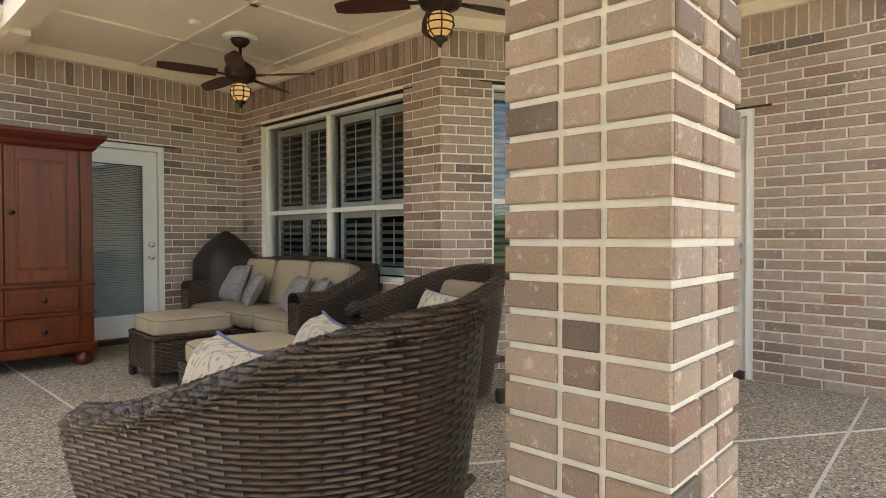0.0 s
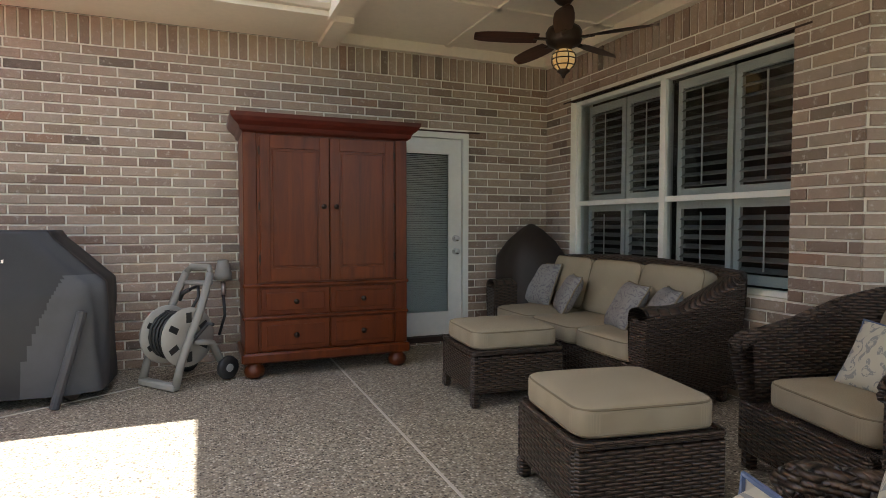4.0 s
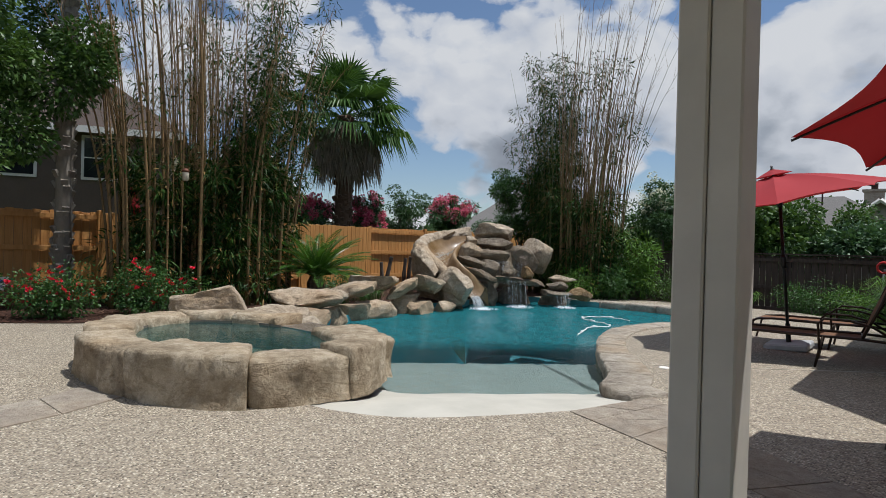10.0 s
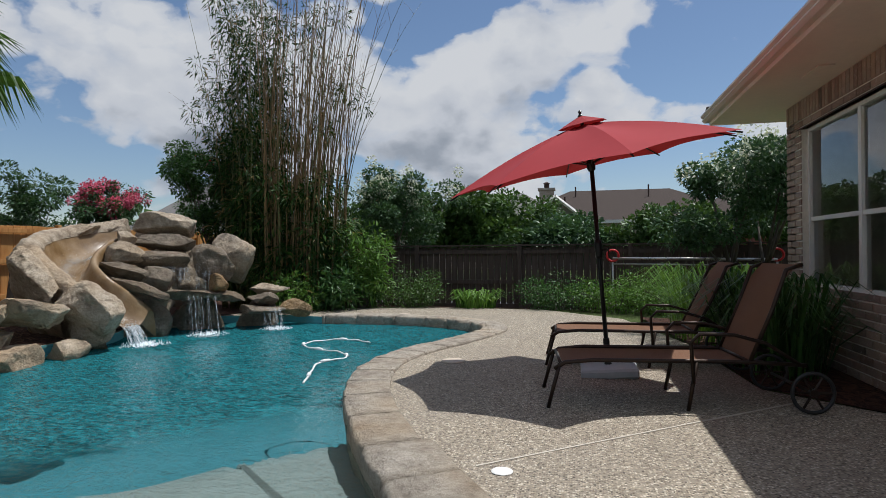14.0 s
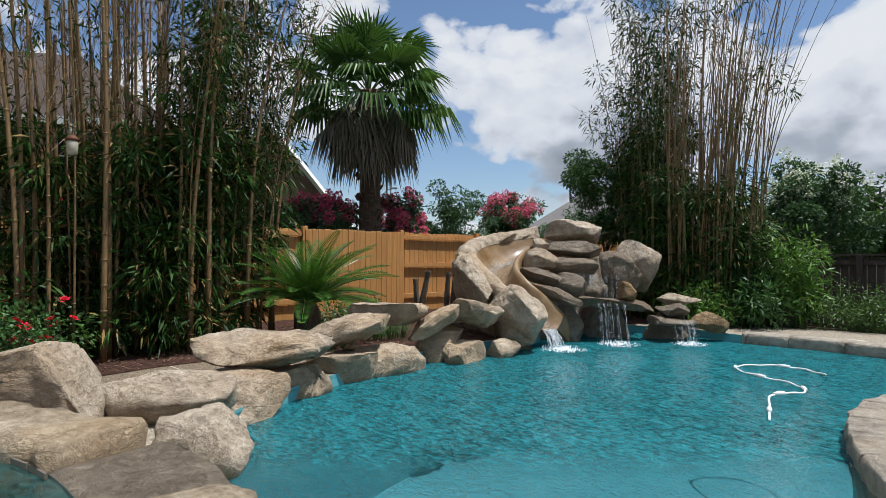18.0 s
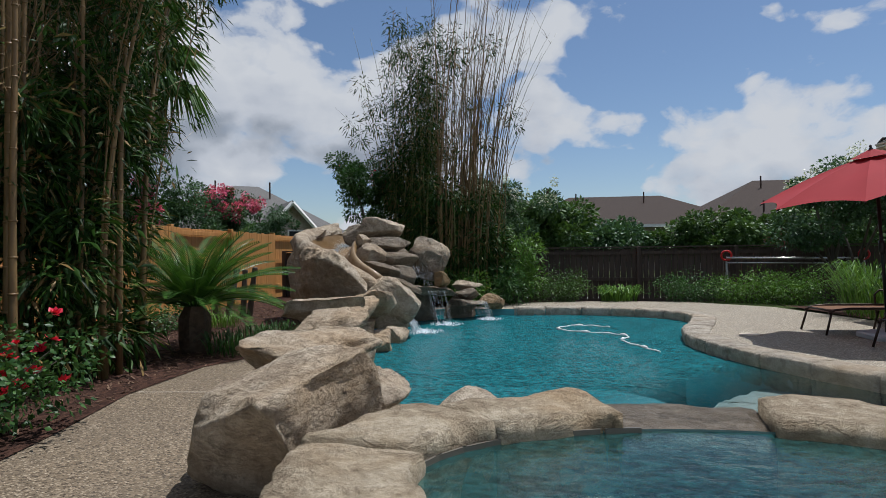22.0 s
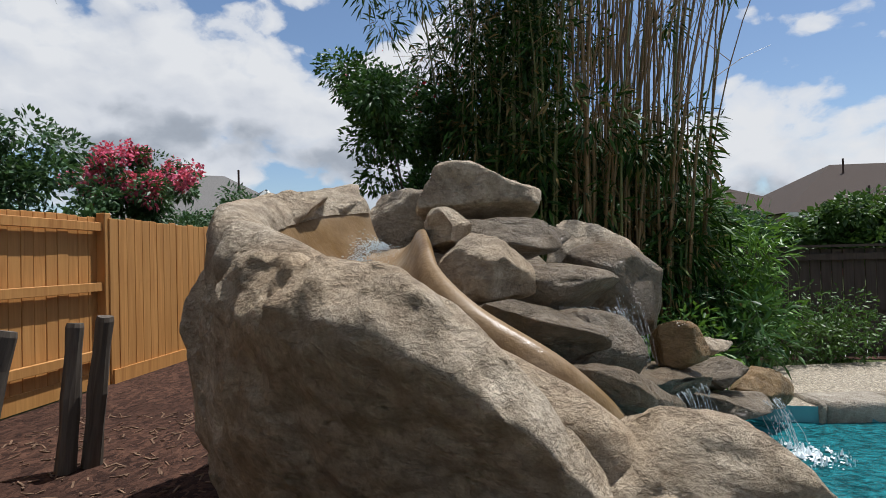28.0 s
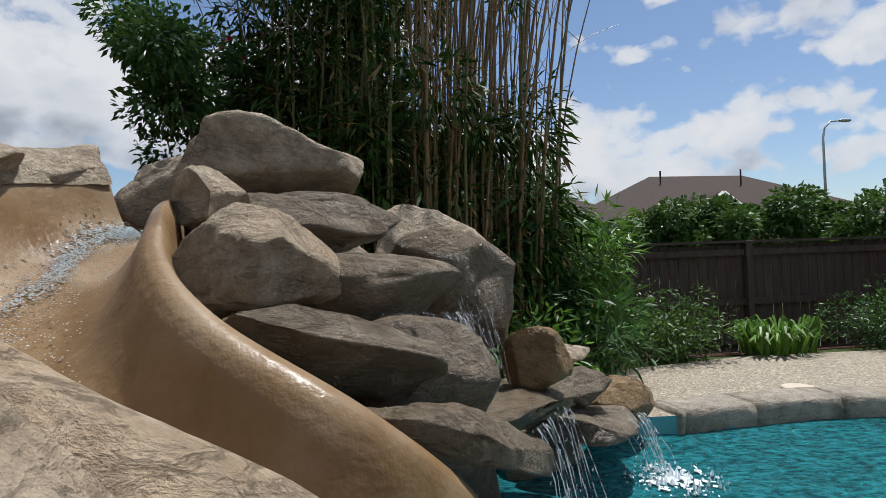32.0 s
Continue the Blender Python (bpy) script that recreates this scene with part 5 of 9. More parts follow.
def coping_block(i0, i1, seed, wide):
    """One block: a rough waterside face, a worn top."""
    k = max(2, i1 - i0 + 1)
    prof = [(0.10, -0.34), (0.06, -0.22), (0.02, -0.10), (0.0, -0.03), (0.02, 0.018), (0.06, 0.034), (0.5, 0.036), (0.95, 0.032), (0.985, 0.018), (1.0, -0.02)]

    def fn(u, v):
        i = min(len(edge) - 1, i0 + round(u * (k - 1)))
        d = edge[min(i + 1, len(edge) - 1)] - edge[max(i - 1, 0)]
        d.normalize()
        side = Vector((d.y, -d.x, 0))
        s, z = prof[round(v * (len(prof) - 1))]
        p = edge[i] + side * (wide * s - 0.04) + Vector((0, 0, z))
        p += d * (0.007 if u < 0.01 else -0.007 if u > 0.99 else 0)
        nz = noise.fractal(p * 5 + Vector((seed, 0, 0)), 1.0, 2.0, 4)
        return p + side * -0.03 * nz * (1 if s < 0.2 else 0.25) + Vector((0, 0, 0.006 * nz))

    g = G().sheet(fn, k, len(prof))
    n_ = len(prof)
    g.f += [tuple(range(n_)), tuple((k - 1) * n_ + j for j in reversed(range(n_)))]
    return g


for k, (a, b) in enumerate(zip(cut, cut[1:])):
    if b - a >= 1:
        part("coping_block", coping_block(a, b, k * 3.7, 0.40 if k > 3 else 0.46), COPING, coping, "", True)

# Flagstone band that crosses the deck
band = thing("flagstone_band", "grey-tan stamped flagstone band set in the deck", "paving", kind="structure")
BL = smooth_loop([(-6.22, 4.62, 0), (-5.43, 4.29, 0), (-4.34, 3.78, 0), (-3.48, 3.34, 0), (-2.48, 2.64, 0), (-1.5, 1.7, 0), (-0.8, 0.6, 0)], 10, False)
BR = smooth_loop([(-5.92, 5.58, 0), (-5.3, 5.0, 0), (-3.88, 4.10, 0), (-2.84, 3.38, 0), (-2.10, 2.80, 0), (-1.1, 1.85, 0), (-0.35, 0.7, 0)], 10, False)
br = random.Random(12)
stops = [0.0]
while stops[-1] < 1:
    stops.append(min(1.0, stops[-1] + br.uniform(0.05, 0.085)))


def along(loop, u):
    q = max(0.0, min(1.0, u)) * (len(loop) - 1)
    i = min(len(loop) - 2, int(q))
    return loop[i].lerp(loop[i + 1], q - i)


def flag(poly):
    c = sum((Vector(p) for p in poly), Vector()) / len(poly)
    ins = [Vector(p) + (c - Vector(p)).normalized() * 0.008 for p in poly]
    return G().prism([(p.x, p.y) for p in ins], -0.01, 0.007)


for u0, u1 in zip(stops, stops[1:]):
    k0, k1 = br.uniform(-0.02, 0.02), br.uniform(-0.02, 0.02)
    a, b, c, d = along(BL, u0), along(BL, u1), along(BR, u1 - 0.0), along(BR, u0)
    s, t = br.uniform(0.3, 0.7), br.uniform(0.3, 0.7)
    if br.random() < 0.6:
        e, f = a.lerp(d, s), b.lerp(c, t)
        polys = [(a, b, f, e), (e, f, c, d)]
    else:
        polys = [(a, b, c), (a, c, d)]
    for poly in polys:
        part("flagstone", flag(poly), FLAG, band)
for poly in (((-9.62, 2.42), (-9.0, 2.48), (-8.72, 1.85), (-9.3, 1.85)), ((-9.3, 1.84), (-8.72, 1.84), (-8.52, 0.9), (-9.1, 0.9)), ((-9.1, 0.89), (-8.52, 0.89), (-8.5, -1), (-9.05, -1))):
    part("flagstone", flag([(x, y, 0) for x, y in poly]), FLAG, band)
tagged(part("deck_drain", G().lathe([(0.0, 0.010), (0.055, 0.010), (0.062, 0.006), (0.064, 0.0)], 20, (-3.39, 3.53, 0.005)), WHITE_PAINT), "round white slotted drain cover in the paving", "drain")
for k, (x, y) in enumerate(((-8.25, 2.95), (-6.35, 6.95))):
    tagged(part("deck_drain", G().lathe([(0.0, 0.006), (0.05, 0.006), (0.058, 0.003), (0.06, 0.0)], 20, (x, y, 0.003)), WHITE_PAINT), "small round white drain cap in the deck", "drain")
tagged(part("skimmer_lid", G().lathe([(0.0, 0.012), (0.12, 0.012), (0.13, 0.006), (0.132, 0.0)], 28, (-7.25, 9.95, 0.004)), plain("tan_lid", (0.55, 0.46, 0.36), 0.6)), "round tan skimmer lid set in the deck", "lid")
tagged(part("skimmer_lid", G().lathe([(0.0, 0.012), (0.12, 0.012), (0.13, 0.006), (0.132, 0.0)], 28, (-9.1, 14.25, 0.004)), bpy.data.materials["tan_lid"]), "round tan skimmer lid set in the deck", "lid")

# Mulch beds
beds = [
    ("mulch_bed", [(-17.15, 19), (-17.15, -4), (-16.45, 0.4), (-15.46, 1.4), (-14.27, 2.6), (-13.67, 3.3), (-13.32, 4.0), (-13.47, 4.9), (-13.72, 6.0), (-13.72, 7.2), (-13.22, 8.3), (-12.7, 9.0), (-12.88, 12.4), (-12.4, 13.95), (-11.0, 15.15), (-11.0, 17.3)], "red-brown mulch bed along the cedar fence"),
    ("mulch_bed", [(-3.52, 8.0), (-3.52, 11.5), (-3.5, 14.0), (-4.9, 14.4), (-4.6, 11.5), (-4.45, 9.2), (-3.6, 8.35)], "narrow mulch bed beside the house wall"),
]
for name, poly, label in beds:
    xs, ys = [p[0] for p in poly], [p[1] for p in poly]
    g = filled(poly, [], 0.012)
    tagged(part(name, g, MULCH), label, "garden bed", kind="structure")

# ---- plants ----
def leaf_material(name, dark, light, dry=None, gloss=0.42, spec=0.28, sheer=0.22):
    k = Nodes(name, "World")
    r = k.random()
    c = k.mix(r, dark, light)
    if dry:
        c = k.mix(k.ramp(r, (0.86, 0.0), (0.93, 1.0)), c, dry)
    c = k.mix(0.25, c, k.noise(6, 3), "OVERLAY")
    k.done(c, gloss, None, spec=spec)
    thin = k.n.new("ShaderNodeBsdfTranslucent")
    k.l.new(k.mix(0.35, c, (light[0] * 1.5, light[1] * 1.45, light[2] * 0.5)), thin.inputs["Color"])
    mixer = k.n.new("ShaderNodeMixShader")
    mixer.inputs[0].default_value = sheer
    k.l.new(k.b.outputs[0], mixer.inputs[1])
    k.l.new(thin.outputs[0], mixer.inputs[2])
    k.l.new(mixer.outputs[0], k.out.inputs["Surface"])
    return k.m


BAMBOO_LEAF = leaf_material("bamboo_leaf", (0.007, 0.024, 0.004), (0.044, 0.105, 0.014), (0.24, 0.16, 0.06), 0.5, 0.16, 0.10)
SHRUB_LEAF = leaf_material("shrub_leaf", (0.020, 0.060, 0.016), (0.075, 0.165, 0.040))
BRIGHT_LEAF = leaf_material("bright_leaf", (0.05, 0.12, 0.018), (0.16, 0.30, 0.05))
TREE_LEAF = leaf_material("tree_leaf", (0.032, 0.070, 0.015), (0.095, 0.175, 0.042))
SAGE_LEAF = leaf_material("crepe_leaf", (0.028, 0.064, 0.026), (0.085, 0.165, 0.070))
PALM_LEAF = leaf_material("palm_leaf", (0.025, 0.065, 0.016), (0.085, 0.17, 0.035))
CYCAD_LEAF = leaf_material("cycad_leaf", (0.022, 0.065, 0.014), (0.09, 0.20, 0.03), gloss=0.3)
DEAD_LEAF = leaf_material("dead_frond", (0.12, 0.105, 0.08), (0.34, 0.30, 0.235), gloss=0.8)
PINK = leaf_material("pink_bloom", (0.48, 0.05, 0.13), (0.78, 0.18, 0.28))
RED_BLOOM = leaf_material("red_rose", (0.45, 0.008, 0.02), (0.75, 0.03, 0.07))
WHITE_BLOOM = leaf_material("white_bloom", (0.55, 0.58, 0.45), (0.78, 0.80, 0.68))
PURPLE = leaf_material("purple_flower", (0.09, 0.015, 0.20), (0.22, 0.05, 0.42))
CULM = wood_material("bamboo_culm", (0.10, 0.058, 0.026), (0.32, 0.205, 0.088), (8, 8, 1.5), 0.45, 0.2)
GREEN_CULM = wood_material("green_culm", (0.07, 0.085, 0.025), (0.19, 0.19, 0.065), (8, 8, 1.5), 0.45, 0.2)
BARK = wood_material("tree_bark", (0.055, 0.045, 0.036), (0.19, 0.165, 0.14), (9, 9, 2.5), 0.95)
PALM_BARK = wood_material("palm_bark", (0.055, 0.036, 0.024), (0.17, 0.115, 0.075), (9, 9, 9), 0.95)
PALE_BARK = wood_material("pale_bark", (0.19, 0.165, 0.135), (0.36, 0.32, 0.27), (7, 7, 3), 0.95)


def leaf_mesh(name, base, way, length, width, rng, droop=0.25):
    """Folded leaves, six corners each: arrays of where they grow, which way they point, how long and wide they are."""
    n = len(base)
    way = way / np.maximum(np.linalg.norm(way, axis=1, keepdims=True), 1e-6)
    ref = rng.normal(size=(n, 3))
    ref[:, 2] += 1.2
    side = np.cross(way, ref)
    side /= np.maximum(np.linalg.norm(side, axis=1, keepdims=True), 1e-6)
    up = np.cross(side, way)
    L, W = length[:, None], width[:, None]
    down = np.array([0, 0, -1.0]) * droop
    mid = base + way * L * 0.45 + up * W * 0.12 + down * L * 0.2
    tip = base + way * L + down * L * 0.75
    a = mid + side * W * 0.5 - up * W * 0.15
    b = mid - side * W * 0.5 - up * W * 0.15
    v = np.stack([base, a, tip, b, mid], 1).reshape(-1, 3)
    o = (np.arange(n) * 5)[:, None]
    f = np.concatenate([o + np.array([[0, 1, 4]]), o + np.array([[1, 2, 4]]), o + np.array([[2, 3, 4]]), o + np.array([[3, 0, 4]])], 0)
    me = bpy.data.meshes.new(name)
    me.vertices.add(len(v))
    me.vertices.foreach_set("co", v.ravel())
    me.loops.add(f.size)
    me.loops.foreach_set("vertex_index", f.ravel().astype(np.int32))
    me.polygons.add(len(f))
    me.polygons.foreach_set("loop_start", (np.arange(len(f)) * 3).astype(np.int32))
    me.polygons.foreach_set("loop_total", np.full(len(f), 3, np.int32))
    me.update(calc_edges=True)
    return me


def clumps(centres, radii, n, rng, flat=0.8):
    """Points scattered in and mostly near the outside of clumps, with the way out of them."""
    pick = rng.integers(0, len(centres), n)
    d = rng.normal(size=(n, 3))
    d /= np.linalg.norm(d, axis=1, keepdims=True)
    r = radii[pick] * (0.35 + 0.65 * rng.random(n) ** 0.5)
    p = centres[pick] + d * r[:, None] * np.array([1, 1, flat])
    return p, d + rng.normal(size=(n, 3)) * 0.55


def tree(name, label, category, at, height, spread, leaf, n_leaves, seed, size=(0.07, 0.035), trunk_r=0.09, clear=0.35, stems=1, bark=None, bloom=None, n_bloom=0, group="", bloom_top=True, flat=0.8):
    """Tapered trunk, limbs that fork, and a crown of leaf clumps at their ends."""
    r = random.Random(seed)
    rng = np.random.default_rng(seed)
    t = thing(name, label, category, pose(*at), group)
    ends = []
    limbs = G()
    for s in range(stems):
        a = r.uniform(0, 6.28)
        lean = Vector((math.cos(a), math.sin(a), 0)) * (0.0 if stems == 1 else spread * 0.28)
        top = Vector((0, 0, height * clear)) + lean
        base = lean * 0.15
        pts = [base, base.lerp(top, 0.35) + Vector((r.uniform(-1, 1), r.uniform(-1, 1), 0)) * 0.05, base.lerp(top, 0.7) + Vector((r.uniform(-1, 1), r.uniform(-1, 1), 0)) * 0.07, top]
        tr = trunk_r / math.sqrt(stems)
        trunk = G().tube(pts, [tr * 1.25, tr, tr * 0.9, tr * 0.75], 9)
        part("trunk", trunk, bark or BARK, t, "", True)
        for _ in range(max(3, 9 // stems)):
            b = r.uniform(0, 6.28)
            out = Vector((math.cos(b), math.sin(b), 0)) * spread * r.uniform(0.35, 0.9)
            tip = top + out + Vector((0, 0, height * (1 - clear) * r.uniform(0.25, 0.92)))
            midp = top.lerp(tip, 0.5) + Vector((0, 0, 0.12 * height * r.uniform(-0.3, 1)))
            limbs.tube([top, midp, tip], [tr * 0.55, tr * 0.35, tr * 0.12], 6)
            ends += [tip, midp.lerp(tip, 0.5)]
            for _ in range(2):
                q = tip + Vector((r.gauss(0, 1), r.gauss(0, 1), r.gauss(0, 0.6))) * spread * 0.28
                limbs.tube([midp.lerp(tip, 0.6), q], [tr * 0.2, tr * 0.06], 5)
                ends.append(q)
    part("limb", limbs, bark or BARK, t, "", True)["kind"] = "stuff"
    c = np.array([list(e) for e in ends])
    rad = np.array([spread * r.uniform(0.20, 0.42) for _ in ends])
    p, d = clumps(c, rad, n_leaves, rng, flat)
    p[:, 2] = np.maximum(p[:, 2], 0.05)
    me = leaf_mesh("crown", p, d, size[0] * rng.uniform(0.6, 1.4, n_leaves), size[1] * rng.uniform(0.6, 1.4, n_leaves), rng)
    part("crown", me, leaf, t)
    if bloom:
        top = c[np.argsort(c[:, 2])[-max(4, len(c) // 2):]] if bloom_top else c
        k = rng.integers(0, len(top), 60 if n_bloom > 800 else 30)
        heads = top[k] + rng.normal(size=(len(k), 3)) * spread * 0.16 + np.array([0, 0, spread * 0.10])
        p, d = clumps(heads, np.full(len(heads), 0.10 + 0.03 * spread), n_bloom, rng, 1.3)
        me = leaf_mesh("blooms", p, d, 0.06 * rng.uniform(0.6, 1.5, n_bloom), 0.055 * rng.uniform(0.6, 1.5, n_bloom), rng)
        part("bloom", me, bloom, t)["kind"] = "stuff"
    return t


def grove(name, label, at, rx, ry, culms, height, n_low, n_high, seed, lean, green_side=None, low=(0.1, 2.2), thick=(0.013, 0.030), leaf=(0.17, 0.026), heaps=70, low_reach=1.1, twig=0.5, splay=1.0, twigs_each=7, plume_rate=0.1, green_mat=None):
    """Bamboo: leaning culms with nodes and fine twigs, leaves low down and plumes where it is green."""
    r = random.Random(seed)
    rng = np.random.default_rng(seed)
    t = thing(name, label, "bamboo", pose(*at))
    plume = []
    twigs = G()
    for k in range(culms):
        a, q = r.uniform(0, 6.28), math.sqrt(r.random())
        b = Vector((rx * q * math.cos(a), ry * q * math.sin(a), 0))
        h = height * r.uniform(0.55, 1.06)
        out = Vector((b.x / rx, b.y / ry, 0)) * r.uniform(0.1, 0.9) * splay + Vector((*lean, 0)) * r.uniform(0.0, 1.0) ** 2 * 1.3 + Vector((r.gauss(0, 0.14), r.gauss(0, 0.14), 0))
        bow = r.uniform(0.5, 1.5)
        green = green_side is not None and b.dot(Vector((*green_side, 0))) > 0.25
        if green:
            h *= 0.82
        pts = [b + out * (s ** 2.2) * bow * h / 7 + Vector((0.02 * math.sin(7 * s + k), 0.02 * math.cos(6 * s + k), h * s * (1 - 0.05 * s))) for s in [i / 9 for i in range(10)]]
        r0 = r.uniform(*thick)
        g = G().tube(pts, [r0 * (1.0 - 0.84 * i / 9) for i in range(10)], 7)
        for i in range(1, 22):
            s = i / 22 * 9
            j = min(8, int(s))
            p = pts[j].lerp(pts[j + 1], s - j)
            rr = r0 * (1.0 - 0.84 * s / 9)
            g.tube([p - Vector((0, 0, 0.008)), p + Vector((0, 0, 0.008))], rr * 1.25, 7)
        part("culm", g, (green_mat or GREEN_CULM) if green or r.random() < 0.2 else CULM, t, "", True)
        for i in range(twigs_each):
            s = r.uniform(0.35, 0.99) * 9
            j = min(8, int(s))
            p = pts[j].lerp(pts[j + 1], s - j)
            d = Vector((r.gauss(0, 1), r.gauss(0, 1), r.uniform(0.9, 3.2))).normalized()
            ln = twig * r.uniform(0.4, 1.5)
            twigs.tube([p, p + d * ln * 0.5, p + d * ln + Vector((0, 0, -0.10 * ln))], [0.0042, 0.003, 0.0014], 4)
            if green:
                plume.append(p + d * 0.2)
            elif r.random() < plume_rate:
                plume.append(p + d * ln)
    ob = part("twig", twigs, CULM, t)
    ob["kind"] = "stuff"
    n_c = heaps
    c = np.array([[rx * low_reach * math.sqrt(r.random()) * math.cos(a), ry * low_reach * math.sqrt(r.random()) * math.sin(a), r.uniform(*low)] for a in [r.uniform(0, 6.28) for _ in range(n_c)]])
    rad = np.array([r.uniform(0.22, 0.50) for _ in range(n_c)])
    p, d = clumps(c, rad, n_low, rng, 0.75)
    p[:, 2] = np.maximum(p[:, 2], 0.06)
    d[:, 2] -= 0.15
    part("foliage", leaf_mesh("leaves", p, d, leaf[0] * rng.uniform(0.6, 1.35, n_low), leaf[1] * rng.uniform(0.7, 1.4, n_low), rng, 0.45), BAMBOO_LEAF, t)
    if plume and n_high:
        c = np.array([list(q) for q in plume])
        p, d = clumps(c, np.full(len(c), 0.24), n_high, rng, 1.0)
        part("plume", leaf_mesh("plume", p, d, 0.15 * rng.uniform(0.6, 1.3, n_high), 0.024 * rng.uniform(0.7, 1.4, n_high), rng, 0.5), BAMBOO_LEAF, t)
    return t


grove("bamboo_grove", "tall leafy bamboo grove with tan culms by the cedar fence", (-15.35, 6.3, 0), 1.0, 1.9, 120, 8.6, 21000, 17000, 31, (-0.2, 0.15), (0.25, 0.9), (0.3, 2.9), (0.012, 0.038), (0.19, 0.030), 160, 0.95, 0.75, 1.5, 18, 0.10, CULM)
grove("bamboo_grove", "tall bamboo grove with bare tan culms behind the waterfall", (-12.15, 15.45, 0), 1.45, 0.85, 210, 8.4, 25000, 18000, 32, (0.8, 0.0), (-0.9, 0.0), (0.1, 2.7), (0.010, 0.024), (0.17, 0.030), 100, 1.02, 0.6, 1.15, 4, 0.04)


def palm(name, label, at, height, crown, seed, n_fans=34, trunk=0.24, skirt=26, bark=None):
    """A fan palm: a scaly trunk, fans of split blades on long stalks, a skirt of dead ones."""
    r = random.Random(seed)
    t = thing(name, label, "palm tree", pose(*at))
    part("trunk", G().tube([(0, 0, 0), (0.03, 0, height * 0.3), (0.0, 0.04, height * 0.7), (0, 0, height)], [trunk * 1.15, trunk, trunk * 0.95, trunk * 1.1], 14), bark or PALM_BARK, t, "", True)
    boots = G()
    for k in range(240):
        z, a = height * (0.05 + 0.95 * r.random()), r.uniform(0, 6.28)
        rr = trunk * (1.08 + 0.05 * r.random())
        boots.box((rr * math.cos(a), rr * math.sin(a), z), (0.05, 0.11, 0.13), Matrix.Rotation(a, 3, "Z") @ Matrix.Rotation(0.5, 3, "Y"))
    ob = part("leaf_base", boots, bark or PALM_BARK, t)
    ob["kind"] = "stuff"

    def fan(way, stalk, size, droop, mat, name_):
        g = G()
        d = Vector(way).normalized()
        p0 = Vector((0, 0, height - 0.05))
        p1 = p0 + d * stalk - Vector((0, 0, droop * stalk * 0.35))
        g.tube([p0, p0.lerp(p1, 0.5) + Vector((0, 0, 0.06)), p1], [0.022, 0.016, 0.012], 5)
        dd = (p1 - p0.lerp(p1, 0.5)).normalized()
        side = dd.cross(Vector((0, 0, 1)))
        side = side.normalized() if side.length > 0.1 else Vector((1, 0, 0))
        up = side.cross(dd).normalized()
        n_ = 30
        for i in range(n_):
            a = -2.15 + 4.3 * i / (n_ - 1)
            q = (dd * math.cos(a) + side * math.sin(a)) * size * (0.66 + 0.34 * math.cos(a * 0.5)) * r.uniform(0.82, 1.08)
            w = (dd * -math.sin(a) + side * math.cos(a)) * size * 0.034
            m1 = p1 + q * 0.52 + up * 0.05 * size
            tip = p1 + q * (1.0 - 0.25 * droop) + Vector((0, 0, -(0.12 + droop) * size * (0.35 + 0.35 * r.random())))
            g.add([p1, m1 + w, tip, m1 - w, m1 - up * 0.035 * size], [(0, 1, 4), (1, 2, 4), (2, 3, 4), (3, 0, 4)])
        part(name_, g, mat, t)

    for k in range(n_fans):
        a = k * 2.4 + r.uniform(-0.2, 0.2)
        e = math.asin(min(0.98, 0.97 - 1.18 * (k / n_fans)))
        fan((math.cos(a) * math.cos(e), math.sin(a) * math.cos(e), math.sin(e)), crown * 0.50 * r.uniform(0.8, 1.15), crown * 0.44 * r.uniform(0.9, 1.1), 0.15 + 0.6 * k / n_fans, PALM_LEAF, "frond")
    for k in range(skirt):
        a = r.uniform(0, 6.28)
        e = r.uniform(-1.25, -0.45)
        fan((math.cos(a) * math.cos(e), math.sin(a) * math.cos(e), math.sin(e)), crown * 0.36 * r.uniform(0.6, 1.1), crown * 0.40, 0.8, DEAD_LEAF, "dead_frond")
    return t


palm("fan_palm", "fan palm with a shaggy skirt of dead fronds behind the fence", (-18.8, 12.4, 0), 5.35, 2.75, 5, 30, 0.27, 34)
palm("fan_palm", "tall slim palm with a pale trunk by the cedar fence", (-16.6, 4.0, 0), 7.2, 1.7, 6, 22, 0.14, 14, PALE_BARK)

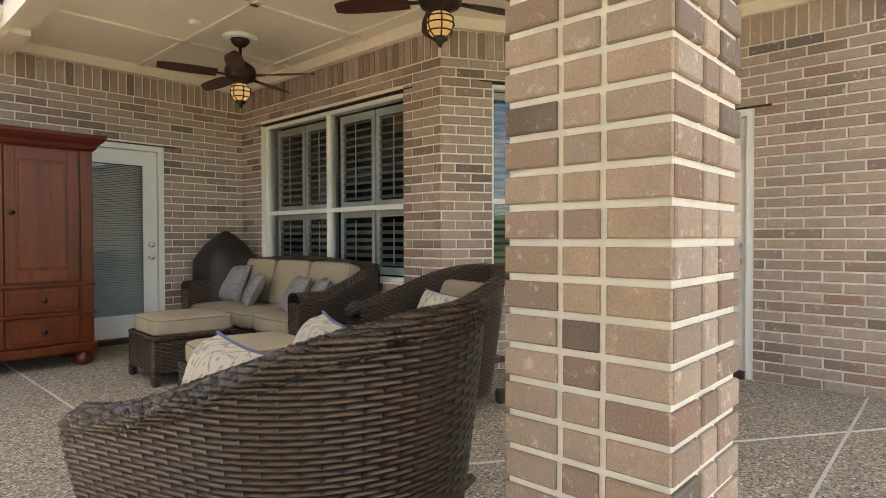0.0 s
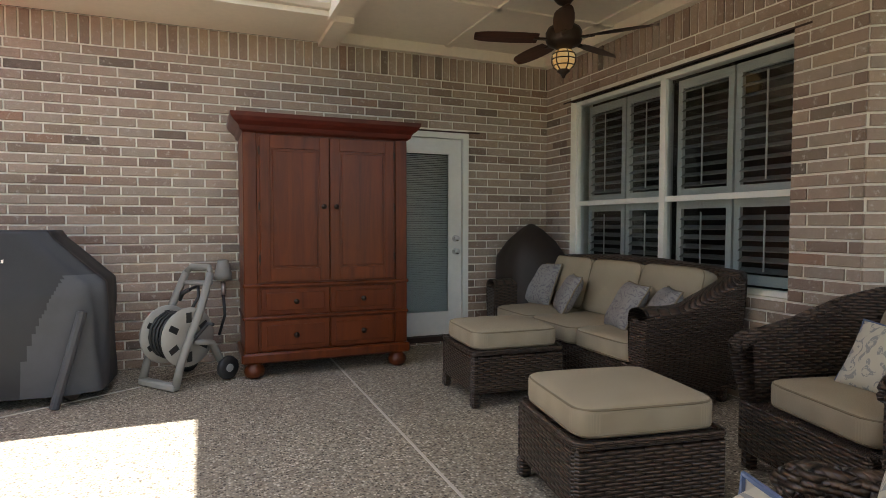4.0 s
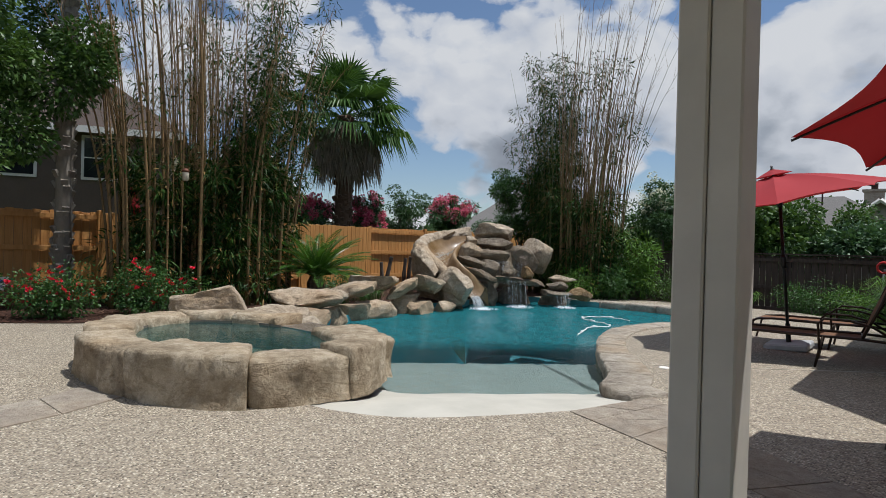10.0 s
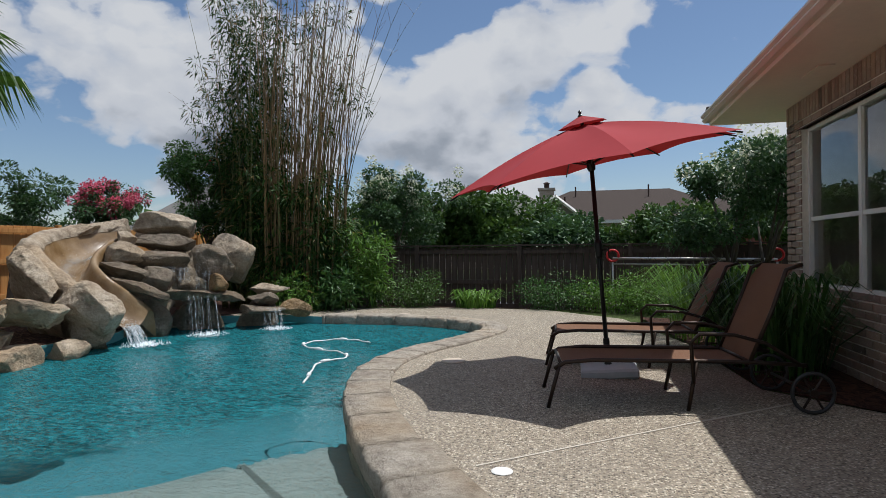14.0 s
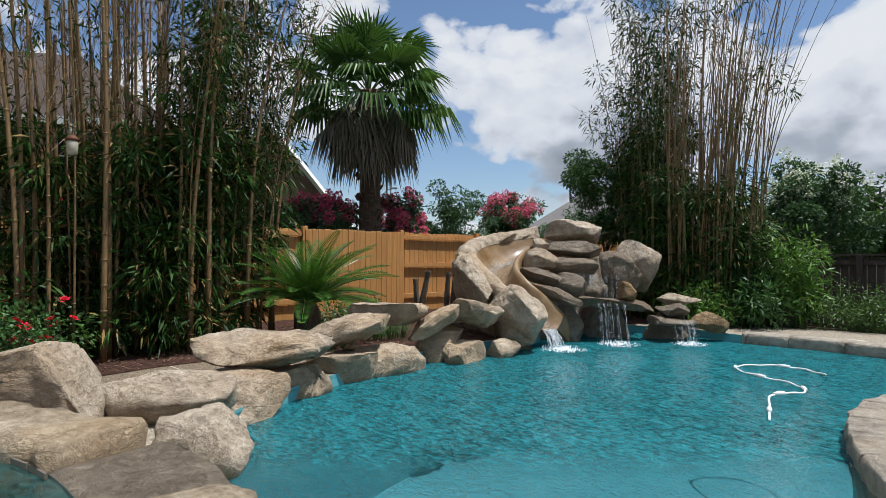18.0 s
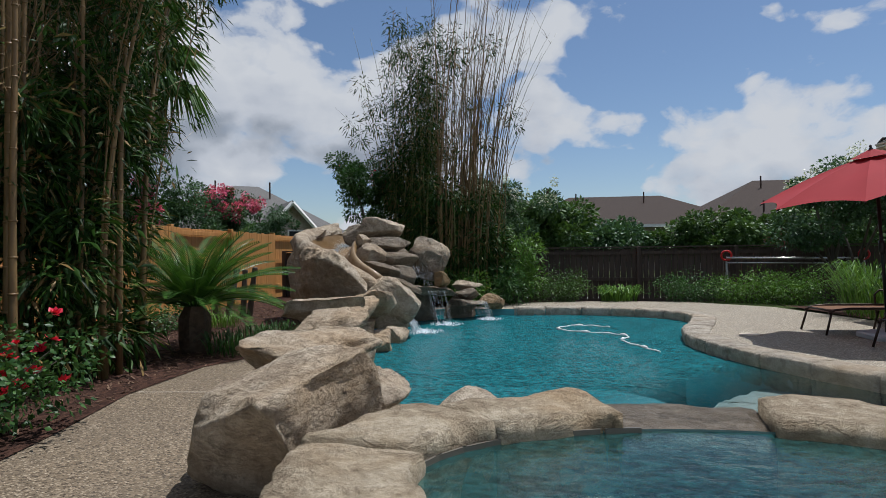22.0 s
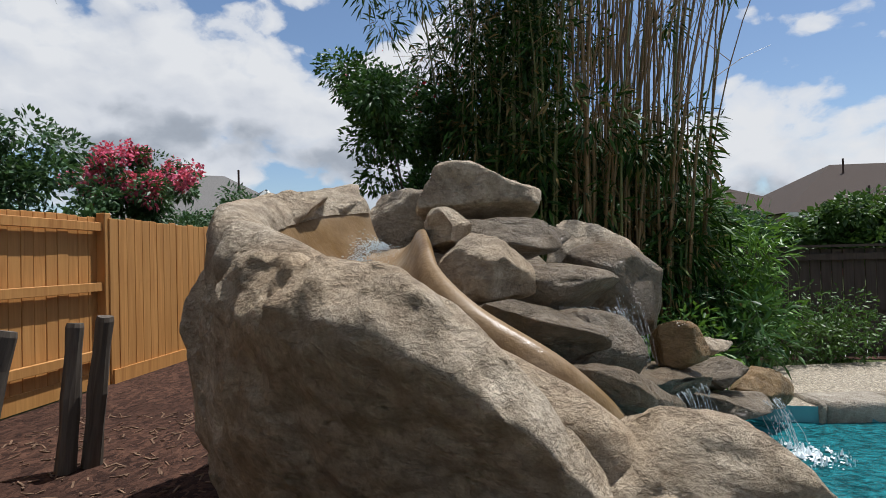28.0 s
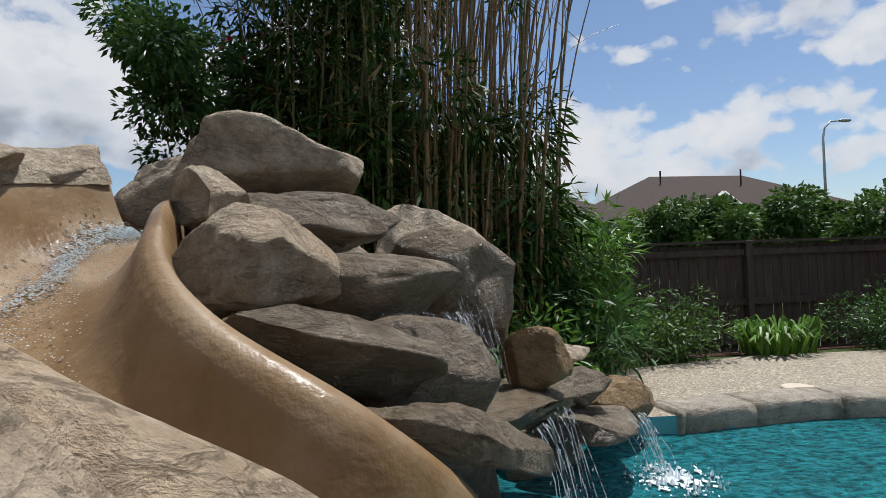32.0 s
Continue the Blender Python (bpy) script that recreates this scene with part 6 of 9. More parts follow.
# Sago cycad: a short trunk under a wheel of stiff feather fronds
cycad = thing("sago_cycad", "sago cycad with a wheel of stiff green fronds in the mulch", "cycad", pose(-14.40, 8.20, 0))
cyr = random.Random(8)
part("trunk", G().lathe([(0.16, 0.0), (0.19, 0.15), (0.18, 0.42), (0.12, 0.56), (0.0, 0.60)], 14, (0, 0, 0), lambda a, z: 1 + 0.1 * math.sin(a * 7 + z * 40)), PALM_BARK, cycad)
for k in range(62):
    a = k * 2.399
    e = 1.45 - 1.20 * (k / 62) + cyr.uniform(-0.08, 0.08)
    L = cyr.uniform(1.05, 1.32)
    d = Vector((math.cos(a), math.sin(a), 0))
    g = G()
    rib = [Vector((0, 0, 0.56)) + d * (0.08 + L * s * math.cos(e - 0.45 * s)) + Vector((0, 0, L * s * math.sin(e - 0.45 * s) * 0.95)) for s in [i / 10 for i in range(11)]]
    g.tube(rib, [0.011 - 0.0008 * i for i in range(11)], 4)
    side = Vector((-d.y, d.x, 0))
    for i in range(40):
        s = 0.12 + 0.88 * i / 40
        j = min(9, int(s * 10))
        p = rib[j].lerp(rib[j + 1], s * 10 - j)
        fw = (rib[j + 1] - rib[j]).normalized()
        ln = 0.20 * math.sin(math.pi * min(1, 0.12 + 0.86 * s)) ** 0.6
        for sg in (-1, 1):
            w = (side * sg * 0.85 + fw * 0.55 + Vector((0, 0, 0.28))).normalized()
            g.add([p, p + w * ln * 0.5 + fw * 0.011, p + w * ln, p + w * ln * 0.5 - fw * 0.011], [(0, 1, 2, 3)])
    part("frond", g, CYCAD_LEAF, cycad)


def bush(name, label, at, size, leaf, n, seed, leaf_size=(0.06, 0.03), bloom=None, n_bloom=0, bloom_size=0.05, category="shrub", group="", up=0.1):
    """A low shrub: thin stems and leaf clumps over them."""
    r, rng = random.Random(seed), np.random.default_rng(seed)
    t = thing(name, label, category, pose(*at), group)
    stems, c = G(), []
    for _ in range(22):
        a, q = r.uniform(0, 6.28), math.sqrt(r.random())
        tip = Vector((size[0] * q * math.cos(a), size[1] * q * math.sin(a), size[2] * r.uniform(0.35, 0.95) * (1 - 0.35 * q * q)))
        stems.tube([(tip.x * 0.15, tip.y * 0.15, 0), tip * 0.55 + Vector((0, 0, 0.05)), tip], [0.009, 0.006, 0.003], 5)
        c.append(list(tip))
        c.append(list(tip * 0.62))
    part("stem", stems, BARK, t)
    c = np.array(c)
    p, d = clumps(c, np.full(len(c), 0.16 + 0.22 * min(size)), n, rng, 0.85)
    p[:, 2] = np.maximum(p[:, 2], 0.03)
    d[:, 2] += up
    part("foliage", leaf_mesh("leaves", p, d, leaf_size[0] * rng.uniform(0.6, 1.4, n), leaf_size[1] * rng.uniform(0.6, 1.4, n), rng), leaf, t)
    if bloom:
        k = rng.integers(0, len(c), n_bloom)
        heads = c[k] + rng.normal(size=(n_bloom, 3)) * min(0.13, 0.2 * min(size)) * np.array([1, 1, 0.8]) + np.array([0, 0, 0.12])
        for i in range(min(n_bloom, 48)):
            g = G()
            for j in range(11):
                a, e = j * 2.4, 0.2 + 0.11 * j
                dd = Vector((math.cos(a) * math.cos(e), math.sin(a) * math.cos(e), math.sin(e)))
                s = bloom_size * (1.0 - 0.05 * j)
                sd = Vector((-math.sin(a), math.cos(a), 0))
                o = Vector((0, 0, 0))
                g.add([o, dd * s * 0.6 + sd * s * 0.42, dd * s + Vector((0, 0, 0.1 * s)), dd * s * 0.6 - sd * s * 0.42], [(0, 1, 2, 3)])
            part("bloom", g, bloom, t, "", False, Matrix.Translation(Vector(heads[i].tolist())) @ Euler((r.uniform(-0.8, 0.8), r.uniform(-0.8, 0.8), r.uniform(0, 6))).to_matrix().to_4x4())
    return t


def blades(name, label, at, rx, ry, height, n, leaf, seed, width=0.012, category="grass clump"):
    """Arching strap leaves that spring from the ground."""
    r = random.Random(seed)
    t = thing(name, label, category, pose(*at))
    g = G()
    for _ in range(n):
        a, q = r.uniform(0, 6.28), math.sqrt(r.random())
        b = Vector((rx * q * math.cos(a), ry * q * math.sin(a), 0))
        c = a + r.uniform(-1.2, 1.2)
        d = Vector((math.cos(c), math.sin(c), 0))
        h, reach = height * r.uniform(0.6, 1.1), height * r.uniform(0.25, 0.8)
        s = Vector((-d.y, d.x, 0)) * width * r.uniform(0.7, 1.3)
        pts = [b, b + d * reach * 0.2 + Vector((0, 0, h * 0.55)), b + d * reach * 0.6 + Vector((0, 0, h * 0.92)), b + d * reach * 1.15 + Vector((0, 0, h * 0.70))]
        g.add([pts[0] - s * 0.6, pts[0] + s * 0.6, pts[1] - s, pts[1] + s, pts[2] - s * 0.8, pts[2] + s * 0.8, pts[3]], [(0, 1, 3, 2), (2, 3, 5, 4), (4, 5, 6)])
    part("foliage", g, leaf, t)
    return t


bush("rose_bush", "rose bush with many red flowers in the mulch bed", (-13.95, 4.65, 0), (0.62, 0.62, 0.95), SHRUB_LEAF, 4200, 41, (0.05, 0.032), RED_BLOOM, 48, 0.065, "rose bush", "rose bushes")
bush("rose_bush", "rose bush with many red flowers in the mulch bed", (-14.45, 3.35, 0), (0.6, 0.6, 0.85), SHRUB_LEAF, 3800, 42, (0.05, 0.032), RED_BLOOM, 48, 0.065, "rose bush", "rose bushes")
tree("shade_tree", "leafy green shade tree by the cedar fence", "tree", (-16.2, 2.0, 0), 6.4, 2.2, TREE_LEAF, 42000, 51, (0.10, 0.058), 0.10, 0.22, 3, BARK)
tree("shade_tree", "dense green shade tree behind the cedar fence", "tree", (-21.0, 1.4, 0), 6.4, 2.0, TREE_LEAF, 24000, 53, (0.13, 0.075), 0.12, 0.30, 2, BARK)
tree("shade_tree", "dense green shade tree behind the cedar fence", "tree", (-19.4, -1.0, 0), 6.0, 2.4, TREE_LEAF, 24000, 54, (0.13, 0.075), 0.12, 0.25, 2, BARK)
tree("flowering_shrub", "tall shrub with orange flowers behind the slide", "shrub", (-14.15, 15.3, 0), 3.8, 0.85, SHRUB_LEAF, 15000, 57, (0.075, 0.034), 0.06, 0.30, 3, BARK, RED_BLOOM, 40)
for k, (x, y, h, s, b) in enumerate(((-19.4, 9.6, 2.5, 0.8, None), (-19.3, 15.6, 3.2, 1.0, None), (-19.3, 18.3, 3.3, 0.85, PINK), (-19.4, 13.7, 2.75, 0.75, PINK), (-19.5, 11.5, 2.6, 0.75, PINK), (-19.7, 21.6, 2.8, 0.9, None))):
    tree("crepe_myrtle", "crepe myrtle with pink flower heads behind the fence" if b else "green crepe myrtle shrub behind the fence", "shrub", (x, y, 0), h, s, SAGE_LEAF, 9000, 60 + k, (0.10, 0.045), 0.05, 0.35, 4, BARK, b, 5200 if b else 0, "crepe myrtles behind the fence")
for k, (x, y, h, s, leaf, b, nb, n_) in enumerate((
    (-10.9, 20.0, 4.3, 1.4, SAGE_LEAF, WHITE_BLOOM, 2600, 8000), (-2.6, 16.4, 3.9, 1.3, SAGE_LEAF, WHITE_BLOOM, 1600, 7000), (-10.6, 24.5, 5.4, 2.2, TREE_LEAF, None, 0, 9000), (-6.8, 27.0, 4.6, 2.4, SAGE_LEAF, None, 0, 8000),
    (-2.6, 27.0, 4.4, 2.0, TREE_LEAF, None, 0, 8000), (1.6, 25.0, 4.4, 2.2, TREE_LEAF, None, 0, 7000), (-14.5, 25.5, 4.4, 2.2, TREE_LEAF, None, 0, 7000), (6.0, 24.0, 5.0, 2.4, TREE_LEAF, None, 0, 7000), (-9.0, 32.0, 5.6, 2.8, TREE_LEAF, None, 0, 7000))):
    tree("crepe_myrtle" if b else "tree", "white-flowered crepe myrtle by the dark fence" if b else "dense green tree beyond the dark fence", "tree", (x, y, -0.1), h if b else h * 0.64, s if b else s * 0.85, leaf, n_ * 2, 80 + k, (0.19, 0.11) if not b else (0.10, 0.05), 0.10, 0.20, 2, BARK, b, nb)
for k, (x, y, sx, sy, h, leaf, n_, ls) in enumerate((
    (-9.4, 15.95, 0.8, 0.5, 0.80, TREE_LEAF, 3400, (0.06, 0.026)), (-10.6, 15.9, 0.6, 0.5, 0.95, SHRUB_LEAF, 2600, (0.09, 0.035)), (-6.3, 15.9, 0.8, 0.55, 0.80, SHRUB_LEAF, 3600, (0.05, 0.028)),
    (-5.2, 15.6, 0.8, 0.6, 0.78, BRIGHT_LEAF, 3600, (0.07, 0.022)), (-4.2, 15.2, 0.8, 0.6, 0.80, BRIGHT_LEAF, 3600, (0.07, 0.022)), (-11.6, 14.45, 0.6, 0.45, 0.8, BRIGHT_LEAF, 1800, (0.11, 0.03)), (-10.9, 15.05, 0.7, 0.5, 1.3, SHRUB_LEAF, 2600, (0.14, 0.034)),
    (-15.9, 9.9, 0.5, 0.5, 0.5, SHRUB_LEAF, 1200, (0.07, 0.03)), (-10.45, 15.6, 0.5, 0.4, 2.1, BRIGHT_LEAF, 2200, (0.17, 0.030)))):
    bush("hedge_shrub", "dense green shrub in the bed along the fence", (x, y, -0.03), (sx, sy, h), leaf, n_, 100 + k, ls, None, 0, 0.05, "shrub", "shrubs along the fence")
blades("lily_clump", "bright green strap-leaved lily clump by the deck edge", (-8.0, 15.85, -0.02), 0.42, 0.3, 0.42, 170, BRIGHT_LEAF, 120, 0.018)
blades("border_grass", "tall green border grass beside the house wall", (-4.05, 10.4, 0.0), 0.45, 0.9, 0.95, 420, SHRUB_LEAF, 121, 0.012)
blades("border_grass", "tall green border grass beside the house wall", (-4.2, 12.2, 0.0), 0.5, 0.9, 1.0, 420, BRIGHT_LEAF, 122, 0.010)
blades("border_grass", "low dark border grass in the mulch", (-13.75, 8.1, 0.0), 0.4, 0.35, 0.30, 220, SHRUB_LEAF, 123, 0.006)
blades("border_grass", "low dark border grass in the mulch", (-13.9, 9.2, 0.0), 0.35, 0.35, 0.26, 180, SHRUB_LEAF, 124, 0.006)
blades("border_grass", "low bright grass tuft in the mulch", (-15.3, 10.6, 0.0), 0.3, 0.3, 0.26, 140, BRIGHT_LEAF, 125, 0.006)

# Chips and litter over the mulch, nearest the walk
chips = G()
mr = random.Random(66)
for _ in range(2600):
    x, y = mr.uniform(-16.6, -13.1), mr.uniform(3.2, 13.5)
    if x > -13.7 and y < 8.6:
        continue
    chips.box((x, y, 0.018), (mr.uniform(0.03, 0.09), mr.uniform(0.006, 0.014), 0.006), Matrix.Rotation(mr.uniform(0, 6.28), 3, "Z") @ Matrix.Rotation(mr.uniform(-0.4, 0.4), 3, "Y"))
ob = part("bark_chips", chips, wood_material("bark_chip", (0.05, 0.026, 0.016), (0.27, 0.17, 0.11), (9, 9, 9), 0.95))
tagged(ob, "loose bark chips scattered over the mulch", "mulch", kind="stuff")
for k, (x, y, h, ax, ay) in enumerate(((-15.62, 12.24, 0.97, 3, 9), (-15.70, 12.12, 0.92, -3, 4), (-15.60, 11.30, 0.98, 2, 12), (-15.95, 11.6, 0.8, 0, -6))):
    t = part("stump", G().lathe([(0.062, 0), (0.052, h * 0.3), (0.058, h * 0.5), (0.047, h * 0.8), (0.052, h * 0.97), (0.046, h), (0.0, h - 0.01)], 12, (0, 0, 0), lambda a, z: 1 + 0.10 * math.sin(3 * a + 5 * z)), STUMP, None, "", False, pose(x, y, 0, ax, ay, 30 * k))
    tagged(t, "cut grey stump of a trunk standing in the mulch", "stump", "cut stumps by the fence")

# ---- windows, doors ----
def window(name, m, u0, u1, z0, z1, label, halves=1, rail=None, shutters=True):
    """A white framed sash window in a wall's frame: local x along, -y out. Panes of glass, plantation shutters behind."""
    t = thing(name, label, "window", m, kind="structure")
    w, f, y = u1 - u0, 0.036, 0.09
    rail = rail or (z0 + z1) / 2
    fr = lambda lo, hi, nm="frame": part(nm, G().slab(lo, hi), WHITE_PAINT, t)
    fr((u0, y - 0.03, z0), (u0 + f, y + 0.05, z1))
    fr((u1 - f, y - 0.03, z0), (u1, y + 0.05, z1))
    fr((u0 + f, y - 0.03, z1 - f), (u1 - f, y + 0.05, z1))
    fr((u0 + f, y - 0.03, z0), (u1 - f, y + 0.05, z0 + f), "window_sill")
    step = (w - 2 * f) / halves
    for k in range(halves):
        a, b = u0 + f + k * step, u0 + f + (k + 1) * step
        if k:
            fr((a - 0.03, y - 0.025, z0 + f), (a + 0.03, y + 0.045, z1 - f), "mullion")
            a += 0.03
        if k < halves - 1:
            b -= 0.03
        fr((a, y - 0.015, rail - 0.022), (b, y + 0.035, rail + 0.022), "meeting_rail")
        for lo, hi, yy in ((z0 + f, rail - 0.022, 0.012), (rail + 0.022, z1 - f, 0.002)):
            pane = part("pane", G().add([(a, y + yy, lo), (b, y + yy, lo), (b, y + yy, hi), (a, y + yy, hi)], [(0, 1, 2, 3)]), GLASS, t)
            pane.visible_shadow = False
        if shutters == "blind":
            part("blind_rail", G().slab((a + 0.01, y + 0.08, z1 - f - 0.06), (b - 0.01, y + 0.12, z1 - f)), SHUTTER, t)
            zz = z0 + f + 0.03
            while zz < z1 - f - 0.07:
                part("blind_slat", G().box(((a + b) / 2, y + 0.10, zz), (b - a - 0.03, 0.058, 0.004), Matrix.Rotation(radians(34), 3, "X")), SHADED_LOUVRE, t)
                zz += 0.062
        elif shutters:
            for s in range(2):
                c, d = a + (b - a) * s / 2 + 0.01, a + (b - a) * (s + 1) / 2 - 0.01
                for lo, hi in ((z0 + f + 0.01, rail - 0.01), (rail + 0.01, z1 - f - 0.01)):
                    for x0, x1 in ((c, c + 0.05), (d - 0.05, d)):
                        part("shutter_stile", G().slab((x0, y + 0.10, lo), (x1, y + 0.13, hi)), SHUTTER, t)
                    part("shutter_rail", G().slab((c + 0.05, y + 0.10, hi - 0.07), (d - 0.05, y + 0.13, hi)), SHUTTER, t)
                    part("shutter_rail", G().slab((c + 0.05, y + 0.10, lo), (d - 0.05, y + 0.13, lo + 0.07)), SHUTTER, t)
                    zz = lo + 0.105
                    while zz < hi - 0.08:
                        part("louvre", G().box(((c + d) / 2, y + 0.115, zz), (d - c - 0.102, 0.062, 0.009), Matrix.Rotation(radians(28), 3, "X")), SHADED_LOUVRE, t)
                        zz += 0.075
                    part("tilt_rod", G().slab(((c + d) / 2 - 0.005, y + 0.078, lo + 0.1), ((c + d) / 2 + 0.005, y + 0.086, hi - 0.1)), SHUTTER, t)
    part("lintel", G().slab((u0 - 0.12, -0.012, z1 + 0.0), (u1 + 0.12, 0.05, z1 + 0.014)), STEEL, t, "dark rusted steel lintel")
    return t


# Shutter white toned down: the shade behind the glass is put into this colour
SHADED_LOUVRE = plain("louvre_shade_tone", (0.20, 0.20, 0.19), 0.45, 0, 0.04)
STEEL = plain("rusted_steel", (0.055, 0.03, 0.022), 0.8, 0.2, 0.2)
BRONZE = plain("dark_bronze", (0.045, 0.030, 0.022), 0.42, 0.7, 0.2)
CHROME = plain("brushed_nickel", (0.55, 0.53, 0.50), 0.3, 0.9, 0.08)
window("window_1", M_EAST, 0.44, 2.81, 0.72, 2.40, "wide white sash window with plantation shutters inside", 2, 1.40)
window("window_2", M_BAY, 0.45, 1.41, 0.66, 2.42, "white sash window with wide slatted blinds reflecting the sky", 1, 1.43, "blind")
window("window_3", M_ANGLE, 0.42, 1.36, 0.76, 2.48, "tall white sash window in the angled wall", 1, 1.55, False)
window("window_4", M_WEST, 0.45, 2.85, 0.77, 2.50, "large dark white-framed window on the pool side", 2, 1.50, False)


def glazed_door(name, m, u0, u1, z0, z1, label, hinge_left=True, blinds=True):
    t = thing(name, label, "door", m, kind="structure")
    j = 0.055
    for lo, hi, nm in (((u0, 0.0, z0), (u0 + j, 0.16, z1), "jamb"), ((u1 - j, 0.0, z0), (u1, 0.16, z1), "jamb"), ((u0 + j, 0.0, z1 - j), (u1 - j, 0.16, z1), "head"), ((u0 + j, -0.04, z0 - 0.03), (u1 - j, 0.16, z0 + 0.02), "threshold")):
        part(nm, G().slab(lo, hi), WHITE_PAINT if nm != "threshold" else STEEL, t)
    a, b, c, d = u0 + j + 0.004, u1 - j - 0.004, z0 + 0.022, z1 - j - 0.004
    y0, y1 = 0.045, 0.09
    leaf = part("door_leaf", G().slab((a, y0, c), (a + 0.13, y1, d)).slab((b - 0.13, y0, c), (b, y1, d)).slab((a + 0.13, y0, d - 0.14), (b - 0.13, y1, d)).slab((a + 0.13, y0, c), (b - 0.13, y1, c + 0.22)), WHITE_PAINT, t)
    for lo, hi in (((a + 0.11, y0 - 0.012, c + 0.20), (a + 0.145, y0, d - 0.12)), ((b - 0.145, y0 - 0.012, c + 0.20), (b - 0.11, y0, d - 0.12)), ((a + 0.145, y0 - 0.012, d - 0.155), (b - 0.145, y0, d - 0.12)), ((a + 0.145, y0 - 0.012, c + 0.20), (b - 0.145, y0, c + 0.235))):
        part("glazing_bead", G().slab(lo, hi), WHITE_PAINT, leaf)
    pane = part("pane", G().add([(a + 0.13, y0 + 0.015, c + 0.22), (b - 0.13, y0 + 0.015, c + 0.22), (b - 0.13, y0 + 0.015, d - 0.14), (a + 0.13, y0 + 0.015, d - 0.14)], [(0, 1, 2, 3)]), GLASS, leaf)
    pane.visible_shadow = False
    g = G()
    zz = c + 0.235
    while zz < d - 0.15:
        g.box(((a + b) / 2, y1 - 0.006, zz), (b - a - 0.265, 0.022, 0.0015), Matrix.Rotation(radians(38), 3, "X"))
        zz += 0.0175
    part("blind", g, SHUTTER, leaf, "closely spaced white blind slats")["kind"] = "stuff"
    hx = b - 0.065 if hinge_left else a + 0.065
    for z, r in ((0.92, 0.030), (1.05, 0.027)):
        k = part("door_handle" if z < 1 else "deadbolt", G().lathe([(0.034, 0), (0.034, 0.008), (0.012, 0.012), (0.012, 0.032), (r, 0.042), (r, 0.058), (0.0, 0.064)], 16), CHROME, leaf)
        k.matrix_basis = pose(hx, y0 - 0.001, z, 90, 0, 0)
    part("lintel", G().slab((u0 - 0.12, -0.012, z1), (u1 + 0.12, 0.05, z1 + 0.014)), STEEL, t, "dark rusted steel lintel")
    return t


glazed_door("door_1", M_NORTH, 3.62, 4.62, 0.06, 2.10, "white glazed patio door with inner blinds, closed")
glazed_door("door_2", M_FAR, 0.14, 1.06, 0.03, 2.12, "white glazed back door with nickel knobs, closed")

# Downspout with its elbow
spout = thing("downspout", "almond downspout on the house corner", "downspout", pose(-2.0, 6.58, 0))
part("pipe", shift(bevelled((0.10, 0.075, 2.38), 0.012), Matrix.Translation((0, -0.045, 1.30))), GUTTER_PAINT, spout)
el = G().tube([(0, -0.045, 2.48), (-0.02, -0.10, 2.60), (-0.10, -0.45, 2.74), (-0.12, -0.66, 2.82), (-0.12, -0.68, 2.90)], 0.05, 8)
part("elbow", el, GUTTER_PAINT, spout, "", True)
part("foot_elbow", G().tube([(0, -0.045, 0.16), (0, -0.06, 0.08), (0, -0.18, 0.05)], 0.048, 8), GUTTER_PAINT, spout, "", True)

# Brick pillar of the patio: its core, the bricks come last
PILLAR = (1.00, 0.475, 1.39, 0.865)
pillar = part("brick_pillar", G().slab((PILLAR[0] + 0.006, PILLAR[1] + 0.006, -0.05), (PILLAR[2] - 0.006, PILLAR[3] - 0.006, 2.75)), MORTAR)
tagged(pillar, "square brown brick patio pillar with cream joints", "pillar", kind="structure")

# ---- ceiling fans ----
FAN_WOOD = wood_material("fan_blade_wood", (0.035, 0.012, 0.007), (0.085, 0.030, 0.017), (2, 12, 12), 0.45, 0.2)
AMBER = Nodes("seeded_amber_glass")
lamp_e = AMBER.n.new("ShaderNodeEmission")
AMBER.put(lamp_e.inputs["Color"], AMBER.ramp(AMBER.noise(18, 2), (0.3, (1.0, 0.50, 0.14)), (0.7, (1.0, 0.70, 0.30))))
lamp_e.inputs["Strength"].default_value = 0.11
AMBER.l.new(lamp_e.outputs[0], AMBER.out.inputs["Surface"])
AMBER = AMBER.m
BULB = Nodes("warm_bulb")
lamp_b = BULB.n.new("ShaderNodeEmission")
lamp_b.inputs["Color"].default_value = (1.0, 0.80, 0.48, 1)
lamp_b.inputs["Strength"].default_value = 2.2
BULB.l.new(lamp_b.outputs[0], BULB.out.inputs["Surface"])
BULB = BULB.m


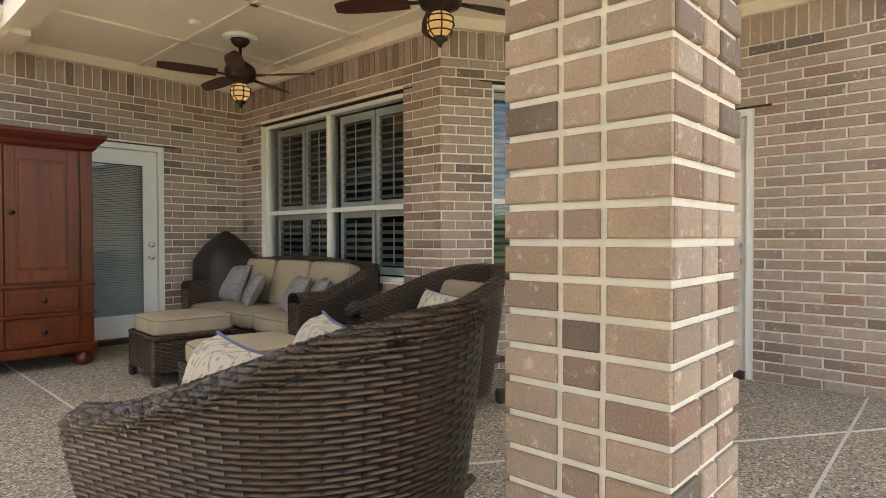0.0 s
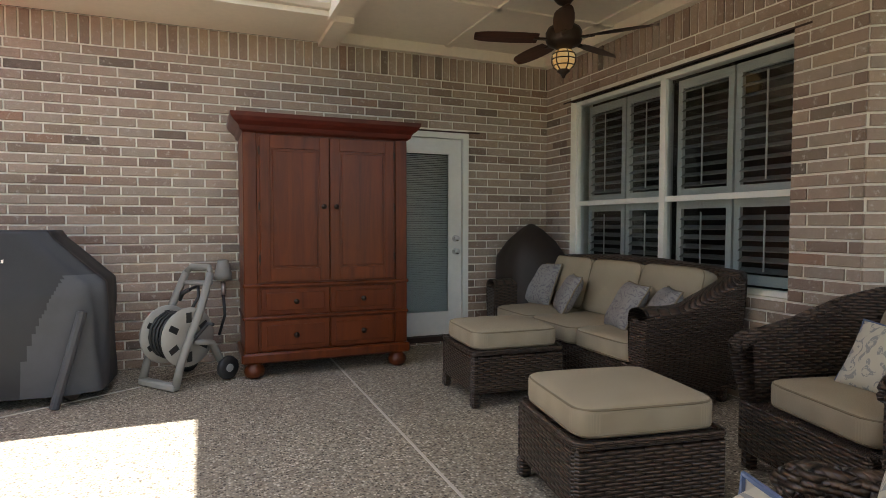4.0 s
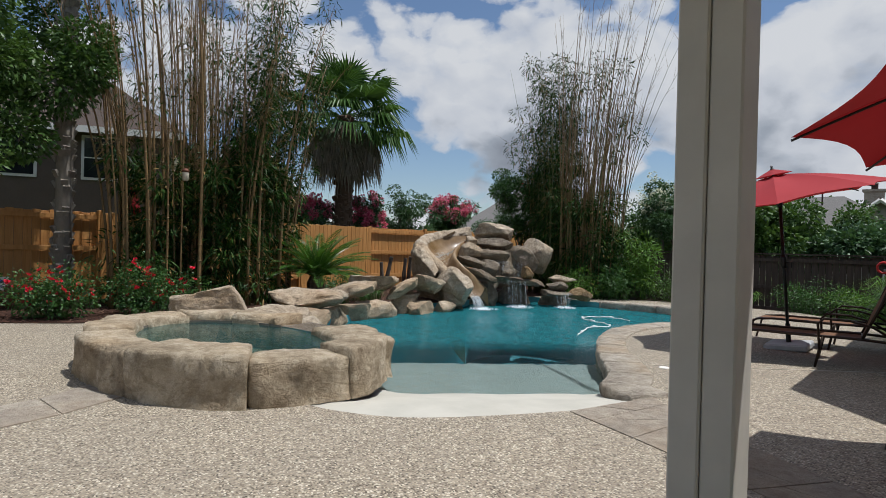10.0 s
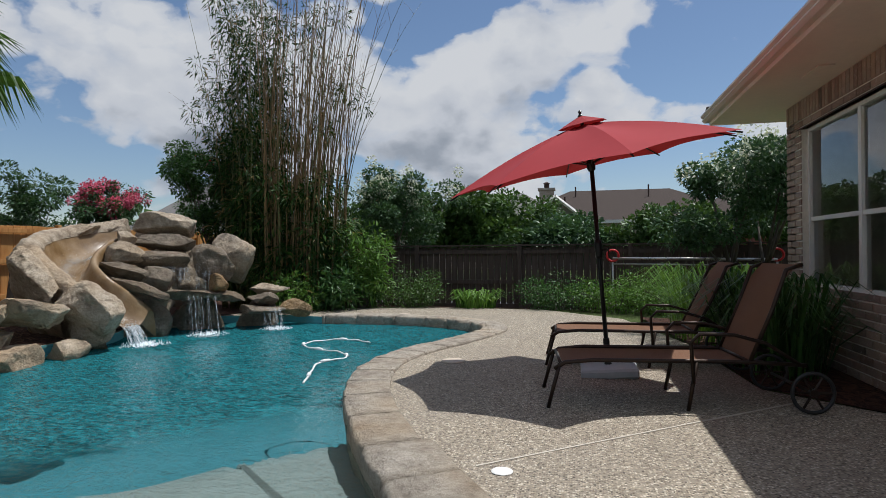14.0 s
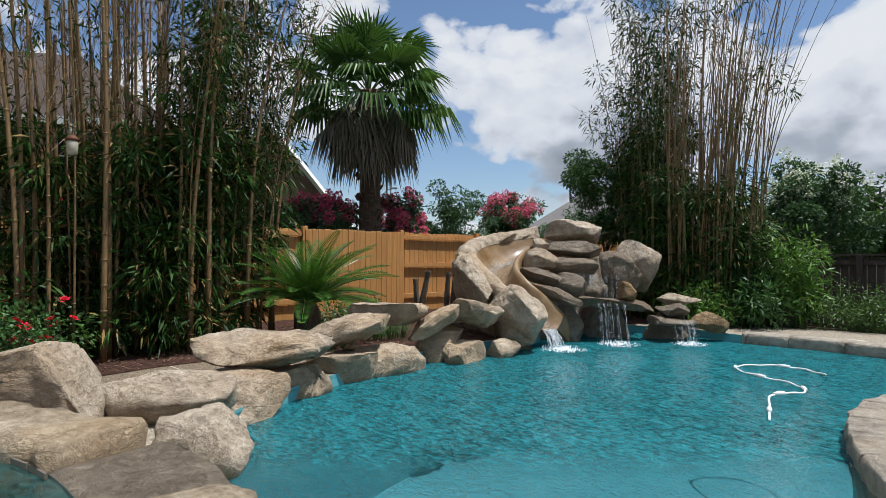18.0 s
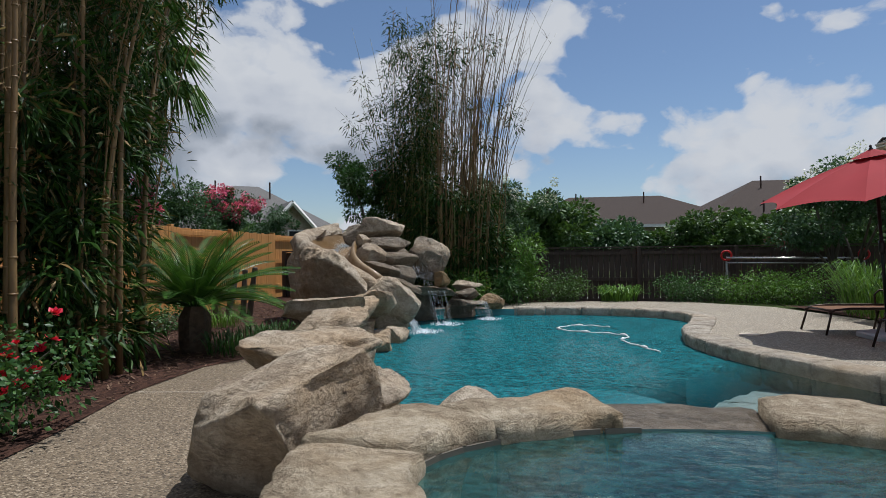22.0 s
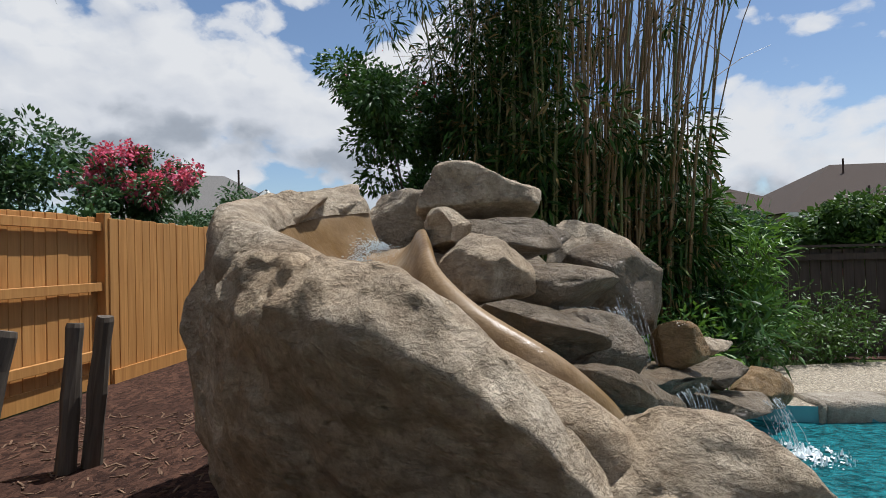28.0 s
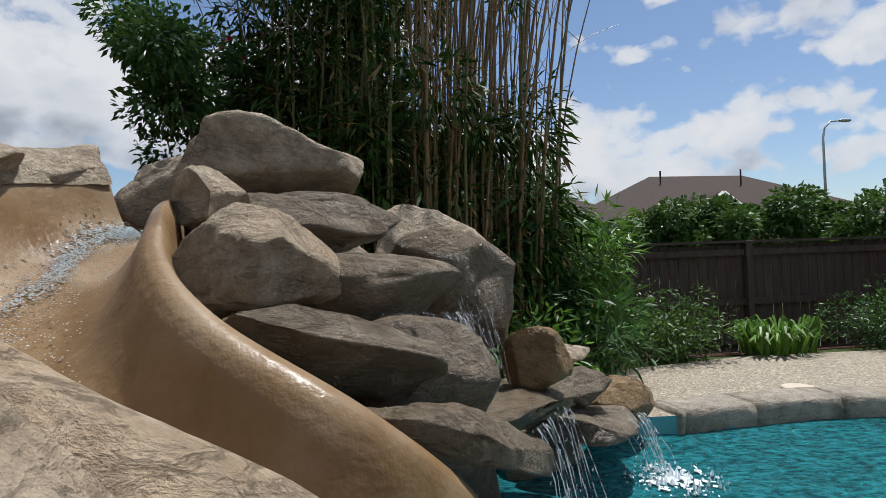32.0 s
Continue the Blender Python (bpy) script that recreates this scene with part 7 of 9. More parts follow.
def fan(at, turn):
    t = thing("ceiling_fan", "bronze ceiling fan with five wooden blades and a lit amber lantern", "ceiling fan", pose(*at, 0, 0, turn), "ceiling fans on the patio")
    part("canopy", G().lathe([(0.15, 0.0), (0.15, -0.02), (0.125, -0.03), (0.10, -0.03)], 28), WHITE_PAINT, t, "white ceiling ring", True)
    part("ceiling_cup", G().lathe([(0.085, -0.02), (0.08, -0.05), (0.05, -0.085), (0.018, -0.10)], 24), BRONZE, t, "", True)
    part("downrod", G().tube([(0, 0, -0.08), (0, 0, -0.24)], 0.014, 10), BRONZE, t, "", True)
    part("motor", G().lathe([(0.03, -0.22), (0.06, -0.23), (0.12, -0.27), (0.135, -0.30), (0.135, -0.36), (0.12, -0.39), (0.07, -0.41), (0.05, -0.43)], 28), BRONZE, t, "", True)
    for k in range(5):
        a = 72 * k
        g = G()
        g.sheet(lambda u, v: (0.20 + 0.48 * u, (v - 0.5) * (0.10 + 0.045 * math.sin(math.pi * min(1, u * 0.9 + 0.1)) - 0.05 * max(0, u - 0.88) * 8), -0.345 + (v - 0.5) * 0.028), 12, 4)
        g.sheet(lambda u, v: (0.20 + 0.48 * u, (0.5 - v) * (0.10 + 0.045 * math.sin(math.pi * min(1, u * 0.9 + 0.1)) - 0.05 * max(0, u - 0.88) * 8), -0.353 + (0.5 - v) * 0.028), 12, 4)
        blade = part("blade", g, FAN_WOOD, t, "", False, pose(0, 0, 0, 0, 0, a))
        part("blade_iron", G().box((0.165, 0, -0.352), (0.13, 0.035, 0.012)), BRONZE, t, "", False, pose(0, 0, 0, 0, 0, a))
    lan = part("lantern", G().lathe([(0.050, -0.43), (0.066, -0.44), (0.080, -0.47), (0.080, -0.52), (0.064, -0.555), (0.05, -0.57), (0.045, -0.575)], 20), AMBER, t, "glowing amber lantern glass", True)
    for z, r in ((-0.46, 0.082), (-0.50, 0.088), (-0.545, 0.075)):
        part("cage_ring", G().tube([(r * math.cos(b), r * math.sin(b), z) for b in [i * 6.2832 / 20 for i in range(20)]], 0.005, 5, True, 1.0, True), BRONZE, lan)
    for i in range(6):
        b = i * 1.0472
        part("cage_bar", G().tube([(q * math.cos(b), q * math.sin(b), z) for q, z in ((0.055, -0.43), (0.086, -0.47), (0.088, -0.52), (0.072, -0.555), (0.04, -0.58))], 0.005, 5), BRONZE, lan)
    part("bottom_cap", G().lathe([(0.045, -0.575), (0.05, -0.59), (0.02, -0.61), (0.010, -0.635), (0.0, -0.64)], 16), BRONZE, t, "", True)
    part("bulb", G().lathe([(0.0, -0.46), (0.022, -0.48), (0.022, -0.53), (0.0, -0.55)], 10), BULB, lan, "", True)
    return t


fan((2.54, 4.97, 2.928), 20)
fan((2.55, 2.52, 2.928), 50)
tagged(part("smoke_alarm", G().lathe([(0.05, 0.0), (0.05, -0.02), (0.035, -0.03), (0.0, -0.03)], 20, (2.1, 4.9, 2.928)), WHITE_PAINT), "small white round ceiling sensor", "sensor")

# ---- armoire ----
arm = thing("armoire", "cherry-stained wooden armoire with panelled doors and drawers, closed", "armoire", pose(0.95, 6.14, 0))
AW, AD = 1.30, 0.60
def ab(name, lo, hi, mat=None, parent=None, b=0.006, label=""):
    s = [hi[i] - lo[i] for i in range(3)]
    return part(name, shift(bevelled(s, min(b, min(s) * 0.3)), Matrix.Translation([(lo[i] + hi[i]) / 2 for i in range(3)])), mat or CHERRY, parent or arm, label)
ab("body", (-AW / 2, -AD / 2 + 0.03, 0.20), (AW / 2, AD / 2, 1.90))
for x in (-AW / 2 + 0.07, AW / 2 - 0.07):
    for y in (-AD / 2 + 0.07, AD / 2 - 0.07):
        part("bun_foot", G().lathe([(0.04, 0), (0.07, 0.02), (0.08, 0.055), (0.07, 0.09), (0.045, 0.11), (0.05, 0.125)], 18, (x, y, 0)), CHERRY, arm, "", True)
ab("plinth", (-AW / 2 - 0.025, -AD / 2 - 0.005, 0.12), (AW / 2 + 0.025, AD / 2, 0.20), b=0.015)
ab("waist_moulding", (-AW / 2 - 0.012, -AD / 2 + 0.005, 0.455), (AW / 2 + 0.012, AD / 2, 0.480), b=0.008)
ab("waist_moulding", (-AW / 2 - 0.012, -AD / 2 + 0.005, 0.705), (AW / 2 + 0.012, AD / 2, 0.735), b=0.008)
part("cornice", G().sheet(lambda u, v: [((AW / 2 + o) * sx, (AD / 2 + o) * sy if sy < 0 else AD / 2, z) for (o, z) in [((0.0, 1.885), (0.02, 1.90), (0.03, 1.93), (0.065, 1.96), (0.085, 1.99), (0.09, 2.02), (0.0, 2.022))[round(v * 6)]] for (sx, sy) in [((-1, 1), (-1, -1), (1, -1), (1, 1))[round(u * 3)]]][0], 4, 7), DARK_CHERRY, arm, "dark cherry moulded cornice")
ab("cornice_top", (-AW / 2 - 0.08, -AD / 2 - 0.08, 2.0), (AW / 2 + 0.08, AD / 2, 2.02), DARK_CHERRY)
yf = -AD / 2 + 0.03
for s in (-1, 1):
    x0, x1 = (-0.53, -0.004) if s < 0 else (0.004, 0.53)
    door = ab("door", (x0, yf - 0.022, 0.75), (x1, yf - 0.001, 1.87))
    fw = 0.075
    ab("stile", (x0, yf - 0.030, 0.75), (x0 + fw, yf - 0.020, 1.87), None, door, 0.003)
    ab("stile", (x1 - fw, yf - 0.030, 0.75), (x1, yf - 0.020, 1.87), None, door, 0.003)
    ab("door_rail", (x0 + fw, yf - 0.030, 1.77), (x1 - fw, yf - 0.020, 1.87), None, door, 0.003)
    ab("door_rail", (x0 + fw, yf - 0.030, 0.75), (x1 - fw, yf - 0.020, 0.85), None, door, 0.003)
    ab("raised_panel", (x0 + fw + 0.018, yf - 0.032, 0.868), (x1 - fw - 0.018, yf - 0.018, 1.752), None, door, 0.012)
    kn = part("knob", G().lathe([(0.010, 0), (0.010, 0.015), (0.020, 0.022), (0.020, 0.030), (0.0, 0.036)], 14), BRONZE, door, "dark bronze knob", True)
    kn.matrix_basis = pose(s * 0.05, yf - 0.030, 1.33, 90, 0, 0)
    for z in (0.9, 1.3, 1.72):
        part("hinge", G().slab((s * 0.535 - 0.006, yf - 0.032, z), (s * 0.535 + 0.006, yf - 0.02, z + 0.06)), BRONZE, door)
    for z0, z1 in ((0.215, 0.445), (0.49, 0.695)):
        d = ab("drawer", (x0, yf - 0.020, z0), (x1, yf - 0.001, z1))
        ab("drawer_panel", (x0 + 0.04, yf - 0.028, z0 + 0.035), (x1 - 0.04, yf - 0.018, z1 - 0.035), None, d, 0.006)
        kn = part("knob", G().lathe([(0.010, 0), (0.010, 0.015), (0.021, 0.022), (0.021, 0.032), (0.0, 0.038)], 14), BRONZE, d, "dark bronze knob", True)
        kn.matrix_basis = pose((x0 + x1) / 2, yf - 0.027, (z0 + z1) / 2, 90, 0, 0)
for x in (-AW / 2, AW / 2 - 0.10):
    ab("corner_stile", (x, yf - 0.012, 0.20), (x + 0.10, yf + 0.005, 1.89))

# ---- covered grill ----
COVER = plain("black_cover_fabric", (0.016, 0.017, 0.020), 0.55, 0, 0.3, 7, 0.5, 1.8)
COVER_GREY = plain("grey_cover_fabric", (0.060, 0.062, 0.068), 0.6, 0, 0.2, 7, 0.5, 1.8)
grill = thing("covered_grill", "barbecue grill under a black and grey fabric cover", "grill", pose(-1.32, 5.98, 0))
GX = [(-0.74, 0.0), (-0.74, 0.30), (-0.72, 0.62), (-0.62, 0.80), (-0.50, 1.00), (-0.44, 1.12), (-0.30, 1.155), (0.30, 1.155), (0.44, 1.12), (0.50, 1.00), (0.62, 0.80), (0.72, 0.62), (0.74, 0.30), (0.74, 0.0)]


def cover_point(a, z):
    """The cover's outline at a height: wide at the shelves, narrow over the lid."""
    k = 1.0 if z < 0.78 else max(0.0, 1 - (z - 0.78) / 0.36) ** 0.55
    hx = 0.60 + 0.13 * (1.0 if z < 0.80 else max(0.0, 1 - (z - 0.80) / 0.30)) - 0.20 * max(0, (z - 0.80) / 0.36) - 0.02 * (1 - min(1, z / 0.7))
    hy = 0.33 - 0.10 * max(0, (z - 0.72) / 0.43) + 0.02 * (1 - min(1, z / 0.7))
    e = 0.32
    c, s = math.cos(a), math.sin(a)
    x, y = math.copysign(abs(c) ** e, c) * hx, math.copysign(abs(s) ** e, s) * hy
    fold = 0.010 * math.sin(a * 9 + z * 7) + 0.012 * noise.noise((a * 2.5, z * 4, 3)) * (1.2 - z)
    d = Vector((x, y, 0)).normalized()
    return Vector((x, y, z)) + d * fold


zs = [0.07 + (1.148 - 0.07) * i / 44 for i in range(45)]
body, grey = G(), G()
NA = 360
grid = [[cover_point(2 * math.pi * i / NA, z) for z in zs] for i in range(NA)]
for target, want in ((body, False), (grey, True)):
    target.v = [tuple(p) for row in grid for p in row]
    for i in range(NA):
        for j in range(len(zs) - 1):
            p = grid[i][j]
            isg = p.y < -0.15 and abs(p.x) > 0.20 + 0.27 * (max(0.0, p.z) / 0.8) ** 1.7 and p.z < 0.83
            if isg == want:
                target.f.append((i * len(zs) + j, ((i + 1) % NA) * len(zs) + j, ((i + 1) % NA) * len(zs) + j + 1, i * len(zs) + j + 1))
body.f.append(tuple(i * len(zs) + len(zs) - 1 for i in range(NA)))
part("cover", body, COVER, grill, "black fabric cover", True)
part("side_panel", grey, COVER_GREY, grill, "grey fabric side panels", True)
part("caster", G().tube([(-0.5, -0.20, 0.05), (-0.5, -0.16, 0.05)], 0.05, 14), BRONZE, grill)
part("caster", G().tube([(0.5, -0.20, 0.05), (0.5, -0.16, 0.05)], 0.05, 14), BRONZE, grill)
part("caster", G().tube([(-0.5, 0.16, 0.05), (-0.5, 0.20, 0.05)], 0.05, 14), BRONZE, grill)
part("caster", G().tube([(0.5, 0.16, 0.05), (0.5, 0.20, 0.05)], 0.05, 14), BRONZE, grill)
logo = G()
for k in range(9):
    logo.box((-0.085 + 0.021 * k, 0, 0), (0.013, 0.002, 0.022 if k % 3 else 0.030))
logo.box((0.02, 0, 0.028), (0.05, 0.002, 0.016), None, 0.4)
part("logo", logo, WHITE_PAINT, grill, "small white maker's mark", False, pose(0.08, -0.318, 0.955, -14, 0, 0))
part("closed_umbrella_pole", G().tube([(0.44, -0.42, 0.01), (0.60, -0.37, 0.62)], 0.03, 10), COVER_GREY, grill, "grey tube leaning on the cover")

# ---- hose reel cart ----
TAUPE = plain("taupe_plastic", (0.25, 0.235, 0.21), 0.5, 0, 0.06)
LIGHT_TAUPE = plain("pale_plastic", (0.36, 0.34, 0.30), 0.5, 0, 0.05)
HOSE = plain("black_hose", (0.022, 0.022, 0.022), 0.5, 0, 0.2)
reel = thing("hose_reel_cart", "taupe plastic hose reel cart with a coiled black hose", "hose reel", pose(-0.10, 6.02, 0, 0, 0, -52))
for s in (-1, 1):
    g = G().tube([(s * 0.19, -0.25, 0.03), (s * 0.19, -0.20, 0.20), (s * 0.17, -0.02, 0.55), (s * 0.14, 0.10, 0.82)], [0.03, 0.028, 0.03, 0.028], 8, True, 0.8)
    part("frame_leg", g, TAUPE, reel, "", True)
    part("brace", G().tube([(s * 0.185, -0.08, 0.33), (s * 0.19, 0.06, 0.30), (s * 0.2, 0.16, 0.10)], 0.04, 8, True, 0.6), TAUPE, reel, "", True)
    w = part("wheel", G().lathe([(0.03, -0.02), (0.085, -0.022), (0.092, 0), (0.085, 0.022), (0.03, 0.02)], 22), HOSE, reel, "", True)
    w.matrix_basis = pose(s * 0.235, 0.17, 0.093, 0, 90, 0)
    part("hubcap", G().lathe([(0.035, 0.0), (0.03, 0.028), (0.0, 0.03)], 14), LIGHT_TAUPE, w)
part("handle_bar", G().tube([(-0.14, 0.10, 0.82), (-0.10, 0.12, 0.86), (0.10, 0.12, 0.86), (0.14, 0.10, 0.82)], 0.024, 8), TAUPE, reel, "", True)
part("tray", shift(bevelled((0.24, 0.10, 0.03), 0.01), Matrix.Translation((0, 0.10, 0.74))), TAUPE, reel)
part("base_bar", shift(bevelled((0.40, 0.07, 0.05), 0.012), Matrix.Translation((0, -0.25, 0.03))), LIGHT_TAUPE, reel)
for s in (-1, 1):
    d = part("drum_flange", G().lathe([(0.05, -0.008), (0.10, -0.01), (0.215, -0.01), (0.22, 0), (0.215, 0.01), (0.10, 0.01), (0.05, 0.008)], 30), LIGHT_TAUPE, reel, "", True)
    d.matrix_basis = pose(s * 0.125, -0.09, 0.36, 0, 90, 0)
    for k in range(6):
        part("spoke_hole", G().box((0.145 * math.cos(k * 1.047), 0.145 * math.sin(k * 1.047), 0), (0.075, 0.045, 0.0225), Matrix.Rotation(k * 1.047, 3, "Z")), HOSE, d)
coil = G()
pts = []
for i in range(230):
    a = i * 0.42
    lap = i * 0.42 / 6.283
    layer = int(lap / 5)
    pos = (lap % 5) / 5
    x = -0.10 + 0.20 * (pos if layer % 2 == 0 else 1 - pos)
    r = 0.125 + 0.022 * layer
    pts.append((x, -0.09 + r * math.cos(a), 0.36 + r * math.sin(a)))
part("hose", coil.tube(pts, 0.012, 7), HOSE, reel, "", True)
part("crank", G().tube([(0.15, -0.09, 0.36), (0.20, -0.09, 0.36), (0.20, 0.02, 0.45), (0.26, 0.02, 0.45)], 0.014, 8), HOSE, reel, "", True)
part("hose_tail", G().tube([(0.06, -0.05, 0.50), (0.10, 0.02, 0.64), (0.02, 0.08, 0.72), (-0.04, 0.05, 0.69)], 0.012, 7), HOSE, reel, "", True)
part("nozzle", G().tube([(-0.04, 0.05, 0.69), (-0.10, 0.03, 0.66), (-0.13, 0.03, 0.60)], [0.016, 0.02, 0.012], 8), HOSE, reel, "", True)
spigot = thing("hose_tap", "outdoor tap under a taupe cover on the wall", "tap", pose(0.17, 6.575, 0.62))
part("tap_cover", G().lathe([(0.075, 0.0), (0.07, 0.05), (0.045, 0.16), (0.04, 0.17), (0.0, 0.17)], 14, (0, -0.09, 0.10)), TAUPE, spigot, "", True)
part("tap_body", G().tube([(0, 0, 0.06), (0, -0.09, 0.06), (0, -0.10, -0.03)], 0.018, 8), CHROME, spigot, "", True)
part("drop_hose", G().tube([(0, -0.10, -0.03), (0.01, -0.10, -0.2), (-0.04, -0.14, -0.36)], 0.012, 7), HOSE, spigot, "", True)

# ---- wicker suite ----
def wicker_material():
    """Flat resin strands woven over and under upright stakes, every other row shifted by one."""
    k = Nodes("dark_resin_wicker", "UV")
    sep = k.n.new("ShaderNodeSeparateXYZ")
    k.l.new(k.co, sep.inputs[0])
    u, v = k.math("MULTIPLY", sep.outputs[0], 24.0), k.math("MULTIPLY", sep.outputs[1], 66.0)
    row = k.math("MULTIPLY", k.math("FRACT", k.math("MULTIPLY", k.math("FLOOR", v), 0.5)), 2.0)
    across = k.math("FRACT", k.math("MULTIPLY", k.math("ADD", u, row), 0.5))
    arch = k.math("SINE", k.math("MULTIPLY", across, math.pi))
    strand = k.math("SINE", k.math("MULTIPLY", k.math("FRACT", v), math.pi))
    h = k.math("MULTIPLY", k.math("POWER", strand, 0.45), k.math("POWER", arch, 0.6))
    # Colour follows the weave height: shade between the strands is painted in
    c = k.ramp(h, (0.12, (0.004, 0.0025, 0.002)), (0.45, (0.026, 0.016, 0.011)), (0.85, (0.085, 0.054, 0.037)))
    c = k.mix(k.ramp(k.noise(30, 3), (0.4, 0.0), (0.7, 0.3)), c, (0.10, 0.064, 0.042))
    return k.done(c, 0.32, k.bump(h, 1.0, 0.012), spec=0.5)


WICKER = wicker_material()


def cloth(name, a, b, scale=220, rough=0.9):
    k = Nodes(name)
    w = k.mix(0.5, k.wave(scale, 0.4, 1, None, "X"), k.wave(scale, 0.4, 1, None, "Y"))
    c = k.mix(k.noise(4, 4), a, b)
    c = k.mix(0.12, c, w, "OVERLAY")
    return k.done(c, rough, k.bump(w, 0.15, 0.002), spec=0.2)


CUSHION = cloth("tan_cushion", (0.30, 0.245, 0.165), (0.385, 0.32, 0.225))
PIPING = plain("cushion_piping", (0.20, 0.155, 0.095), 0.9)
BLUE_PIPING = plain("blue_piping", (0.10, 0.13, 0.22), 0.9)


def damask(name, ground_c, figure, scale=9.0):
    k = Nodes(name)
    co = k.mix(0.10, k.co, k.noise(7, 2, color=True), "ADD")
    rings = k.voronoi(scale, "SMOOTH_F1", "Distance", co)
    scroll = k.math("SINE", k.math("MULTIPLY", rings, 21.0))
    leafy = k.noise(scale * 2.2, 3, 0.5, None, 2.5)
    f = k.math("MULTIPLY", k.ramp(scroll, (0.52, 0.0), (0.62, 1.0)), k.ramp(leafy, (0.40, 0.0), (0.48, 1.0)))
    c = k.mix(f, ground_c, figure)
    return k.done(c, 0.9, k.bump(k.noise(240, 2), 0.2, 0.002), spec=0.2)


DAMASK = damask("blue_tan_damask", (0.55, 0.50, 0.39), (0.30, 0.29, 0.27), 17.0)
PAISLEY = damask("grey_paisley", (0.27, 0.25, 0.235), (0.15, 0.14, 0.145), 26.0)


def with_uv(me, fn):
    uv = me.uv_layers.new(name="UVMap")
    for poly in me.polygons:
        for li in poly.loop_indices:
            uv.data[li].uv = fn(me.vertices[me.loops[li].vertex_index].co, poly.normal)
    return me


def woven(name, g, parent, label="", m=None):
    """A wicker part: its weave runs round and up, in metres."""
    me = with_uv(g.mesh(name, True), lambda c, n_: (math.atan2(c.y, c.x) * 0.42 if abs(n_.z) < 0.8 else c.x, c.z if abs(n_.z) < 0.8 else c.y))
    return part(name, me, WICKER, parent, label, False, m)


def woven_flat(name, lo, hi, parent, label=""):
    g = bevelled([hi[i] - lo[i] for i in range(3)], 0.012)
    shift(g, Matrix.Translation([(lo[i] + hi[i]) / 2 for i in range(3)]))
    me = with_uv(g.mesh(name), lambda c, n_: ((c.y if abs(n_.x) > 0.6 else c.x), c.z if abs(n_.z) < 0.6 else c.y))
    return part(name, me, WICKER, parent, label)


def pillow(name, label, m, size, mat, seed, piping=None, group="throw pillows on the wicker suite"):
    g = G()
    w, h, d = size

    def fn(u, v):
        x, y = 2 * u - 1, 2 * v - 1
        pin = 1 - 0.08 * (1 - abs(x)) * abs(y) ** 4 - 0.0
        q = (1 - x ** 4) * (1 - y ** 4)
        return Vector((x * w / 2 * (1 - 0.07 * (1 - x * x) * 0 - 0.06 * (1 - y * y)), y * h / 2 * (1 - 0.06 * (1 - x * x)), d / 2 * max(0, q) ** 0.5 + 0.006 * noise.noise((x * 2 + seed, y * 2, 0))))

    g.sheet(fn, 17, 17)
    g.sheet(lambda u, v: Vector(fn(1 - u, v)) * Vector((1, 1, 0)).length * 0 + Vector((fn(1 - u, v).x, fn(1 - u, v).y, -fn(1 - u, v).z)), 17, 17)
    t = thing(name, label, "pillow", m, group)
    part("pillow_case", g, mat, t, "", True)
    edge_ = [fn(i / 12, 0) for i in range(12)] + [fn(1, i / 12) for i in range(12)] + [fn(1 - i / 12, 1) for i in range(12)] + [fn(0, 1 - i / 12) for i in range(12)]
    part("piping", G().tube(edge_, 0.006, 6, True, 1.0, True), piping or PIPING, t)
    return t


def cushion(name, parent, c, size, rot=(0, 0, 0), puff=0.25):
    ob = part(name, puffed(size, 0.22, 16, puff), CUSHION, parent, "tan fabric cushion", True, pose(*c, *rot))
    hx, hy = size[0] / 2 * 0.985, size[1] / 2 * 0.985
    for z in (size[2] * 0.36, -size[2] * 0.36):
        ring_ = [(hx * math.copysign(abs(math.cos(a)) ** 0.24, math.cos(a)), hy * math.copysign(abs(math.sin(a)) ** 0.24, math.sin(a)), z) for a in [i * 6.2832 / 40 for i in range(40)]]
        part("piping", G().tube(ring_, 0.0055, 5, True, 1.0, True), PIPING, ob)
    return ob


def ottoman(m, label):
    t = thing("wicker_ottoman", label, "ottoman", m, "wicker ottomans")
    for lo, hi in (((-0.33, -0.31, 0.09), (0.33, -0.28, 0.345)), ((-0.33, 0.28, 0.09), (0.33, 0.31, 0.345)), ((-0.33, -0.28, 0.09), (-0.30, 0.28, 0.345)), ((0.30, -0.28, 0.09), (0.33, 0.28, 0.345)), ((-0.33, -0.31, 0.345), (0.33, 0.31, 0.365))):
        woven_flat("woven_panel", lo, hi, t)
    for x in (-0.305, 0.305):
        for y in (-0.285, 0.285):
            woven_flat("leg", (x - 0.03, y - 0.03, 0.0), (x + 0.03, y + 0.03, 0.095), t)
    rim = [(0.33 * math.copysign(abs(math.cos(a)) ** 0.15, math.cos(a)), 0.31 * math.copysign(abs(math.sin(a)) ** 0.15, math.sin(a)), 0.36) for a in [i * 6.2832 / 48 for i in range(48)]]
    me = with_uv(G().tube(rim, 0.017, 8, True, 1.0, True).mesh("braided_rim", True), lambda c, n_: (c.x + c.y, c.z * 2 + n_.z * 0.02))
    part("braided_rim", me, WICKER, t)
    cushion("cushion", t, (0, 0, 0.435), (0.62, 0.58, 0.14))
    return t


ottoman(pose(1.96, 4.86, 0, 0, 0, -4), "dark wicker ottoman with a tan cushion")
ottoman(pose(1.67, 3.26, 0, 0, 0, -9), "dark wicker ottoman with a worn pale tan cushion")


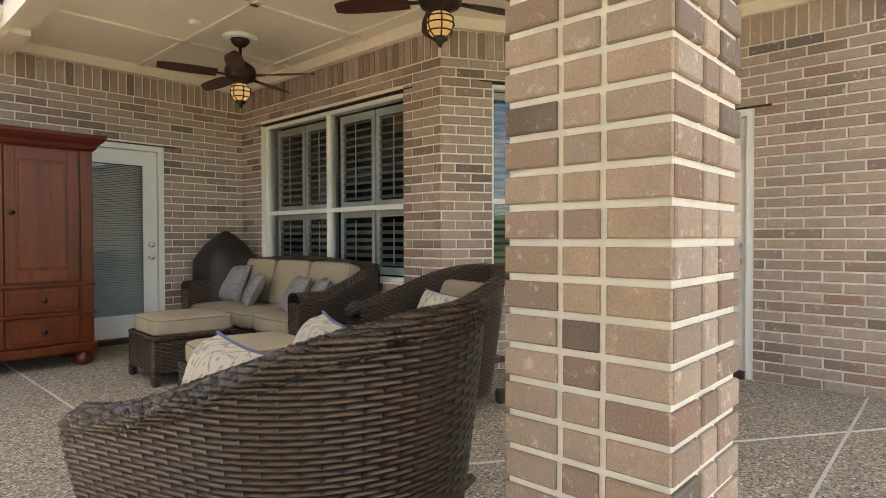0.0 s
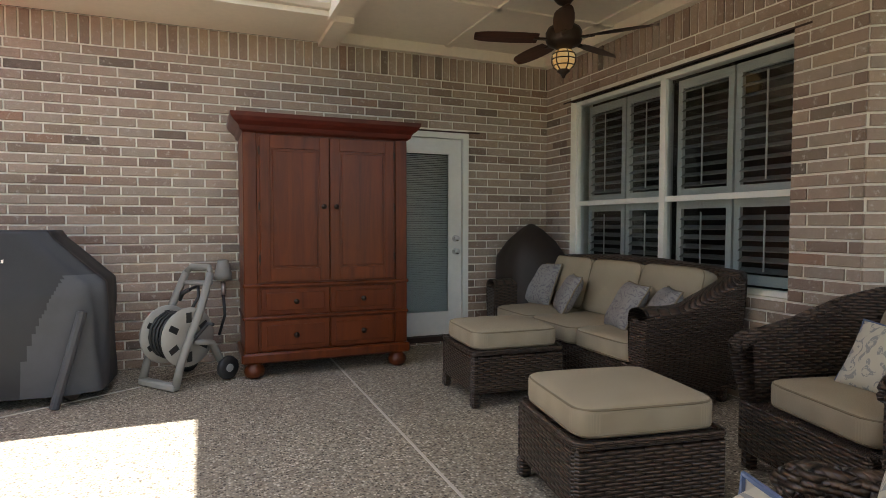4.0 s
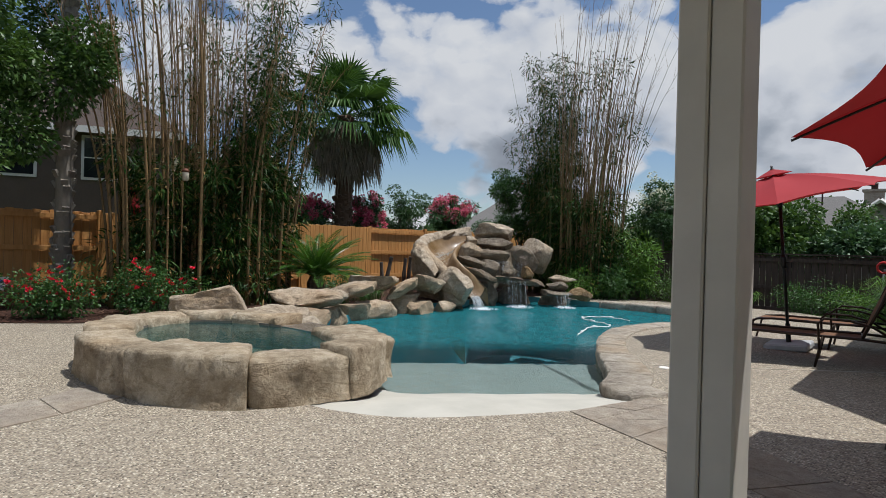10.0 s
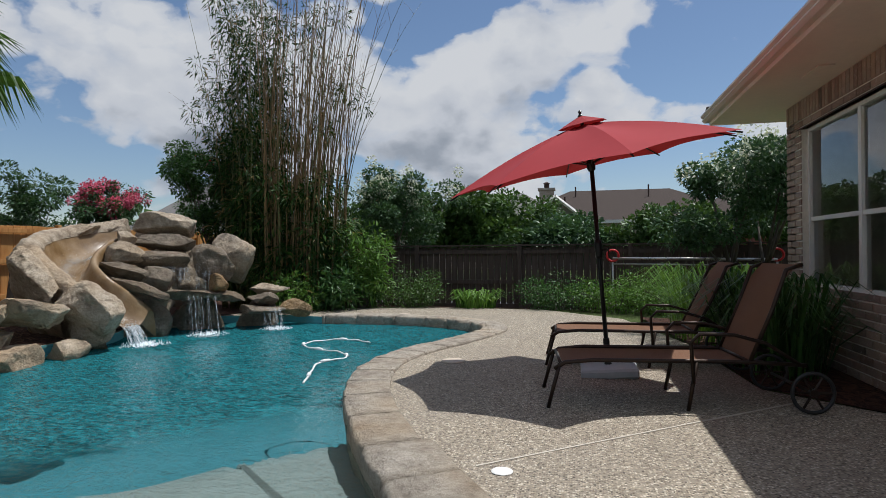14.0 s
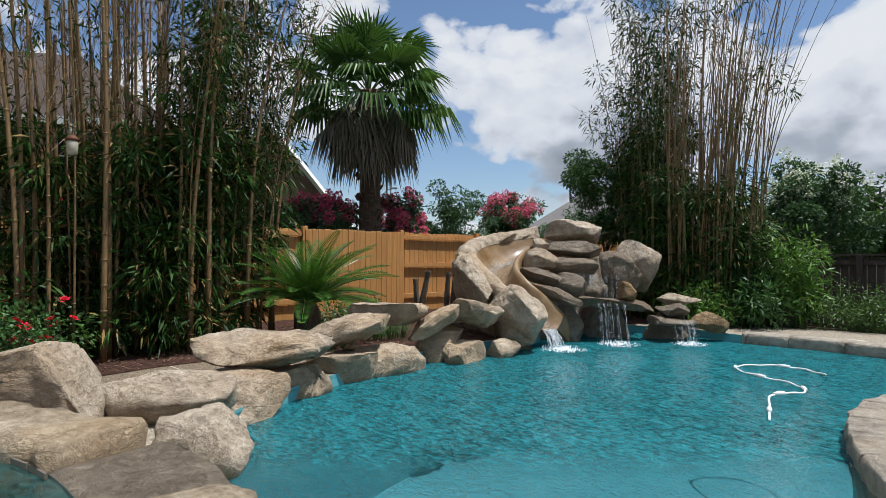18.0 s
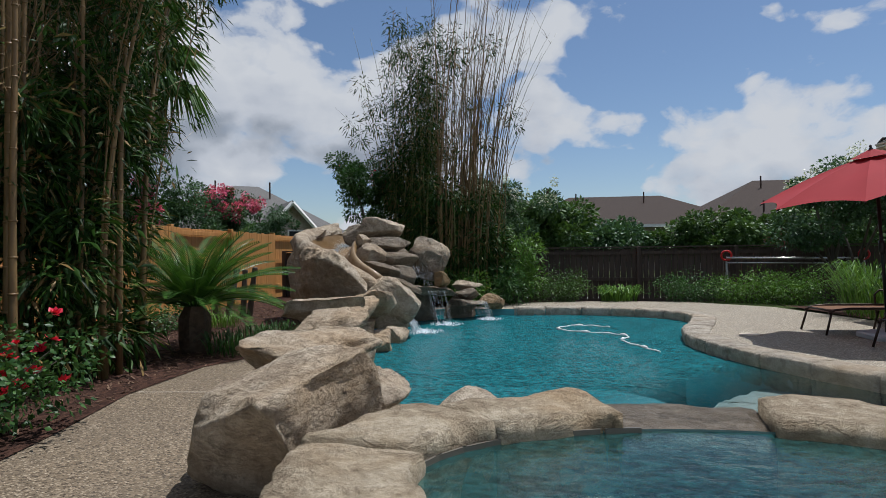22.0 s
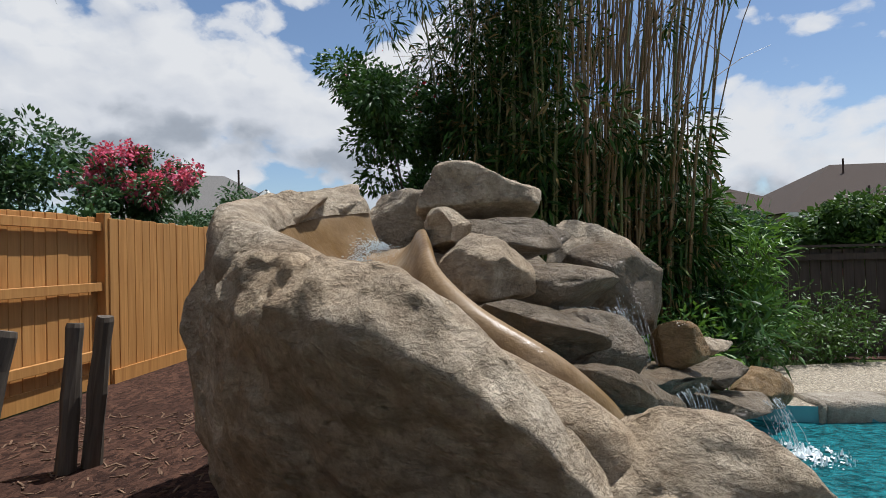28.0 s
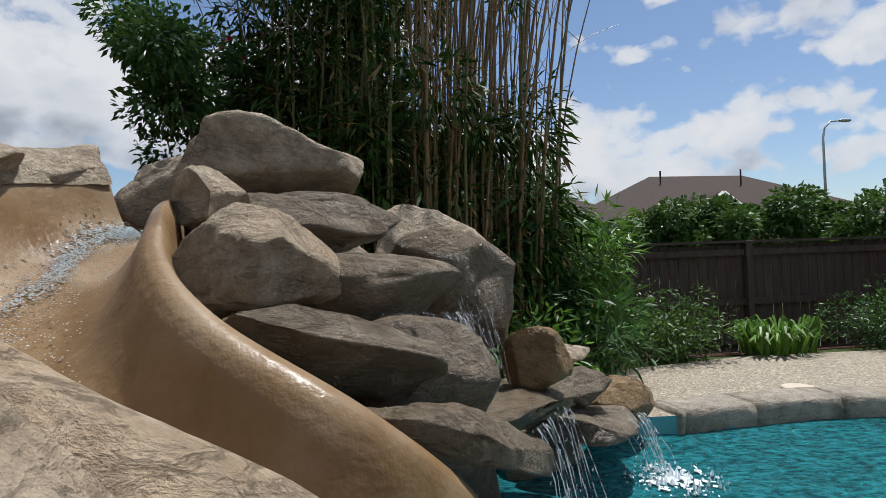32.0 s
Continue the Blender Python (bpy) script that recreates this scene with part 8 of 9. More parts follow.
def armchair(m, label, w=0.92, d=0.96, back=0.88, arm=0.62):
    """A barrel chair: one woven wall runs from arm to arm, highest at the back. Faces local -y."""
    t = thing("wicker_armchair", label, "armchair", m, "wicker armchairs")
    NU, NV = 72, 22

    def rim(u):
        """Plan and height of the top rim, u from one arm's front to the other's."""
        a = math.pi * (u * 1.30 - 0.15)
        k = math.sin(max(0.0, min(math.pi, math.pi * u))) ** 1.3
        if u < 0.22 or u > 0.78:
            s = (0.22 - u) / 0.22 if u < 0.22 else (u - 0.78) / 0.22
            x, y = (-1 if u < 0.22 else 1) * (w / 2 - 0.02 * s), 0.04 - s * (d / 2 + 0.04)
        else:
            q = (u - 0.22) / 0.56 * math.pi
            x, y = -math.cos(q) * w / 2, 0.04 + math.sin(q) * (d / 2 - 0.04)
        rise = (y + d / 2) / d
        return Vector((x, y, arm + (back - arm) * (rise * rise * (2.2 - 1.2 * rise)) - (0.03 if rise < 0.03 else 0.0)))

    def outer(u, v):
        top = rim(u)
        flare = 1.0 - 0.20 * (1 - v) ** 1.2
        return Vector((top.x * flare, top.y * flare, 0.07 + (top.z - 0.07) * v))

    def inner(u, v):
        top = rim(u)
        c = Vector((0, -0.05, 0))
        k = 0.83 - 0.03 * v
        return Vector((top.x * k, top.y * k + 0.0, top.z - (top.z - 0.30) * (1 - (1 - v) if False else v)))

    def weave_uv(name, g, rows):
        me = g.mesh(name, True)
        uv = me.uv_layers.new(name="UVMap")
        for poly in me.polygons:
            for li in poly.loop_indices:
                i = me.loops[li].vertex_index
                uv.data[li].uv = ((i // NV) / (NU - 1) * 2.3, me.vertices[i].co.z)
        return me

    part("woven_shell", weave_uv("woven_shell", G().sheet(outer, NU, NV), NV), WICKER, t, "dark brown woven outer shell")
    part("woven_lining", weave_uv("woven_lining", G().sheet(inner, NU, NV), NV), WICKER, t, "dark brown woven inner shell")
    crest = [rim(i / 60) * 1.0 for i in range(61)]
    crest = [Vector((p.x * 0.93, p.y * 0.93, p.z)) for p in crest]
    fine = [crest[int(j / 4)].lerp(crest[min(60, int(j / 4) + 1)], (j % 4) / 4) for j in range(241)]
    for k in range(3):
        pts = []
        for i, p in enumerate(fine):
            c, out = math.cos(i * 1.0 + k * 2.094), p.xy / max(0.2, p.xy.length)
            pts.append(p + Vector((c * 0.032 * out.x, c * 0.032 * out.y, math.sin(i * 1.0 + k * 2.094) * 0.021 + 0.004)))
        g = G().tube(pts, 0.026, 7)
        part("braid_strand", with_uv(g.mesh("braid_strand", True), lambda c, n_: (c.x + c.y, c.z)), WICKER, t, "thick braided wicker rim")
    woven_flat("front_panel", (-w / 2 * 0.80, -d / 2 + 0.005, 0.09), (w / 2 * 0.80, -d / 2 + 0.05, 0.33), t)
    for s in (-1, 1):
        for y in (-d / 2 + 0.05, d * 0.32):
            woven_flat("leg", (s * w * 0.36 - 0.03, y - 0.03, 0), (s * w * 0.36 + 0.03, y + 0.03, 0.10), t)
    woven_flat("seat_deck", (-w / 2 * 0.78, -d / 2 + 0.03, 0.28), (w / 2 * 0.78, d * 0.36, 0.315), t)
    cushion("seat_cushion", t, (0, -0.07, 0.385), (0.62, 0.62, 0.14))
    cushion("back_cushion", t, (0, 0.24, 0.60), (0.56, 0.40, 0.16), (68, 0, 0), 0.5)
    return t


M_CHAIR_B = pose(0.945, 1.525, 0, 0, 0, 198)
armchair(M_CHAIR_B, "dark wicker barrel armchair with tan cushions beside the pillar", 0.99, 1.0, 0.90, 0.63)
M_CHAIR_A = pose(2.82, 2.82, 0, 0, 0, -90 - 14)
armchair(M_CHAIR_A, "dark wicker barrel armchair with tan cushions near the bay window")
pillow("throw_pillow", "cream pillow with a blue damask pattern leaning in the chair", M_CHAIR_B @ pose(0.22, -0.16, 0.61, 76, 0, 62), (0.50, 0.42, 0.22), DAMASK, 1, BLUE_PIPING)
pillow("throw_pillow", "cream pillow with a blue damask pattern leaning in the chair", M_CHAIR_B @ pose(-0.10, -0.06, 0.64, 76, 0, 48), (0.50, 0.42, 0.22), DAMASK, 2, BLUE_PIPING)
pillow("throw_pillow", "cream pillow with a blue damask pattern leaning in the chair", M_CHAIR_A @ pose(0.05, -0.02, 0.58, 64, 4, 6), (0.46, 0.34, 0.14), DAMASK, 3, BLUE_PIPING)

# Sofa under the wide window: faces -x
sofa = thing("wicker_sofa", "dark wicker three-seat sofa with tan cushions", "sofa", pose(2.90, 5.08, 0, 0, 0, -90))
SL = 2.16
woven_flat("base", (-SL / 2 + 0.06, -0.38, 0.09), (SL / 2 - 0.06, 0.38, 0.30), sofa)
for s in (-1, 1):
    def arm_pt(u, v, s=s):
        a = v * 2 * math.pi
        y = -0.40 + 0.82 * u
        z = 0.62 + 0.20 * max(0, (u - 0.35) / 0.65) ** 1.2
        return Vector((s * (SL / 2 - 0.08) + 0.085 * math.cos(a), y, max(0.10, (z + (0.06 * math.sin(a) if math.sin(a) > 0 else (z - 0.1) * math.sin(a))))))
    g = G().sheet(lambda u, v: arm_pt(u, v), 16, 24)
    me = with_uv(g.mesh("arm", True), lambda c, n_: (c.y, c.z + c.x))
    part("arm", me, WICKER, sofa, "rounded woven arm")
    woven_flat("arm_front", (s * (SL / 2 - 0.08) - 0.08, -0.40, 0.08), (s * (SL / 2 - 0.08) + 0.08, -0.375, 0.60), sofa)
    for y in (-0.34, 0.34):
        woven_flat("leg", (s * (SL / 2 - 0.1) - 0.03, y - 0.03, 0), (s * (SL / 2 - 0.1) + 0.03, y + 0.03, 0.10), sofa)
g = G().sheet(lambda u, v: Vector((-SL / 2 + SL * u, 0.40 - 0.07 * math.cos(v * math.pi * 2) * 0.6, 0.10 + (0.74 + 0.05 * math.sin(math.pi * u)) * min(1, v * 2) if v <= 0.5 else 0.84 + 0.05 * math.sin(math.pi * u) - 0.5 * (v - 0.5) * 2)), 24, 13)
part("back", with_uv(g.mesh("back", True), lambda c, n_: (c.x, c.z)), WICKER, sofa, "woven sofa back")
g = G().tube([(-SL / 2 + SL * i / 20, 0.40, 0.85 + 0.05 * math.sin(math.pi * i / 20)) for i in range(21)], 0.04, 8)
part("back_roll", with_uv(g.mesh("back_roll", True), lambda c, n_: (c.x, c.z + c.y)), WICKER, sofa)
for k in range(3):
    x = (k - 1) * 0.615
    cushion("seat_cushion", sofa, (x, -0.07, 0.375), (0.61, 0.66, 0.15))
    cushion("back_cushion", sofa, (x, 0.25, 0.66), (0.61, 0.46, 0.17), (74, 0, 0), 0.45)
M_SOFA = pose(2.90, 5.08, 0, 0, 0, -90)
for k, (x, y, z, rx, rz, s) in enumerate(((-0.82, 0.02, 0.64, 66, 12, 0.42), (-0.30, -0.02, 0.60, 62, -24, 0.36), (0.48, -0.05, 0.60, 60, -18, 0.38), (0.80, -0.04, 0.60, 58, -30, 0.38))):
    pillow("throw_pillow", "grey paisley throw pillow leaning on the sofa", M_SOFA @ pose(x, y, z, rx, 0, rz), (s, s, 0.14), PAISLEY, 10 + k)

cov = thing("covered_heater", "patio fire bowl under a peaked dark brown cover in the corner", "covered heater", pose(3.02, 6.22, 0))
BROWN_COVER = plain("dark_brown_cover", (0.022, 0.014, 0.010), 0.6, 0, 0.25, 6, 0.4)
part("cover", G().lathe([(0.31, 0.02), (0.31, 0.35), (0.32, 0.74), (0.31, 0.88), (0.21, 1.03), (0.10, 1.14), (0.03, 1.19), (0.0, 1.20)], 44, (0, 0, 0), lambda a, z: (1 + 0.02 * math.sin(a * 8 + z * 5)) * (abs(math.cos(a)) ** 6 + abs(math.sin(a)) ** 6) ** -0.10), BROWN_COVER, cov, "dark brown fabric cover", True)

# ---- umbrellas ----
RED = cloth("red_canvas", (0.36, 0.012, 0.014), (0.44, 0.020, 0.022), 260)
k_ = Nodes("red_canvas_sheer")
_c = k_.mix(k_.noise(3, 3), (0.29, 0.010, 0.015), (0.37, 0.017, 0.024))
k_.done(_c, 0.85)
_t = k_.n.new("ShaderNodeBsdfTranslucent")
_t.inputs["Color"].default_value = (0.62, 0.03, 0.03, 1)
_m = k_.n.new("ShaderNodeMixShader")
_m.inputs[0].default_value = 0.09
k_.l.new(k_.b.outputs[0], _m.inputs[1])
k_.l.new(_t.outputs[0], _m.inputs[2])
k_.l.new(_m.outputs[0], k_.out.inputs["Surface"])
RED = k_.m
BLACK_METAL = plain("black_pole", (0.018, 0.017, 0.016), 0.4, 0.4, 0.15)


def umbrella(m, label, rim, peak, radius, turn, tilt=(0, 0), pole_top=None, base=False):
    t = thing("patio_umbrella", label, "umbrella", m, "red patio umbrellas")
    tip = pole_top or peak
    zoff = tip - 0.45 if base else rim - 0.33
    head = pose(0, 0, zoff, 0, 0, 0) @ pose(0, 0, 0, tilt[0], tilt[1], 0)
    R = [Vector((radius * math.cos(radians(turn + 45 * k)), radius * math.sin(radians(turn + 45 * k)), rim - zoff)) for k in range(8)]
    top = Vector((0, 0, peak - zoff))
    canopy = thing("canopy_frame", "", "")
    canopy.parent, canopy.matrix_basis = t, head
    for key in ("label", "category"):
        if key in canopy:
            del canopy[key]
    for k in range(8):
        a, b = R[k], R[(k + 1) % 8]

        def gore(u, v, a=a, b=b):
            e = a.lerp(b, u) - (a + b).normalized() * 0.10 * math.sin(math.pi * u) * Vector((1, 1, 0)).length / 1.41
            e.z = a.z + 0.035 * math.sin(math.pi * u)
            p = top.lerp(e, v)
            p.z -= 0.05 * math.sin(math.pi * v) * (0.3 + 0.7 * math.sin(math.pi * u)) - 0.06 * math.sin(math.pi * v)
            return p

        part("canopy_panel", G().sheet(lambda u, v: gore(u, 0.10 + 0.90 * v), 9, 9), RED, canopy, "", True)
        rib_pts = [top.lerp(a, s) + Vector((0, 0, -0.022 + 0.05 * math.sin(math.pi * s) * 0.9)) for s in [i / 8 for i in range(9)]]
        part("rib", G().tube(rib_pts, 0.008, 6), BLACK_METAL, canopy)
        hub = Vector((0, 0, rim - zoff + 0.02))
        part("strut", G().tube([hub, rib_pts[4]], 0.007, 6), BLACK_METAL, canopy)
    vent = G()
    for k in range(8):
        a, b = R[k], R[(k + 1) % 8]
        vent.add([top + Vector((0, 0, 0.075)), top.lerp(a, 0.17) + Vector((0, 0, 0.055)), top.lerp(b, 0.17) + Vector((0, 0, 0.055))], [(0, 1, 2)])
    part("vent_cap", vent, RED, canopy, "red vent flap")
    part("finial", G().lathe([(0.0, 0.13), (0.018, 0.11), (0.012, 0.09), (0.03, 0.07)], 10, top), BLACK_METAL, canopy)
    part("runner_hub", G().lathe([(0.032, -0.04), (0.04, -0.01), (0.04, 0.04), (0.03, 0.06)], 12, (0, 0, rim - zoff + 0.0)), BLACK_METAL, canopy)
    part("upper_pole", G().tube([(0, 0, 0), (0, 0, peak - zoff + 0.05)], 0.017, 10), BLACK_METAL, canopy)
    part("pole", G().tube([(0, 0, 0.05), (0, 0, zoff)], 0.021, 12), BLACK_METAL, t, "", True)
    if not base:
        part("tilt_joint", G().lathe([(0.026, rim - 0.40), (0.028, rim - 0.34), (0.024, rim - 0.28)], 12), CHROME, t, "", True)
    part("crank_box", G().lathe([(0.03, 1.10), (0.036, 1.14), (0.036, 1.24), (0.03, 1.28)], 12), BLACK_METAL, t, "", True)
    part("crank_handle", G().tube([(0.03, 0, 1.18), (0.09, 0, 1.18), (0.09, 0, 1.10)], 0.008, 6), BLACK_METAL, t)
    if base:
        part("base_block", shift(bevelled((0.52, 0.52, 0.09), 0.02), Matrix.Translation((0, 0, 0.045))), plain("grey_base_plastic", (0.42, 0.43, 0.44), 0.6), t, "square grey weighted base")
        part("base_tube", G().lathe([(0.04, 0.08), (0.032, 0.10), (0.03, 0.34)], 12), BLACK_METAL, t)
    return t


umbrella(pose(-3.32, 4.80, 0), "open red canvas umbrella through the dining table", 2.09, 2.50, 1.42, -82, (-5.6, -4.2))
umbrella(pose(-5.66, 9.64, 0, 2.2, -4.2, 0), "open red canvas umbrella tilted over the loungers", 1.98, 2.40, 1.38, 10, (4, -7), 2.40, True)

# ---- dining set ----
IRON = plain("antique_bronze_casting", (0.030, 0.024, 0.020), 0.42, 0.65, 0.3, 25, 0.3)
CRIMSON = cloth("crimson_cushion", (0.40, 0.012, 0.014), (0.50, 0.022, 0.022))
table = thing("patio_table", "round dark cast-metal lattice patio table", "table", pose(-3.32, 4.80, 0))
part("table_rim", G().lathe([(0.595, 0.70), (0.615, 0.70), (0.625, 0.715), (0.615, 0.735), (0.60, 0.74), (0.585, 0.735)], 48), IRON, table, "", True)
for k in range(13):
    x = -0.54 + 0.09 * k
    h = math.sqrt(max(0.0, 0.597 ** 2 - x * x))
    part("lattice_slat", G().box((x, 0, 0.726), (0.038, 2 * h, 0.014)), IRON, table)
    part("lattice_slat", G().box((0, x, 0.729), (2 * h, 0.038, 0.014)), IRON, table)
part("hole_ring", G().lathe([(0.026, 0.72), (0.06, 0.72), (0.065, 0.738), (0.03, 0.745)], 20), IRON, table)
for k in range(4):
    a = radians(45 + 90 * k)
    c, s = math.cos(a), math.sin(a)
    pts = [(c * r, s * r, z) for r, z in ((0.30, 0.70), (0.36, 0.55), (0.26, 0.36), (0.22, 0.22), (0.34, 0.08), (0.42, 0.015))]
    part("leg", G().tube(pts, [0.020, 0.024, 0.022, 0.024, 0.022, 0.026], 9), IRON, table, "", True)
part("lower_ring", G().tube([(0.235 * math.cos(i * 0.2618), 0.235 * math.sin(i * 0.2618), 0.25) for i in range(24)], 0.012, 6, True, 1.0, True), IRON, table)
part("umbrella_foot", G().lathe([(0.24, 0.0), (0.24, 0.03), (0.06, 0.06), (0.035, 0.10), (0.032, 0.34)], 24), IRON, table, "", True)


def spiral(c, r, turns, start, flip=1, n_=16):
    return [(c[0] + flip * r * (1 - 0.75 * i / n_) * math.cos(start + turns * 6.283 * i / n_), c[1] + r * (1 - 0.75 * i / n_) * math.sin(start + turns * 6.283 * i / n_)) for i in range(n_ + 1)]


def dining_chair(m):
    """Cast chair, faces local -y: scrolled back, cabriole legs, arms and a red seat pad."""
    t = thing("dining_chair", "dark cast-metal patio chair with a scrolled back and red seat cushion", "chair", m, "chairs round the table")
    back = lambda x, z: (x, 0.23 + 0.16 * (z - 0.42), z)
    for s in (-1, 1):
        part("back_post", G().tube([(s * 0.235, 0.30, 0.0), (s * 0.235, 0.25, 0.18), (s * 0.235, 0.22, 0.40), back(s * 0.24, 0.66), back(s * 0.225, 0.88)], [0.022, 0.017, 0.019, 0.017, 0.015], 8), IRON, t, "", True)
        part("front_leg", G().tube([(s * 0.25, -0.24, 0.41), (s * 0.27, -0.29, 0.30), (s * 0.245, -0.25, 0.14), (s * 0.265, -0.31, 0.0)], [0.020, 0.023, 0.015, 0.020], 8), IRON, t, "", True)
        part("arm", G().tube([back(s * 0.24, 0.67), (s * 0.275, 0.08, 0.68), (s * 0.285, -0.16, 0.655), (s * 0.28, -0.25, 0.61), (s * 0.27, -0.22, 0.56), (s * 0.265, -0.16, 0.50), (s * 0.255, -0.18, 0.42)], [0.014, 0.017, 0.018, 0.016, 0.014, 0.013, 0.013], 8), IRON, t, "", True)
        part("stretcher", G().tube([(s * 0.245, -0.25, 0.16), (s * 0.20, 0.0, 0.26), (s * 0.235, 0.25, 0.17)], 0.011, 6), IRON, t, "", True)
        for cz, r, st in ((0.60, 0.075, 0.0), (0.73, 0.065, 3.14)):
            pts = [back(s * (0.10 + x), z) for x, z in [(q[0], q[1] + cz) for q in spiral((0, 0), r, 1.3, st)]]
            part("back_scroll", G().tube(pts, 0.010, 6), IRON, t)
        part("back_scroll", G().tube([back(s * x, z) for x, z in ((0.02, 0.48), (0.10, 0.53), (0.20, 0.50), (0.21, 0.58), (0.17, 0.66), (0.21, 0.76), (0.14, 0.83), (0.03, 0.80))], 0.010, 6), IRON, t)
    part("crest_rail", G().tube([back(x, 0.88 + 0.05 * math.cos(x / 0.225 * 1.57)) for x in [-0.225 + 0.045 * i for i in range(11)]], 0.016, 8), IRON, t, "", True)
    part("low_rail", G().tube([back(-0.235, 0.47), back(0, 0.455), back(0.235, 0.47)], 0.012, 7), IRON, t)
    star = G()
    for k in range(5):
        a = k * 1.2566 + 1.5708
        p, q, o = back(0.055 * math.cos(a), 0.67 + 0.055 * math.sin(a)), back(0.022 * math.cos(a + 0.628), 0.67 + 0.022 * math.sin(a + 0.628)), back(0, 0.67)
        z = back(0.022 * math.cos(a - 0.628), 0.67 + 0.022 * math.sin(a - 0.628))
        star.tube([o, p], [0.018, 0.004], 6)
    part("star", star, IRON, t)
    part("seat_frame", G().tube([(0.25 * math.copysign(abs(math.cos(a)) ** 0.4, math.cos(a)), 0.245 * math.copysign(abs(math.sin(a)) ** 0.4, math.sin(a)), 0.415) for a in [i * 6.2832 / 32 for i in range(32)]], 0.014, 7, True, 1.0, True), IRON, t)
    for k in range(6):
        part("seat_slat", G().box((-0.20 + 0.08 * k, 0, 0.415), (0.03, 0.47, 0.010)), IRON, t)
    part("seat_cushion", puffed((0.47, 0.46, 0.075), 0.3, 14, 0.5), CRIMSON, t, "red fabric seat cushion", True, pose(0, -0.01, 0.455))
    for s in (-1, 1):
        part("tie", G().tube([(s * 0.21, 0.22, 0.45), (s * 0.24, 0.27, 0.42), (s * 0.235, 0.28, 0.34), (s * 0.245, 0.275, 0.26)], 0.008, 5), CRIMSON, t)
    return t


first_chair = None
for ang, rad, turn in ((-129, 0.62, -30), (-48, 0.76, 0), (28, 0.74, 0), (136, 0.80, 0)):
    a = radians(ang)
    m = pose(-3.32 + rad * math.cos(a), 4.80 + rad * math.sin(a), 0, 0, 0, ang - 90 + turn)
    if first_chair is None:
        first_chair = dining_chair(m)
    else:
        copy_thing(first_chair, m)

# ---- loungers ----
SLING = cloth("brown_sling", (0.16, 0.085, 0.05), (0.21, 0.115, 0.07), 300)


def lounger(m, back_deg, label):
    """Foot end at local -x; the back lifts near +x."""
    t = thing("sun_lounger", label, "lounger", m, "brown sling loungers")
    H, W, B = 0.36, 0.31, 0.42
    ca, sa = math.cos(radians(back_deg)), math.sin(radians(back_deg))
    for s in (-1, 1):
        part("side_rail", G().tube([(-0.98, s * W, 0.29), (-0.90, s * W, 0.34), (-0.7, s * W, H), (B, s * W, H), (0.80, s * W, H - 0.02)], 0.016, 8), BRONZE, t, "", True)
        part("back_rail", G().tube([(B, s * W, H + 0.01), (B + 0.4 * ca, s * W, H + 0.4 * sa), (B + 0.72 * ca - 0.02, s * W, H + 0.72 * sa), (B + 0.80 * ca + 0.06, s * W, H + 0.76 * sa)], 0.016, 8), BRONZE, t, "", True)
        part("leg", G().tube([(-0.94, s * W, 0.33), (-1.03, s * (W + 0.02), 0.0)], 0.015, 8), BRONZE, t, "", True)
        part("leg", G().tube([(0.05, s * W, H), (-0.02, s * (W + 0.02), 0.0)], 0.015, 8), BRONZE, t, "", True)
        part("arm", G().tube([(0.02, s * (W + 0.02), 0.20), (0.0, s * (W + 0.03), 0.50), (0.06, s * (W + 0.03), 0.565), (0.30, s * (W + 0.03), 0.56), (0.52, s * (W + 0.02), 0.50), (0.78, s * W, 0.33)], 0.014, 8), BRONZE, t, "", True)
        wheel = part("wheel", G().tube([(0.14 * math.cos(i * 0.2618), 0, 0.14 * math.sin(i * 0.2618)) for i in range(24)], 0.014, 7, True, 1.0, True), HOSE, t, "", True, Matrix.Translation((0.82, s * (W + 0.05), 0.155)))
        for k in range(6):
            part("spoke", G().tube([(0, 0, 0), (0.135 * math.cos(k * 1.047), 0, 0.135 * math.sin(k * 1.047))], 0.009, 5), BRONZE, wheel)
        part("hub", G().tube([(0, -0.02, 0), (0, 0.02, 0)], 0.028, 10), BRONZE, wheel)
    for x, z in ((-0.93, 0.325), (B, H), (0.82, 0.155)):
        part("cross_bar", G().tube([(x, -W, z), (x, W, z)], 0.013, 8), BRONZE, t, "", True)
    g = G()
    g.sheet(lambda u, v: Vector((-0.92 + (B + 0.92) * u, (2 * v - 1) * (W - 0.012), H - 0.012 - 0.035 * (1 - (2 * v - 1) ** 2) * math.sin(math.pi * u) ** 0.5 - 0.05 * max(0, 0.12 - u) * 8 * 0.12)), 16, 9)
    part("seat_sling", g, SLING, t, "brown woven sling seat", True)
    g = G()
    g.sheet(lambda u, v: Vector((B + 0.76 * u * ca + 0.05 * max(0, u - 0.85) * 6 - 0.03 * math.sin(3.1 * u) * (1 - (2 * v - 1) ** 2), (2 * v - 1) * (W - 0.012), H + 0.76 * u * sa)), 14, 9)
    part("back_sling", g, SLING, t, "brown woven sling back", True)
    return t


lounger(pose(-5.18, 8.72, 0, 0, 0, 6), 68, "brown sling lounger with its back raised")
lounger(pose(-5.25, 10.30, 0, 0, 0, 2), 64, "brown sling lounger with its back raised")

